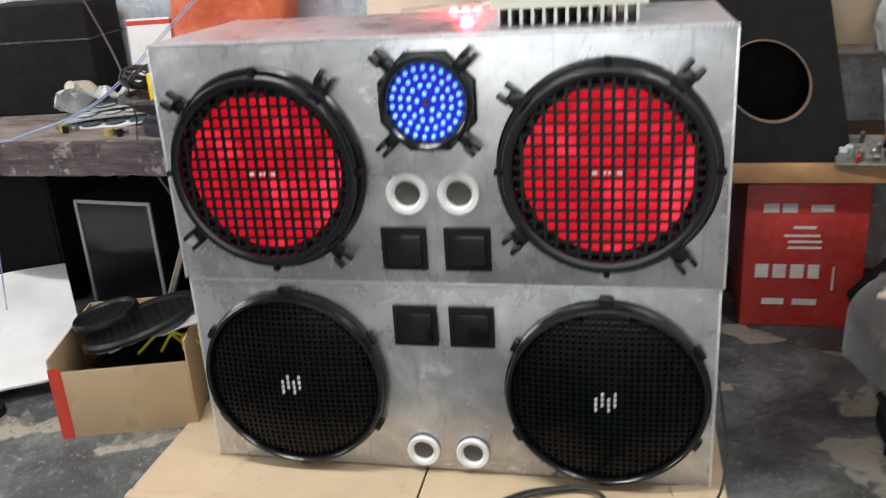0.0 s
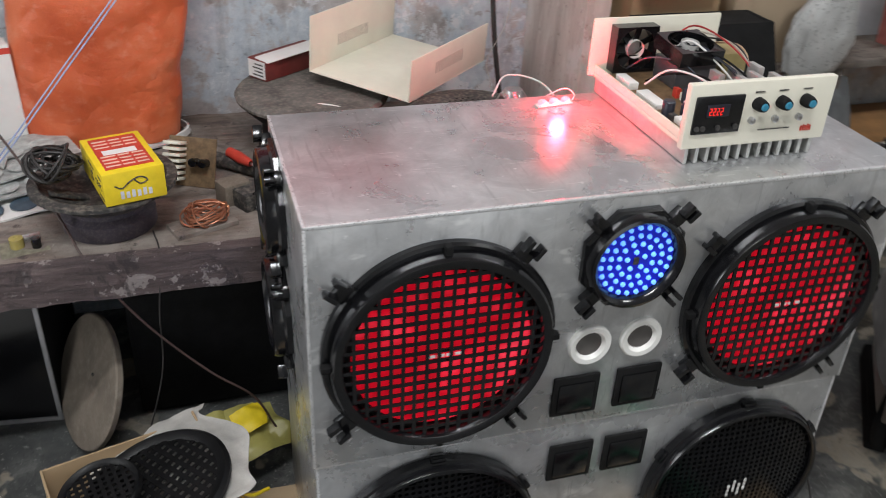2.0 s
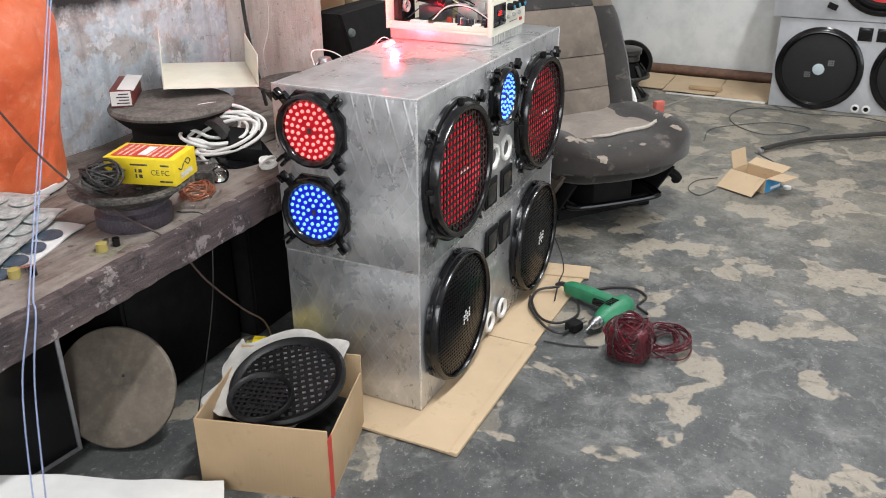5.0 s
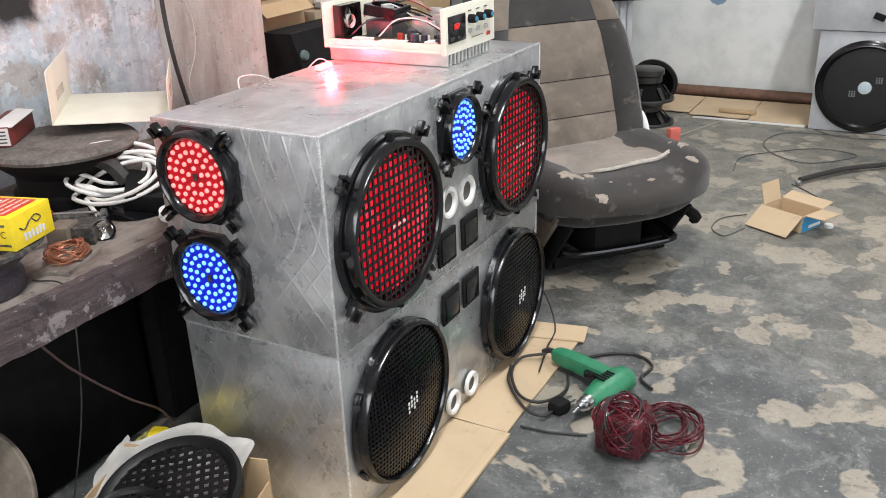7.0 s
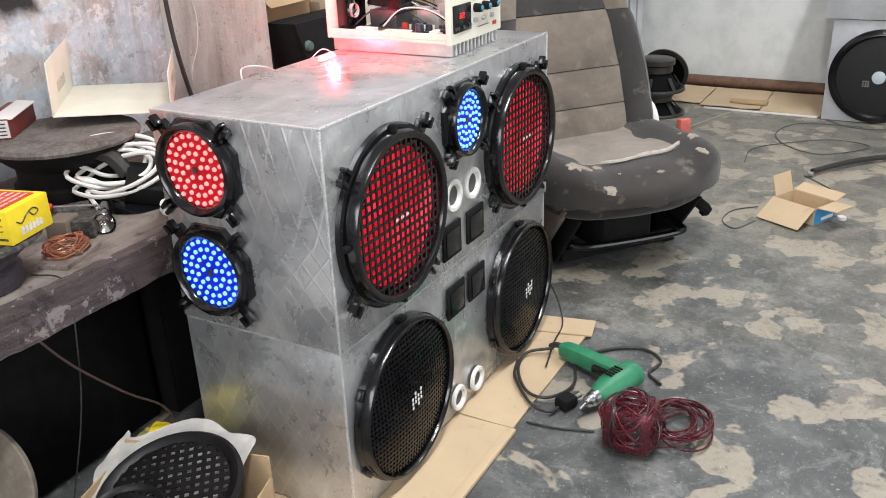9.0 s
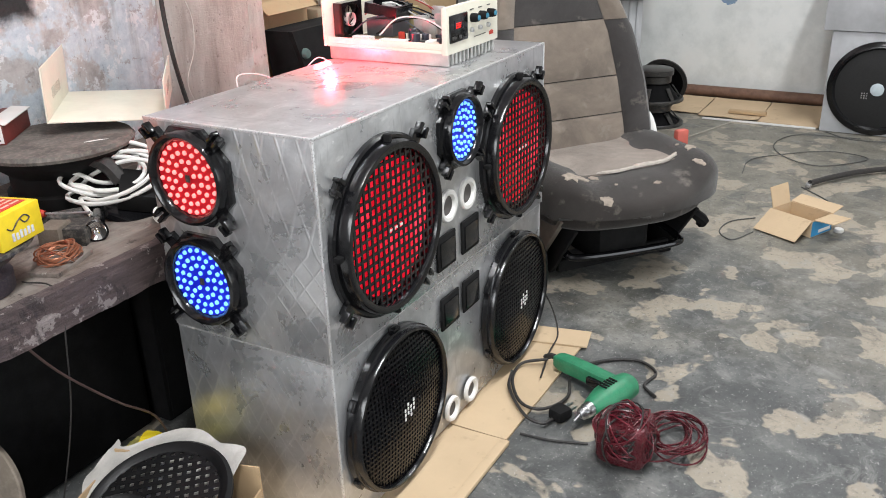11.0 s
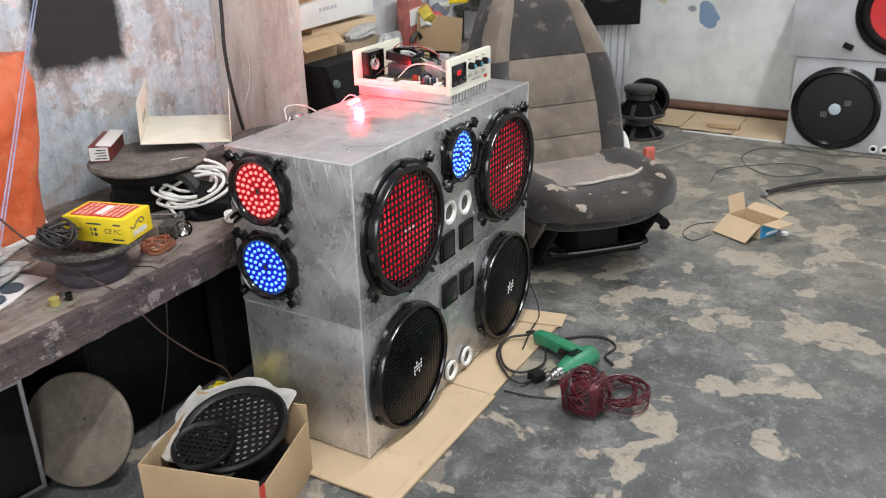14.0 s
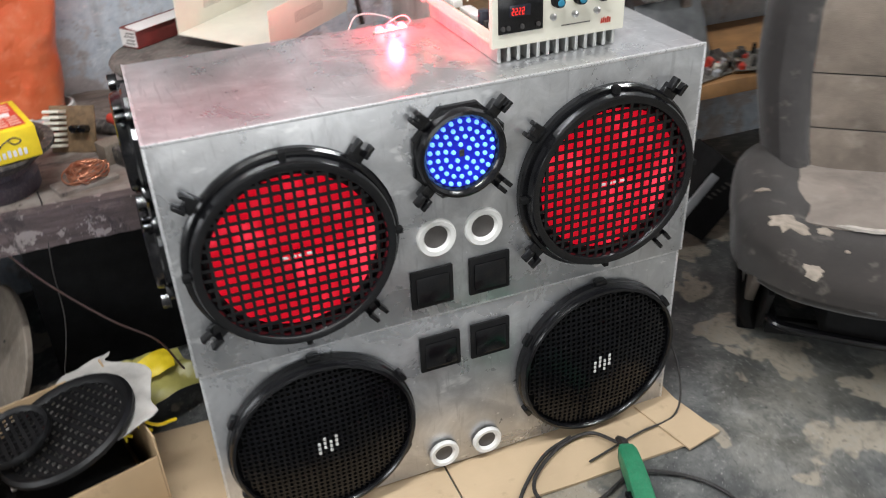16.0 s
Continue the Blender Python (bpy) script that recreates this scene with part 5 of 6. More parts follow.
ba = thing("tarpaulin_bag", at(-0.312, 0.975, BT + 0.004), "tall creased orange tarpaulin bag with white hem on the bench", "bag")
part("body", bag(), ORANGE, ba)
part("hem", lathe([(0.185, 0), (0.19, 0.006), (0.187, 0.018), (0.182, 0.019)], 40, m=Matrix.Diagonal((1.0, 0.52, 1, 1))), PAPER, ba, "white hem at the foot")

# cords in front of the bench
for dx in (0.0, 0.009):
    solo("cord", tube([(0.14 + dx, 1.085, 1.30), (-0.142 + dx, 0.887, 1.0), (-0.331 + dx, 0.748, 0.80), (-0.521 + dx, 0.609, 0.61), (-0.665 + dx, 0.470, 0.553), (-0.712 + dx * 2, 0.424, 0.535), (-0.76 + dx * 3, 0.42, 0.40), (-0.80 + dx * 3, 0.42, 0.10)], 0.0016), simple("pale_blue_cord", (0.30, 0.36, 0.55), 0.5), at(0, 0, 0), "thin pale blue cord hanging across the bench", "cord", "hanging cords")
solo("cable", tube([(-0.62, 0.66, 1.05), (-0.46, 0.62, 0.74), (-0.37, 0.53, 0.60), (-0.32, 0.445, 0.53), (-0.24, 0.43, 0.40), (-0.14, 0.42, 0.28), (-0.06, 0.42, 0.20), (-0.02, 0.43, 0.10), (0.02, 0.46, 0.006)], 0.0024), simple("brown_cable", (0.06, 0.035, 0.03), 0.5), at(0, 0, 0), "brown cable hanging from the bench to the floor", "cable")
solo("cable", tube([(-0.21, 0.52, BT + 0.006), (-0.20, 0.442, BT), (-0.215, 0.43, 0.42), (-0.23, 0.45, 0.26), (-0.30, 0.47, 0.02)], 0.0016), RUBBER, at(0, 0, 0), "thin black wire hanging off the bench", "wire")
solo("wall_cable", tube([(0.548, 0.90, 2.99), (0.556, 0.89, 1.5), (0.568, 0.885, 1.10), (0.560, 0.885, 0.92), (0.572, 0.88, 0.76), (0.60, 0.86, 0.56)], 0.006), RUBBER, at(0, 0, 0), "black mains cable running down the wall", "cable")
ps2 = thing("wall_poster", pose(-0.13, 1.097, 1.16, 0, 0, 0), "red printed poster with orange border pasted on the wall", "poster")
part("poster_sheet", box((-0.60, -0.003, 0), (0.49, 0.0, 0.55)), simple("poster_red", (0.45, 0.042, 0.065), 0.6), ps2)
bm = bmesh.new()
for i in range(26):
    lathe([(0.010, 0), (0.008, 0.001), (0, 0.0012)], 12, bm, pose(-0.58 + i * 0.042, -0.0042, 0.012, 90))
part("print_bar", bm, simple("poster_gold", (0.80, 0.52, 0.22), 0.6), ps2, "row of gold dots")
part("border", box((-0.60, -0.0042, -0.012), (0.49, -0.0002, 0.006)), simple("poster_orange", (0.60, 0.25, 0.09), 0.6), ps2, "orange bottom border")
bm = bmesh.new()
for j in range(4):
    x = -0.55
    while x < 0.3:
        l = 0.03 + 0.04 * abs(noise.noise(Vector((x * 9, j, 0))))
        box((x, -0.0046, 0.055 + j * 0.04), (x + l, -0.0034, 0.066 + j * 0.04), 0, bm)
        x += l + 0.022
part("print_bar", bm, PAPER, ps2, "pale unreadable lettering")

# ---- under the bench ----
tv = thing("speaker_box", pose(-0.581, 0.804, 0.001, 0, 0, -6), "black box with silver-edged front under the bench", "speaker box")
part("body", box((-0.125, -0.11, 0), (0.125, 0.14, 0.32), 0.004), BLACK_MATT, tv)
for lo, hi in (((-0.125, -0.116, 0.0), (-0.115, -0.1105, 0.32)), ((0.115, -0.116, 0.0), (0.125, -0.1105, 0.32)), ((-0.1145, -0.116, 0.0), (0.1145, -0.1105, 0.010)), ((-0.1145, -0.116, 0.31), (0.1145, -0.1105, 0.32))):
    part("front_trim", box(lo, hi, 0.001), simple("silver_trim", (0.42, 0.42, 0.43), 0.4, 0.4), tv, "silver edge trim")
part("front_panel", box((-0.114, -0.113, 0.011), (0.114, -0.1108, 0.309)), BLACK, tv)
disc = thing("wooden_disc", pose(-0.388, 0.618, 0.143, 68, 0, -68), "round dusty plywood disc leaning under the bench", "wooden disc")
part("disc", lathe([(0, -0.008), (0.143, -0.008), (0.146, -0.005), (0.146, 0.005), (0.143, 0.008), (0, 0.008)], 56), simple("dusty_plywood", (0.17, 0.14, 0.11), 0.85, vary=0.3, scale=9, dust=0.3), disc)
part("nail", lathe([(0.004, 0.008), (0.003, 0.011), (0, 0.011)], 8), DUSTY, disc, m=at(0.02, 0.03, 0))
# one box stands here; the others are black backing for the dark void
for x0, x1, y0 in ((-0.30, 0.12, 0.66), (0.14, 0.56, 0.62), (-1.5, -0.80, 0.72)):
    bx = thing("speaker_box", at(0, 0, 0.001), "large matt black box backing the dark space under the bench", "speaker box", "stored boxes")
    part("body", box((x0, y0, 0), (x1, 1.06, 0.44), 0.006), BLACK_MATT, bx)
    part("front_edge", box((x0 + 0.01, y0 - 0.004, 0.01), (x1 - 0.01, y0 - 0.0005, 0.43), 0.001), BLACK_MATT, bx)
solo("white_board", sheet(0.50, 0.52, 0.006, 14, 14, 0.012, 2.0, lambda x, y: -0.10 * x * x), PAPER, pose(-0.80, 0.31, 0.095, 12, 0, 38), "bent white foam sheet lying on the floor by the bench", "sheet")
solo("speaker_magnet", lathe([(0.045, 0), (0.048, 0.004), (0.048, 0.02), (0.03, 0.024), (0.026, 0.045), (0.02, 0.06), (0, 0.062)], 28), BLACK_MATT, at(-0.62, 0.10, 0), "small black driver magnet on the floor", "magnet")

# ---- car seat ----
SEAT = pose(1.53, 0.06, 0, 0, 0, -38) @ Matrix.Diagonal((1.16, 1.0, 1.02, 1))
seat = thing("car_seat", SEAT, "worn grey and taupe car seat with torn cushion on the floor", "car seat")


def puffy(lo, hi, n, bulge, seed, cutfront=0.0, mat=None):
    """A rounded upholstered block with a slightly uneven surface."""
    b = bmesh.new()
    bmesh.ops.create_cube(b, size=2)
    bmesh.ops.subdivide_edges(b, edges=b.edges[:], cuts=n, use_grid_fill=True)
    c = [(lo[i] + hi[i]) / 2 for i in range(3)]
    h = [(hi[i] - lo[i]) / 2 for i in range(3)]
    for v in b.verts:
        p = v.co.copy()
        q = Vector([math.copysign(abs(t) ** 1.0, t) for t in p])
        l8 = (abs(q.x) ** 6 + abs(q.y) ** 6 + abs(q.z) ** 6) ** (1 / 6)
        q /= max(l8, 1e-6)
        w = Vector([c[i] + h[i] * q[i] for i in range(3)])
        w.z += bulge * (1 - p.x * p.x) * (1 - p.y * p.y) * (1 if p.z > 0 else -0.2)
        w += 0.004 * noise.noise_vector(w * 9 + Vector((seed, 0, 0)))
        v.co = w
    return b


def cushion():
    b = puffy((-0.272, -0.365, 0.205), (0.285, 0.22, 0.348), 15, 0.0, 2.0)
    for v in b.verts:
        x, y, z = v.co
        if y < 0:
            v.co.y += 0.10 * (x / 0.27) ** 2 * (-y / 0.365)
        if z > 0.29:
            v.co.z += 0.040 * math.exp(-((abs(x) - 0.215) / 0.06) ** 2) - 0.022 * math.exp(-((y + 0.365) / 0.07) ** 2)
        elif z < 0.26:
            v.co.x *= 0.9
            v.co.y *= 0.90
    return b


cush = cushion()
SKIN = BVHTree.FromBMesh(cush)
part("cushion", cush, fabric("dark_seat_cushion_fabric", (0.032, 0.027, 0.024)), seat, "dark grey fabric cushion")


def top_z(x, y):
    return 0.349 + 0.036 * math.exp(-((abs(x) - 0.215) / 0.06) ** 2) - 0.022 * math.exp(-((y + 0.365) / 0.07) ** 2)


part("seat_panel", sheet(0.31, 0.33, 0.012, 14, 14, 0.003, 1.0, lambda x, y: top_z(x, y - 0.02) + 0.005 - 0.006 * (abs(x) / 0.155) ** 4, m=at(0.0, -0.02, 0)), fabric("worn_beige_seat_fabric", (0.27, 0.225, 0.19)), seat, "taupe fabric centre panel")
for x, y, w, h, rz in ((-0.182, -0.224, 0.09, 0.055, 20), (-0.135, -0.322, 0.038, 0.028, -10), (0.222, -0.16, 0.075, 0.035, 40), (0.185, -0.258, 0.020, 0.045, 25), (0.03, -0.295, 0.024, 0.015, 0), (0.03, -0.186, 0.20, 0.012, 4), (0.07, -0.178, 0.07, 0.026, -5), (-0.225, -0.10, 0.03, 0.018, 0), (0.13, -0.182, 0.07, 0.016, 10), (-0.115, -0.205, 0.03, 0.03, -30), (0.20, -0.12, 0.012, 0.012, 0), (-0.05, -0.188, 0.08, 0.014, -8), (0.165, -0.16, 0.016, 0.012, 0), (-0.08, -0.268, 0.010, 0.010, 0)):
    b = bmesh.new()
    n, rings = 16, []
    ca, sa = math.cos(math.radians(rz)), math.sin(math.radians(rz))
    for q in (0.0, 0.5, 0.85, 1.0, 1.12):
        row = []
        for i in range(n if q else 1):
            a = 2 * math.pi * i / n
            k = q * (0.85 + 0.6 * noise.noise(Vector((math.cos(a) * 2.4 + x * 30, math.sin(a) * 2.4 + y * 30, 0))))
            px, py = w / 2 * k * math.cos(a), h / 2 * k * math.sin(a)
            px, py = x + ca * px - sa * py, y + sa * px + ca * py
            hit = SKIN.ray_cast(Vector((px, py, 1)), Vector((0, 0, -1)))[0]
            row.append(b.verts.new((px, py, (hit.z if hit else top_z(px, py)) + (0.0115 if y > -0.195 and abs(x) < 0.15 else 0.0022) - (0.006 if q > 1.05 else 0))))
        rings.append(row)
    for i in range(n):
        j = (i + 1) % n
        b.faces.new((rings[0][0], rings[1][i], rings[1][j]))
        for p, q in zip(rings[1:], rings[2:]):
            b.faces.new((p[i], q[i], q[j], p[j]))
    b.faces.new(list(reversed(rings[-1])))
    part("torn_patch", b, PALE_FOAM if -0.19 < y < -0.175 else FOAM, seat, "torn patch with bare foam")
part("underframe", puffy((-0.19, 0.03, 0.045), (0.19, 0.20, 0.23), 6, 0.0, 5.0), BLACK_MATT, seat)
part("pedestal", puffy((-0.085, -0.20, 0.05), (0.085, 0.04, 0.24), 7, 0.0, 7.0), BLACK_MATT, seat, "dark plastic pedestal under the cushion")
b = box((-0.226, -0.235, 0.085), (-0.208, 0.20, 0.245), 0.006)
for v in b.verts:
    if v.co.y < -0.1 and v.co.z < 0.15:
        v.co.y += 0.12
part("side_skirt", b, TAUPE, seat, "taupe side skirt")
b = box((0.207, -0.20, 0.10), (0.225, 0.20, 0.245), 0.006)
for v in b.verts:
    if v.co.y < -0.1 and v.co.z < 0.16:
        v.co.y += 0.10
part("side_skirt", b, TAUPE, seat, "taupe side skirt")
for x in (-0.195, 0.185):
    b = box((x, -0.26, 0.03), (x + 0.012, 0.10, 0.215), 0.003)
    for v in b.verts:
        if v.co.y < 0:
            v.co.y += 0.14 * max(0.0, (0.12 - v.co.z) / 0.09)
    part("side_plate", b, BLACK_MATT, seat, "black pressed-steel side plate")
part("adjuster_bar", tube([(-0.185, -0.02, 0.12), (-0.178, -0.16, 0.115), (-0.14, -0.215, 0.105), (0.13, -0.235, 0.10), (0.172, -0.19, 0.105), (0.180, -0.04, 0.11)], 0.011, sides=10), BLACK, seat)
part("cross_bar", box((-0.18, -0.145, 0.035), (0.18, -0.125, 0.075), 0.004), BLACK_MATT, seat)
for x in (-0.21, 0.21):
    part("rail", box((x - 0.02, -0.09, 0.0), (x + 0.02, 0.27, 0.05), 0.006), BLACK_MATT, seat)
part("skirt_edge", tube([(-0.215, -0.10, 0.16), (-0.22, -0.12, 0.09), (-0.205, -0.09, 0.02)], 0.016), BLACK_MATT, seat)
part("skirt_edge", tube([(0.20, -0.16, 0.20), (0.225, -0.21, 0.17), (0.245, -0.215, 0.150), (0.250, -0.20, 0.135)], 0.017), BLACK_MATT, seat)
part("belt_buckle", box((0.262, -0.03, 0.325), (0.300, -0.005, 0.395), 0.006, m=at(0, 0, 0)), simple("buckle_red", (0.55, 0.12, 0.09), 0.5), seat, "red belt buckle")
part("recliner_cover", tube([(0.26, 0.10, 0.27), (0.27, 0.13, 0.36), (0.262, 0.16, 0.41), (0.252, 0.17, 0.36)], 0.016), PAPER, seat, "pale recliner strap")


def back_w(v):
    pts = ((0, 0.225), (0.15, 0.25), (0.35, 0.268), (0.58, 0.262), (0.75, 0.225), (0.88, 0.19), (0.96, 0.165), (1.0, 0.135))
    for (a, p), (b, q) in zip(pts, pts[1:]):
        if v <= b:
            return p + (q - p) * (v - a) / (b - a)
    return pts[-1][1]


def back_point(u, v, out):
    """A place on the backrest: u across -1..1, v up 0..1, out towards the sitter."""
    x = 0.02 + u * back_w(v)
    k = max(0.0, (abs(u) - 0.60) / 0.40)
    bol = 0.055 * math.sin(math.pi * min(1, k * 0.9)) * (1 - 0.75 * v)
    edge = 0.05 * max(0, (abs(u) - 0.82) / 0.18) ** 2 + 0.04 * max(0, (v - 0.93) / 0.07) ** 2
    f = out + bol - edge
    s = v * 0.698
    return Vector((x, 0.085 - f + 0.40 * s + 0.02 * math.sin(math.pi * v), 0.305 + 0.93 * s + 0.36 * f * 0.3))


def back_patch(u0, u1, v0, v1, thick, nu=8, nv=10, puff=0.008, base=0.0):
    b = bmesh.new()
    g = []
    for j in range(nv + 1):
        row = []
        for i in range(nu + 1):
            a, c = i / nu, j / nv
            p = puff * (1 - (2 * a - 1) ** 6) * (1 - (2 * c - 1) ** 6)
            u, v = u0 + (u1 - u0) * a, v0 + (v1 - v0) * c
            row.append((b.verts.new(back_point(u, v, base + p)), b.verts.new(back_point(u, v, base - thick))))
        g.append(row)
    for j in range(nv):
        for i in range(nu):
            q = (g[j][i], g[j][i + 1], g[j + 1][i + 1], g[j + 1][i])
            b.faces.new([t[0] for t in q])
            b.faces.new([t[1] for t in reversed(q)])
    rim = [(0, i) for i in range(nu)] + [(j, nu) for j in range(nv)] + [(nv, i) for i in range(nu, 0, -1)] + [(j, 0) for j in range(nv, 0, -1)]
    for (a, c), (d, e) in zip(rim, rim[1:] + rim[:1]):
        b.faces.new((g[a][c][0], g[d][e][0], g[d][e][1], g[a][c][1]))
    return b


part("back_shell", back_patch(-0.99, 0.99, 0.0, 0.995, 0.12, 20, 16, 0.0, -0.012), GREY_FAB, seat)
for v0, v1, lab in ((0.0, 0.195, "taupe panel"), (0.20, 0.37, "taupe panel"), (0.375, 0.645, "taupe panel")):
    part("back_panel", back_patch(-0.60, 0.60, v0, v1, 0.02, 10, 8, 0.007), TAUPE, seat, lab)
part("head_panel", back_patch(-0.60, 0.60, 0.65, 0.985, 0.02, 10, 8, 0.006), GREY_FAB, seat, "dark grey head panel")
for s in (-1, 1):
    a, c = sorted((s * 0.605, s * 0.99))
    part("bolster", back_patch(a, c, 0.0, 0.64, 0.02, 8, 14, 0.004), GREY_FAB, seat, "dark grey bolster")
    part("shoulder_panel", back_patch(a, c, 0.643, 0.985, 0.02, 6, 8, 0.003), TAUPE, seat, "taupe shoulder panel")
    part("headrest_post", tube([(0.02 + s * 0.062, 0.375, 0.93), (0.02 + s * 0.062, 0.425, 1.06)], 0.006, sides=10, steps=0), STEEL, seat, "bright steel headrest post")
part("headrest", puffy((-0.12, -0.05, 0.0), (0.15, 0.05, 0.17), 6, 0.0, 9.0), GREY_FAB, seat, "dark grey headrest", m=at(0.005, 0.425, 1.055) @ turn(-16, "X"))

# ---- floor things before the cabinets ----
dr = thing("power_drill", pose(0.60, -0.283, 0.038, 0, 0, -18), "green electric hand drill lying on the floor", "power drill")
part("body", lathe([(0, 0.155), (0.024, 0.152), (0.033, 0.140), (0.036, 0.10), (0.035, 0.05), (0.028, 0.02), (0.022, 0.0), (0.019, -0.006), (0, -0.006)], 24, m=turn(90, "Y") @ Matrix.Diagonal((0.95, 1.05, 1, 1))), GREEN, dr)
part("handle", puffy((0.095, 0.0, -0.022), (0.138, 0.205, 0.020), 5, 0.0, 3.0), GREEN, dr)
part("trigger", box((0.083, 0.045, -0.010), (0.098, 0.085, 0.010), 0.004), BLACK, dr)
# raised black strips painted for the shade inside the drill's vents
bm = bmesh.new()
for i in range(5):
    box((0.045 + i * 0.010, -0.006, 0.0335), (0.049 + i * 0.010, 0.018, 0.0365), 0, bm)
part("vent_slot", bm, BLACK_MATT, dr)
part("chuck", lathe([(0.013, 0.0), (0.0185, -0.006), (0.0185, -0.022), (0.0155, -0.026), (0.0155, -0.036), (0.008, -0.046), (0, -0.046)], 20, m=turn(90, "Y")), STEEL, dr, "steel chuck")
part("bit", tube([(-0.045, 0, 0), (-0.066, 0, -0.006)], 0.003, steps=0), STEEL, dr)
part("cord_sleeve", tube([(0.117, 0.203, 0), (0.116, 0.222, 0.002), (0.110, 0.240, -0.008)], 0.008), RUBBER, dr)
solo("drill_cord", tube([(0.775, -0.10, 0.030), (0.74, -0.04, 0.020), (0.66, -0.05, 0.018), (0.575, -0.11, 0.018), (0.57, -0.17, 0.018), (0.66, -0.20, 0.010), (0.77, -0.17, 0.015), (0.87, -0.22, 0.006), (0.91, -0.30, 0.006), (0.87, -0.36, 0.006), (0.80, -0.35, 0.006), (0.76, -0.39, 0.006)], 0.0040, sides=8), RUBBER, at(0, 0, 0), "black drill cord looping over the floor", "cable")
solo("drill_cord", tube([(0.70, -0.03, 0.016), (0.62, -0.06, 0.018), (0.53, -0.14, 0.018), (0.52, -0.19, 0.014), (0.55, -0.205, 0.012)], 0.0040, sides=8), RUBBER, at(0, 0, 0), "black drill cord ending at its plug", "cable")
pl = thing("mains_plug", pose(0.575, -0.215, 0.016, 0, 0, -20), "black three-pin mains plug lying by the drill", "plug")
part("body", puffy((-0.022, -0.02, -0.014), (0.022, 0.02, 0.016), 4, 0.0, 1.0), BLACK_MATT, pl)
for y in (-0.011, 0.011, 0.0):
    part("pin", tube([(0.02, y, 0.004 if y else 0.010), (0.042, y, 0.004 if y else 0.010)], 0.003, steps=0), STEEL, pl)
WINE = simple("wine_red_wire", (0.085, 0.010, 0.016), 0.28, vary=0.5, scale=40)
solo("inner_ball", puffy((-0.055, -0.055, -0.055), (0.055, 0.055, 0.055), 6, 0, 2.0), WINE, at(0.495, -0.398, 0.060), "packed core of the wire ball", "wire")
tangle("wire_ball", (0.495, -0.398, 0.066), 0.066, 0.92, 105, 0.0018, WINE, "ball of thin wine-red and black wire on the floor", "wire", seed=11, loops=1.3)
tangle("wire_ball", (0.495, -0.398, 0.066), 0.068, 0.92, 30, 0.0018, simple("bright_red_wire", (0.13, 0.008, 0.018), 0.35, vary=0.4, scale=40), "red strands wound round the wire ball", "wire", seed=14, loops=1.1)
tangle("wire_ball", (0.495, -0.398, 0.066), 0.069, 0.92, 34, 0.0022, RUBBER, "black strands wound round the wire ball", "wire", seed=12, loops=1.2)
bm = bmesh.new()
rnd = random.Random(6)
for i in range(13):
    cx, cy, r = 0.595 + rnd.uniform(-0.03, 0.03), -0.475 + rnd.uniform(-0.02, 0.03), rnd.uniform(0.045, 0.085)
    pts = [(cx + r * math.cos(a) * 1.05, cy + r * math.sin(a) * 0.85, 0.006 + 0.02 * abs(math.sin(a * 0.5 + i)) + 0.002 * i * 0.5) for a in [2 * math.pi * k / 10 + i for k in range(11)]]
    tube(pts, 0.0022, bm, 6, 3)
solo("wire_loops", bm, WINE, at(0, 0, 0), "loose loops of wine-red wire beside the ball", "wire", kind="stuff")
solo("wire", tube([(0.473, -0.156, 0.004), (0.481, -0.232, 0.004), (0.506, -0.310, 0.004)], 0.0028), RUBBER, at(0, 0, 0), "black wire end lying on the floor by the wire ball", "wire")
solo("wire", tube([(0.955, 0.05, 0.20), (0.965, -0.02, 0.10), (0.94, -0.06, 0.018), (0.83, -0.08, 0.018), (0.70, -0.11, 0.018)], 0.0024), RUBBER, at(0, 0, 0), "thin black wire trailing down from the cabinet", "wire")

# open carton on the floor
oc = thing("open_carton", pose(2.09, -0.53, 0.001, 0, 0, -117), "small open brown carton with blue printed side on the floor", "carton")
for name, lo, hi in (("bottom", (-0.085, -0.06, 0), (0.085, 0.06, 0.003)), ("side", (-0.085, -0.06, 0.003), (0.085, -0.057, 0.062)), ("side", (-0.085, 0.057, 0.003), (0.085, 0.06, 0.062)), ("side", (-0.085, -0.0565, 0.003), (-0.082, 0.0565, 0.062)), ("side", (0.082, -0.0565, 0.003), (0.085, 0.0565, 0.062))):
    part(name, box(lo, hi), CARD2, oc)
part("flap", box((-0.085, -0.105, 0), (0.085, 0, 0.003)), CARD2, oc, m=at(0, -0.06, 0.062) @ turn(33, "X"))
part("flap", box((-0.085, 0, 0), (0.085, 0.06, 0.003)), CARD2, oc, m=at(0, 0.06, 0.062) @ turn(14, "X"))
part("flap", box((-0.075, -0.05, 0), (0, 0.05, 0.003)), CARD2, oc, m=at(-0.085, 0, 0.062) @ turn(74, "Y"))
part("flap", box((0, -0.05, 0), (0.075, 0.05, 0.003)), CARD2, oc, m=at(0.085, 0, 0.062) @ turn(-4, "Y"))
part("blue_print", box((0.0853, -0.058, 0.002), (0.0865, 0.058, 0.058)), simple("blue_card", (0.03, 0.25, 0.50), 0.5), oc, "blue printed side")
part("white_print", box((0.0867, -0.02, 0.010), (0.0872, 0.05, 0.022)), PAPER, oc, "white printed strip")
solo("bottle_cap", lathe([(0.016, 0), (0.017, 0.004), (0.015, 0.012), (0, 0.013)], 18), WHITE, at(2.10, -0.66, 0.001), "white bottle cap on the floor", "cap")
hose = thing("hose", at(0, 0, 0), "black corrugated hose with pale end lying on the floor", "hose")
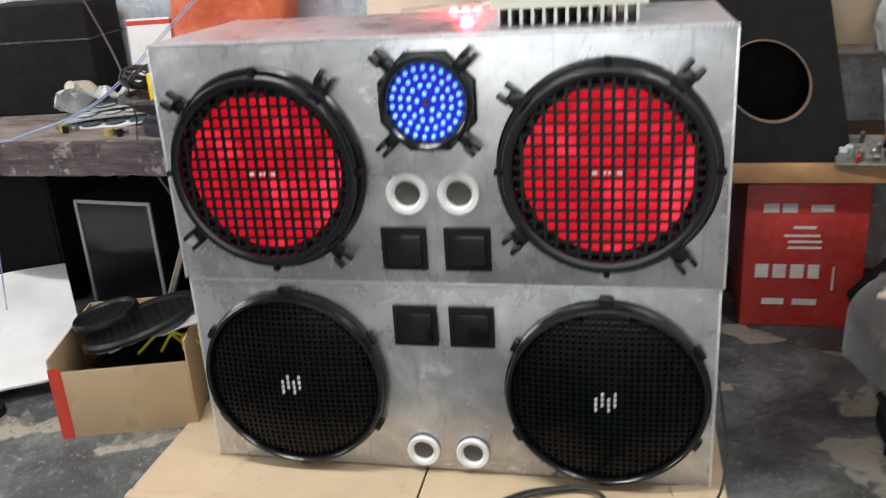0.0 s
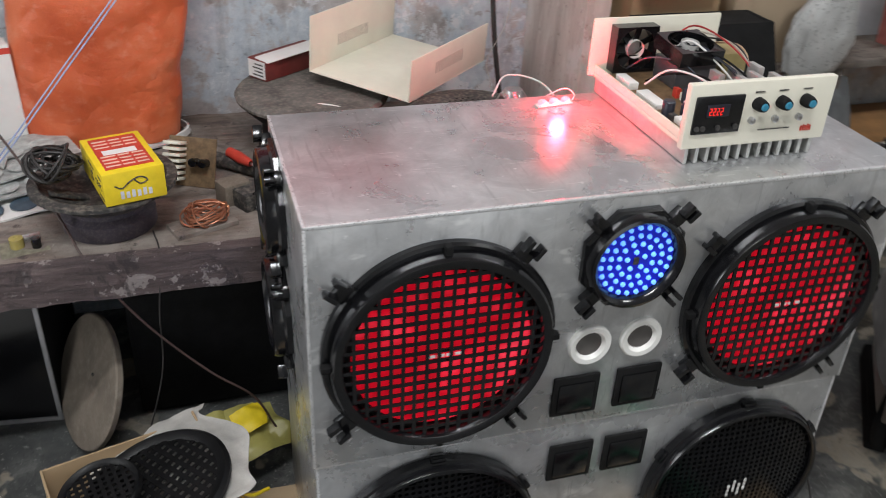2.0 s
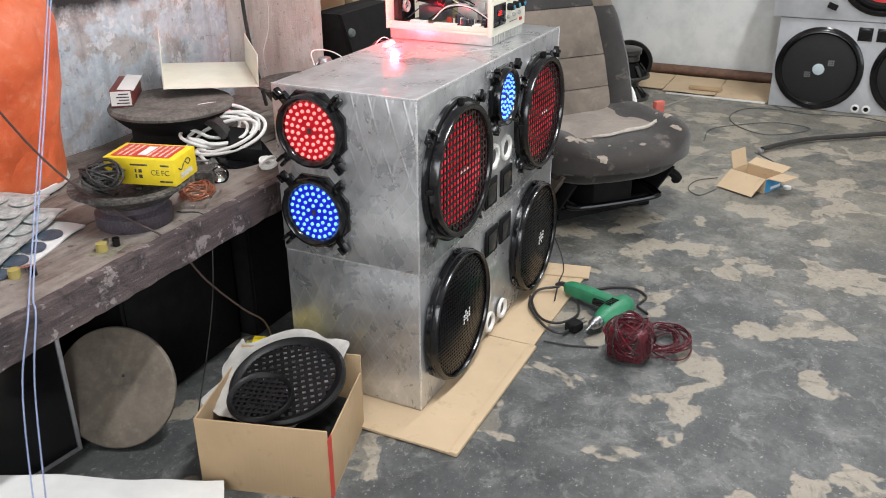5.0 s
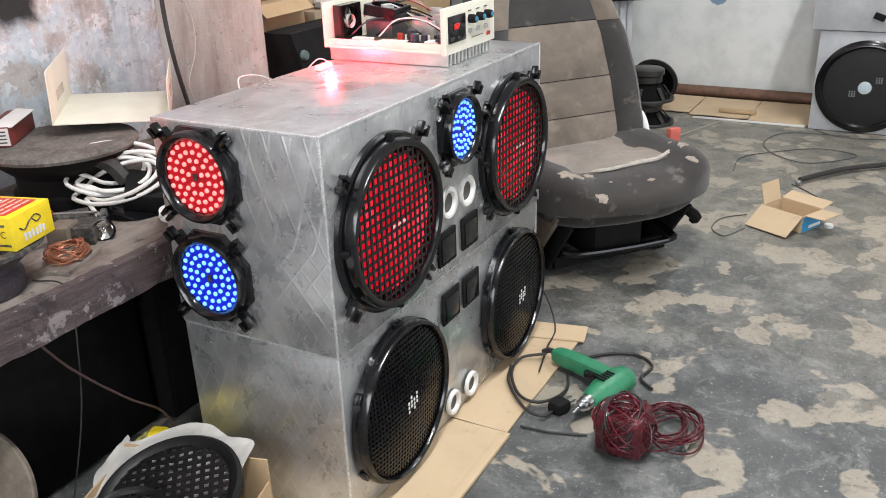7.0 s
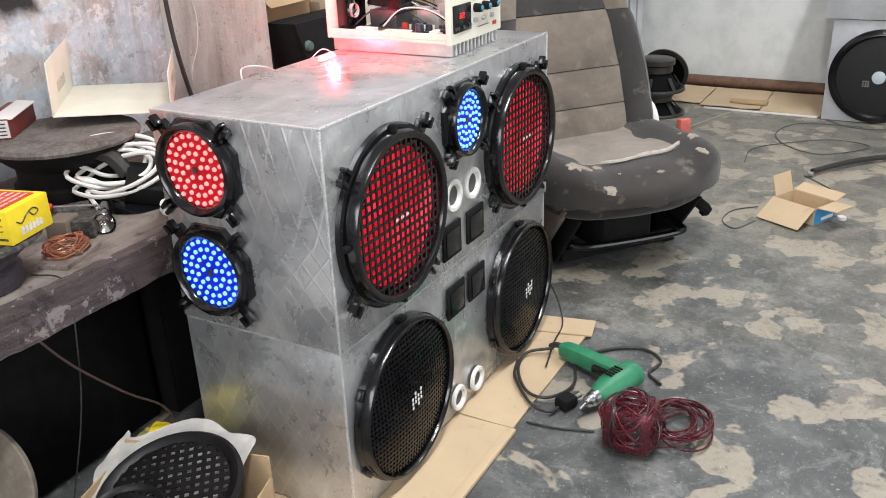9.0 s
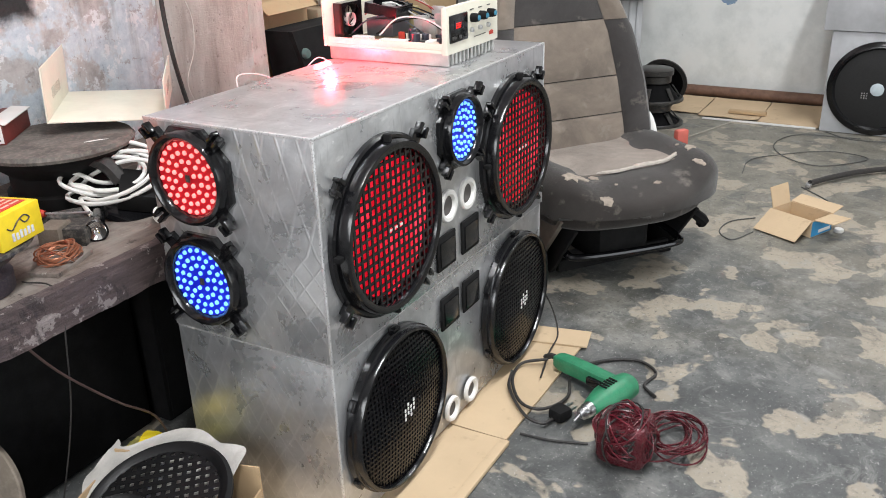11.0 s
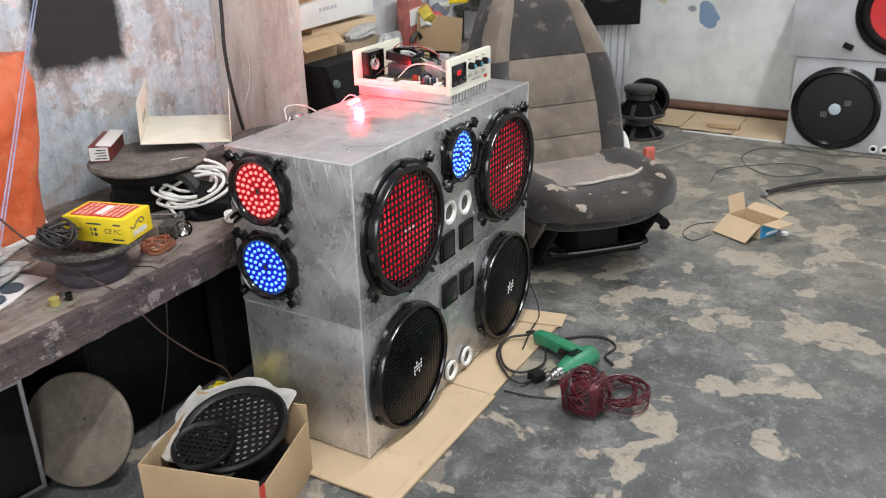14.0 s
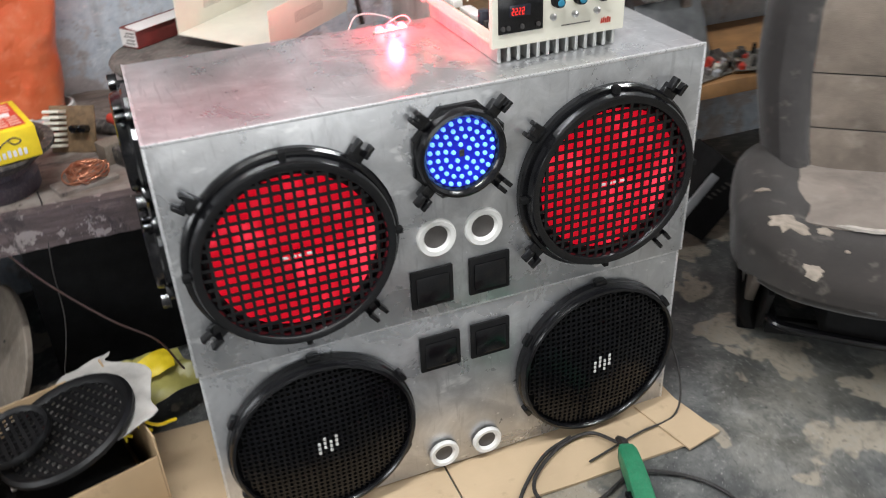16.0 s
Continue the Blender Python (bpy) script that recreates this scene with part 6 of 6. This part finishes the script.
part("tube", tube([(2.56, -0.50, 0.02), (2.68, -0.58, 0.022), (2.82, -0.69, 0.02), (2.98, -0.90, 0.02), (3.12, -1.12, 0.02), (3.3, -1.7, 0.02)], 0.0115, sides=10), RUBBER, hose)
part("end_clip", box((2.53, -0.508, 0.006), (2.562, -0.485, 0.022), 0.004), STEEL, hose, "pale metal end clip")
GREY_WIRE = simple("dusty_grey_wire", (0.10, 0.10, 0.095), 0.7)
for pts in ([(2.631, -0.219, 0.004), (2.834, -0.212, 0.004), (2.969, -0.317, 0.004), (3.109, -0.507, 0.004), (3.053, -0.676, 0.004), (2.861, -0.50, 0.005), (2.946, -0.338, 0.005), (3.142, -0.264, 0.004), (3.348, -0.346, 0.004), (3.384, -0.616, 0.004)],
            [(2.114, -0.371, 0.003), (2.038, -0.296, 0.003), (1.924, -0.283, 0.003), (1.865, -0.34, 0.003), (1.97, -0.391, 0.003)], [(2.545, -0.472, 0.003), (2.453, -0.556, 0.003), (2.376, -0.605, 0.003), (2.275, -0.587, 0.003)], [(3.45, -0.45, 0.004), (3.35, -0.60, 0.004), (3.4, -0.9, 0.004), (3.3, -1.1, 0.004)]):
    solo("floor_wire", tube(pts, 0.0024, sides=6), GREY_WIRE, at(0, 0, 0), "thin dusty wire lying loosely on the floor", "wire", "floor wires")
solo("wood_stick", box((-0.36, -0.004, 0), (0.36, 0.004, 0.005), 0.001), simple("pale_stick", (0.36, 0.34, 0.29), 0.8), pose(3.12, 0.127, 0.001, 0, 0, -20), "thin pale stick lying on the floor", "stick")

# ---- far side: cabinets, cardboard, pipe, drivers ----
solo("skirting_pipe", tube([(3.985, -4.5, 0.035), (3.985, 1.05, 0.035)], 0.032, sides=12, steps=0), PIPE_BROWN, at(0, 0, 0), "brown painted pipe along the wall foot", "pipe", kind="structure")
for x0, y0, x1, y1, z in ((3.50, -0.41, 3.94, -0.12, 0.006), (3.53, -0.115, 3.94, 0.19, 0.006), (3.56, 0.195, 3.94, 0.52, 0.007)):
    solo("cardboard_sheet", sheet(x1 - x0, y1 - y0, 0.004, 6, 6, 0.006, y0 * 9, m=at((x0 + x1) / 2, (y0 + y1) / 2, z + 0.004)), CARD2, at(0, 0, 0), "flat brown cardboard lying along the wall", "cardboard", "wall cardboard")
solo("wood_strip", box((3.485, -0.40, 0), (3.498, 0.16, 0.008), 0.001), PAPER, at(0, 0, 0), "thin white strip edging the cardboard", "strip")
solo("wood_strip", box((3.60, -0.14, 0.014), (3.64, 0.05, 0.03), 0.002), CARD, pose(0, 0, 0), "short plank lying on the cardboard", "plank")
GREY_BOARD = simple("grey_board", (0.50, 0.51, 0.53), 0.5, 0.2, vary=0.2, scale=5)
RED_CONE = simple("red_cone", (0.55, 0.018, 0.02), 0.45, vary=0.15)
FAR = lambda y, z: pose(3.47, y, z, 90, 0, -90)
for z0, z1, x0, y0, lab in ((0.001, 0.488, 3.47, -0.42, "lower grey loudspeaker cabinet by the far wall"), (0.490, 1.02, 3.455, -0.38, "upper grey loudspeaker cabinet by the far wall")):
    c = thing("far_cabinet", at(0, 0, 0), lab, "speaker cabinet", "far cabinets")
    part("carcass", box((x0 + 0.0125, -1.40, z0), (3.93, y0, z1), 0.004), GREY_BOARD, c)
    part("front_panel", box((x0, -1.402, z0 + 0.001), (x0 + 0.012, y0 + 0.002, z1 - 0.001), 0.003), GREY_BOARD, c)


FAR_MESH = simple("matt_woofer_mesh", (0.006, 0.006, 0.0065), 0.6, vary=0.5, scale=120, bump=0.5)


def far_woofer(y, z, red, x=3.47):
    w = thing("woofer", pose(x, y, z, 90, 0, -90), "large woofer with bare red cone" if red else "large black woofer with pale badge in the far cabinet", "loudspeaker", "far woofers")
    part("frame_ring", lathe([(0.222, 0), (0.222, 0.012), (0.21, 0.022), (0.195, 0.024), (0.185, 0.012)], 64), BLACK, w)
    if red:
        part("surround", lathe([(0.192, 0.014), (0.18, 0.026), (0.165, 0.026), (0.152, 0.010)], 56), BLACK_MATT, w)
        part("cone", lathe([(0.153, 0.010), (0.08, -0.012 + 0.016), (0.078, 0.004)], 56), RED_CONE, w, "red paper cone")
        part("dust_cap", lathe([(0.08, 0.004), (0.07, 0.022), (0.045, 0.034), (0, 0.040)], 40), RED_CONE, w, "red domed cap")
    else:
        part("mesh", lathe([(0.187, 0.012), (0.15, 0.018), (0.08, 0.022), (0, 0.023)], 56), FAR_MESH, w)
        part("badge", lathe([(0.030, 0.0205), (0.030, 0.0255), (0.026, 0.0268), (0, 0.0268)], 28), simple("pale_badge", (0.50, 0.58, 0.62), 0.4), w, "round pale badge")
        bm = bmesh.new()
        for sx in (-1, 1):
            for i in range(3):
                for j in range(3):
                    box((sx * 0.055 + i * 0.011 - 0.011, sx * 0.035 + j * 0.011 - 0.011, 0.0205), (sx * 0.055 + i * 0.011 - 0.005, sx * 0.035 + j * 0.011 - 0.005, 0.0235), 0, bm)
        part("silver_dots", bm, STEEL, w)
    return w


far_woofer(-0.648, 0.228, False)
far_woofer(-1.125, 0.228, False)
far_woofer(-0.895, 0.745, True, 3.455)
for y in (-0.875, -0.905):
    p = thing("bass_port", FAR(y * 1.0 + (0.012 if y > -0.89 else -0.012), 0.03), "white bass port in the far cabinet", "bass port", "bass ports")
    part("port_flange", lathe([(0.022, 0), (0.022, 0.006), (0.014, 0.008), (0.012, 0.002)], 20), WHITE, p)
    # flat black disc, again painted shade in place of a bore
    part("port_shade", lathe([(0.012, 0.002), (0, 0.002)], 16), BLACK_MATT, p)
for y in (-0.845, -0.935):
    p = thing("terminal_plate", FAR(y, 0.425), "black terminal plate in the far cabinet", "terminal plate", "terminal plates")
    part("plate", box((-0.035, -0.035, 0), (0.035, 0.035, 0.006), 0.003), BLACK, p)
    part("recess_cover", box((-0.024, -0.026, 0.005), (0.024, 0.02, 0.010), 0.003), BLACK_MATT, p)
for y, z in ((-0.665, 0.965), (-0.665, 0.56)):
    solo("corner_clamp", box((-0.025, -0.015, 0), (0.025, 0.015, 0.014), 0.004), BLACK_MATT, pose(3.455, y, z, 90, 20, -90), "black clamp fixed to the far cabinet", "clamp", "far clamps")
BASKET = simple("dark_basket_paint", (0.02, 0.02, 0.02), 0.35, vary=0.3, dust=0.2)
driver(at(3.32, 0.37, 0.0), 0.150, 0.12, "dusty bare woofer lying face down on the floor", mat=BASKET)
driver(at(3.33, 0.38, 0.121), 0.150, 0.16, "dusty bare woofer stacked on another woofer", mat=BASKET)
driver(pose(3.56, 0.40, 0.16, 0, 75, 0), 0.13, 0.10, "dusty bare woofer leaning behind the stack", mat=BASKET)

# ---- second bench and shelf beyond the pillar ----
b2 = thing("side_bench", at(0, 0, 0), "low wooden bench with orange-brown top by the wall", "bench")
part("top", box((0.80, 0.650, 0.380), (2.6, 1.095, 0.425), 0.006), simple("orange_wood", (0.42, 0.22, 0.09), 0.6, vary=0.3, scale=9, dust=0.15), b2)
for x in (0.80, 2.5):
    part("leg", box((x, 0.70, 0), (x + 0.06, 0.76, 0.3795), 0.004), WOOD, b2)
rb = thing("red_case", at(0.010, -0.075, 0.0), "red painted metal case with worn white lettering under the bench", "case")
part("body", box((1.06, 0.775, 0.001), (1.335, 1.02, 0.365), 0.006), RED_PAINT, rb)
bm = bmesh.new()
for x0, x1, z0, z1 in ((1.10, 1.135, 0.295, 0.318), (1.142, 1.175, 0.295, 0.318), (1.205, 1.255, 0.297, 0.315), (1.17, 1.22, 0.255, 0.262), (1.15, 1.23, 0.235, 0.241), (1.16, 1.235, 0.22, 0.226), (1.16, 1.235, 0.205, 0.211), (1.09, 1.12, 0.13, 0.165), (1.13, 1.16, 0.13, 0.165), (1.17, 1.20, 0.13, 0.165), (1.21, 1.235, 0.13, 0.165), (1.11, 1.16, 0.06, 0.076), (1.18, 1.235, 0.06, 0.076), (1.265, 1.269, 0.10, 0.16)):
    box((x0, 0.7735, z0), (x1, 0.7748, z1), 0, bm)
part("print_bar", bm, simple("worn_white_print", (0.62, 0.55, 0.52), 0.7), rb, "worn white unreadable lettering")
sub = thing("subwoofer_box", pose(1.08, 0.726, 0.4255, 0, 0, 0), "matt black empty speaker box with slanting sides and round hole", "speaker box")


def sloped(b):
    """Leans the sides, and the front back, as it rises."""
    for v in b.verts:
        v.co.x -= 0.18 * v.co.z
        if v.co.y < 0.05:
            v.co.y += 0.20 * v.co.z
    return b


HX, HZ, HR = 0.052, 0.178, 0.090
part("front_panel", sloped(holed_plate(-0.12, 0.205, 0.0, 0.385, HX, HZ, HR, -0.060, -0.044)), BLACK_MATT, sub)
for lo, hi in (((-0.12, -0.0435, 0), (-0.105, 0.125, 0.385)), ((0.19, -0.0435, 0), (0.205, 0.125, 0.385)), ((-0.1045, -0.0435, 0), (0.1895, 0.125, 0.015)), ((-0.1045, -0.0435, 0.370), (0.1895, 0.125, 0.385)), ((-0.1045, 0.1105, 0.0155), (0.1895, 0.125, 0.3695))):
    part("carcass_panel", sloped(box(lo, hi, 0.003)), BLACK_MATT, sub)
part("hole_rim", sloped(lathe([(HR + 0.001, 0), (HR + 0.001, 0.0012), (HR - 0.002, 0.0012), (HR - 0.002, -0.016)], 48, m=pose(HX, -0.0602, HZ, 90))), simple("bare_mdf", (0.20, 0.13, 0.09), 0.85), sub, "bare wood rim of the hole")
part("knob", lathe([(0.014, 0), (0.016, 0.008), (0.012, 0.018), (0, 0.02)], 18), simple("grey_green_knob", (0.10, 0.15, 0.14), 0.5), sub, m=pose(-0.155, 0.010, 0.32, 90))
OLD_BOARD = simple("old_board_b", (0.16, 0.15, 0.13), 0.7, vary=0.5, scale=70, dust=0.4)
rnd = random.Random(9)
for x, y, z, w, d, rx, rz in ((1.345, 0.69, 0.4265, 0.19, 0.11, 24, -6), (1.51, 0.72, 0.4265, 0.16, 0.10, 20, 14), (1.68, 0.70, 0.4265, 0.14, 0.10, 12, -20)):
    b = thing("circuit_board", pose(x, y, z, rx, 0, rz), "dusty old circuit board leaning on the low bench", "circuit board", "bench boards")
    part("board", box((-w / 2, -d / 2, 0.022), (w / 2, d / 2, 0.025)), OLD_BOARD, b)
    for i in range(16):
        px, py, r, h = rnd.uniform(-w * 0.45, w * 0.45), rnd.uniform(-d * 0.42, d * 0.42), rnd.uniform(0.004, 0.011), rnd.uniform(0.01, 0.032)
        mt = (STEEL, DUSTY, BLACK_MATT, CREAM, OLD_BOARD, RED_PRINT, GREY_BOARD)[i % 7]
        part("component", box((-r, -r * 1.4, 0.0251), (r, r * 1.4, 0.025 + h), 0.001) if i % 2 else lathe([(r, 0.0251), (r, 0.023 + h), (r - 0.002, 0.025 + h), (0, 0.025 + h)], 12), mt, b, m=at(px, py, 0))
    for i in range(9):
        part("sink_fin", box((w * 0.32 + i * 0.004, -d * 0.3, 0.0251), (w * 0.32 + i * 0.004 + 0.0015, d * 0.3, 0.05), 0), STEEL, b)
solo("film_sheet", sheet(0.24, 0.20, 0.0015, 12, 12, 0.02, 3.0), simple("grey_film", (0.13, 0.135, 0.14), 0.35, vary=0.4, scale=14), pose(1.50, 0.84, 0.512, 62, 0, 6), "grey plastic film leaning behind the circuit boards", "plastic film")
sh = thing("wall_shelf", at(0, 0, 0), "dark plank shelf on the wall crowded with cartons", "shelf")
part("plank", box((0.80, 0.87, 0.632), (2.44, 1.095, 0.652), 0.003), WOOD, sh)
for x in (1.55, 2.35):
    part("bracket", box((x, 0.88, 0.57), (x + 0.03, 1.09, 0.6315), 0.003), WOOD, sh)


def carton(m, w, d, h, mat, label, flap=0.0, tape=True):
    c = thing("storage_carton", m, label, "carton", "shelf cartons")
    part("body", box((-w / 2, -d / 2, 0), (w / 2, d / 2, h), 0.003), mat, c)
    if tape:
        part("tape", box((-w / 2 - 0.0004, -0.02, -0.0004), (w / 2 + 0.0004, 0.02, h + 0.0006)), CARD_DIM, c)
    if flap:
        part("flap", box((-w / 2, -flap, 0), (w / 2, 0, 0.003)), mat, c, m=at(0, -d / 2, h) @ turn(40, "X"))
    return c


carton(pose(1.035, 0.985, 0.6525, 0, 0, 3), 0.25, 0.19, 0.225, CARD, "brown cardboard carton with open top on the shelf", 0.05, False)
carton(pose(1.325, 0.985, 0.6525, 0, 0, 3), 0.26, 0.19, 0.175, CARD_DIM, "dusty brown cardboard carton on the shelf", 0.0, False)
carton(pose(1.30, 1.01, 0.8285, 0, 0, -3), 0.40, 0.13, 0.068, CARD2, "flat brown carton lying on the brown carton", 0, False)
wb = carton(pose(1.225, 0.975, 0.912, 0, -2, -2), 0.47, 0.09, 0.095, PAPER, "long white carton with printed end lying tilted on the pile", 0, False)
bm = bmesh.new()
for i in range(5):
    box((-0.10 + i * 0.022, -0.0462, 0.05), (-0.085 + i * 0.022, -0.0448, 0.062), 0, bm)
part("print_bar", bm, GREY_BOARD, wb, "small grey print")
cc = thing("corrugated_board", pose(1.15, 0.985, 1.008, 0, -3, 2), "folded corrugated brown board on top of the white carton", "cardboard")
for i in range(5):
    part("layer", sheet(0.30 - 0.008 * i, 0.10, 0.006, 10, 3, 0.004, i * 2.0, m=at(0.004 * i, 0, 0.005 + 0.011 * i)), CARD, cc)
oc2 = thing("storage_carton", pose(1.97, 0.955, 0.672, 0, 11, 8), "tilted open brown carton packed with small spares", "carton", "shelf cartons")
for name, lo, hi in (("bottom", (-0.15, -0.085, 0), (0.15, 0.085, 0.004)), ("side", (-0.15, -0.085, 0.0042), (0.15, -0.081, 0.155)), ("side", (-0.15, 0.081, 0.0042), (0.15, 0.085, 0.155)), ("side", (-0.15, -0.0808, 0.0042), (-0.146, 0.0808, 0.155)), ("side", (0.146, -0.0808, 0.0042), (0.15, 0.0808, 0.155))):
    part(name, box(lo, hi, 0.001), CARD, oc2)
rnd = random.Random(31)
SPARES = [simple("spare_tone_%d" % i, c, 0.4, vary=0.3) for i, c in enumerate(((0.7, 0.68, 0.62), (0.62, 0.50, 0.08), (0.55, 0.05, 0.05), (0.10, 0.12, 0.16), (0.25, 0.28, 0.30), (0.75, 0.74, 0.72), (0.35, 0.16, 0.06)))]
for i in range(22):
    w, d, h = rnd.uniform(0.02, 0.05), rnd.uniform(0.012, 0.03), rnd.uniform(0.03, 0.075)
    solo("spare_part", box((-w, -d, 0), (w, d, h), 0.004), SPARES[i % 7], pose(1.97 + rnd.uniform(-0.12, 0.13), 0.955 + rnd.uniform(-0.055, 0.055), 0.80 + rnd.uniform(-0.02, 0.03), rnd.uniform(-50, 50), rnd.uniform(-50, 50), rnd.uniform(0, 180)), "small packed spare part in the open carton", "spare part", "packed spares")
solo("packet", puffy((-0.085, -0.02, -0.012), (0.085, 0.02, 0.014), 5, 0.0, 4.0), YELLOW, pose(2.16, 0.92, 0.875, 0, 4, 6), "yellow packet on the open carton", "packet")
rc = carton(pose(1.845, 0.985, 0.6525, 0, -3, 4), 0.12, 0.06, 0.30, simple("faded_red_card", (0.42, 0.13, 0.11), 0.6, vary=0.3), "faded red and white printed carton standing on the shelf", 0, False)
part("white_print", box((-0.0602, -0.0308, 0.16), (0.0602, -0.0302, 0.23)), PAPER, rc, "white printed band")
part("white_print", box((-0.0602, -0.0308, 0.27), (0.02, -0.0302, 0.295)), PAPER, rc, "white printed band")
solo("cable_coil", lathe([(0.042, -0.012), (0.052, 0), (0.042, 0.012), (0.032, 0)], 32, closed=True), RUBBER, pose(1.80, 0.935, 0.735, 90, 0, 0), "black cable coil hanging by the red carton", "cable")
PALE_PANEL = simple("pale_grey_sheet", (0.66, 0.68, 0.71), 0.45, 0.0, vary=0.25, scale=5, dust=0.1)
for x, w, y in ((1.69, 0.46, 1.072), (2.42, 0.53, 1.074)):
    solo("metal_panel", box((-w / 2, -0.006, 0), (w / 2, 0.006, 1.0), 0.003), PALE_PANEL, pose(x, y, 0.6525, -0.8, 0, 0), "grey metal panel standing on the shelf", "panel", "shelf panels")


def soft_bag(w, h, d, seed):
    """A limp, gathered plastic bag with soft vertical creases."""
    b = bmesh.new()
    rows, n, last = 18, 40, None
    for j in range(rows + 1):
        v = j / rows
        wid = (0.55 + 0.75 * math.sin(math.pi * min(1, v * 0.85 + 0.05)) ** 0.8) * (1 if v < 0.9 else 0.55 + 4.5 * (1 - v))
        ring = []
        for i in range(n):
            a = 2 * math.pi * i / n
            k = wid * (1 + 0.10 * abs(math.sin(9 * a + 5 * v + seed)) * (1.2 - v) + 0.22 * noise.noise(Vector((math.cos(a) * 3 + seed, math.sin(a) * 3, v * 2.5))) + 0.05 * noise.noise(Vector((math.cos(a) * 8, math.sin(a) * 8 + seed, v * 7))))
            ring.append(b.verts.new((w / 2 * k * math.cos(a) * 0.75, d / 2 * k * math.sin(a), h * (0.5 - v) + 0.02 * noise.noise(Vector((a, v * 3, seed))))))
        if last:
            for i in range(n):
                b.faces.new((last[i], ring[i], ring[(i + 1) % n], last[(i + 1) % n]))
        else:
            b.faces.new(list(reversed(ring)))
        last = ring
    b.faces.new(last)
    bmesh.ops.recalc_face_normals(b, faces=b.faces[:])
    return b


POLY.node_tree.nodes["Principled BSDF"].inputs["Transmission Weight"].default_value = 0.35
solo("plastic_bag", soft_bag(0.20, 0.22, 0.05, 3.1), POLY, pose(1.45, 0.852, 0.725, 4, 5, 0), "clear crumpled plastic bag hanging over the shelf edge", "plastic bag")
solo("plastic_bag", soft_bag(0.05, 0.22, 0.06, 7.7), POLY, pose(1.36, 0.918, 0.850, 0, 86, 8), "crumpled clear plastic lying on the carton", "plastic bag")
# rack of chassis parts behind the seat
rk = thing("parts_rack", at(0, 0, 0), "metal rack heaped with chassis scrap by the wall", "rack")
for x in (2.37, 2.98):
    for y in (0.62, 1.02):
        part("post", box((x, y, 0), (x + 0.03, y + 0.03, 0.7995), 0.003), DUSTY, rk)
part("shelf_plate", box((2.36, 0.60, 0.80), (3.02, 1.06, 0.82), 0.003), DUSTY, rk)
part("shelf_plate", box((2.405, 0.66, 0.40), (2.975, 1.015, 0.415), 0.003), DUSTY, rk)
rnd = random.Random(21)
for i in range(30):
    x, y = 2.40 + 0.020 * i, rnd.uniform(0.64, 0.98)
    w, d, h = rnd.uniform(0.05, 0.13), rnd.uniform(0.05, 0.12), rnd.uniform(0.04, 0.26)
    s = thing("chassis_scrap", pose(x, y, 0.8205, 0, 0, rnd.uniform(-60, 60)), "dusty piece of chassis scrap on the rack", "scrap metal", "rack scrap")
    mt = (BLACK, DUSTY, BLACK_MATT, STEEL, BLACK_MATT)[i % 5]
    part("plate", box((-w / 2, -d / 2, 0), (w / 2, d / 2, 0.006), 0.001), mt, s)
    part("side", box((-w / 2, -d / 2, 0.0065), (-w / 2 + 0.004, d / 2, h), 0.001), mt, s)
    part("block", box((-w * 0.3, -d * 0.3, 0.0065), (w * 0.35, d * 0.3, h * 0.7), 0.004), (DUSTY, BLACK_MATT, STEEL)[i % 3], s)
hb = thing("horn_box", pose(3.62, 0.72, 0.0, 0, 0, -58), "large black horn loudspeaker on a grey metal stand", "loudspeaker")
part("stand", box((-0.10, -0.06, 0.001), (0.15, 0.12, 0.585), 0.006), GREY_BOARD, hb, "grey ribbed metal stand")
part("box_front", holed_plate(-0.18, 0.18, 0.586, 1.06, 0.0, 0.86, 0.145, -0.14, -0.12), BLACK_MATT, hb)
part("box", box((-0.18, -0.02, 0.586), (0.18, 0.13, 1.06), 0.006), BLACK_MATT, hb)
for x0, x1 in ((-0.18, -0.165), (0.165, 0.18)):
    part("box_side", box((x0, -0.1195, 0.586), (x1, -0.0205, 1.06), 0.002), BLACK_MATT, hb)
part("horn", lathe([(0.145, 0.0), (0.12, -0.03), (0.07, -0.07), (0.03, -0.09), (0, -0.09)], 40), simple("brown_horn", (0.02, 0.013, 0.011), 0.5, dust=0.05), hb, "dark brown horn mouth", m=pose(0, -0.125, 0.86, 90))
for i in range(6):
    part("rib", box((-0.095 + i * 0.042, -0.068, 0.01), (-0.08 + i * 0.042, -0.0605, 0.575), 0.003), GREY_BOARD, hb)
bl = thing("black_device", pose(1.415, 0.53, 0.168, 8, 38, 6), "open black device chassis tipped on its corner on the floor", "device")
part("body", box((-0.085, -0.05, -0.11), (0.085, 0.06, 0.11), 0.006), BLACK_MATT, bl)
part("face", box((-0.08, -0.054, -0.105), (-0.045, -0.0505, 0.06), 0.002), GREY_BOARD, bl, "silver face strip")
for i in range(5):
    part("key", box((-0.03 + i * 0.006, -0.0525, 0.0 + i * 0.014), (-0.01 + i * 0.006, -0.0503, 0.006 + i * 0.014), 0.0005), DUSTY, bl)
for z in (-0.08, -0.05, -0.02):
    part("bracket", box((-0.10, -0.03, z), (-0.0855, 0.0, z + 0.012), 0.001), STEEL, bl)

# printed marks and other specks too small to part singly
for ob in list(bpy.data.objects):
    if ob.type == "MESH" and ob.name.split(".")[0] in ("print_bar", "print_line", "vent_slot", "digits", "maker_mark", "dark_hole", "silver_dots"):
        ob["kind"] = "stuff"
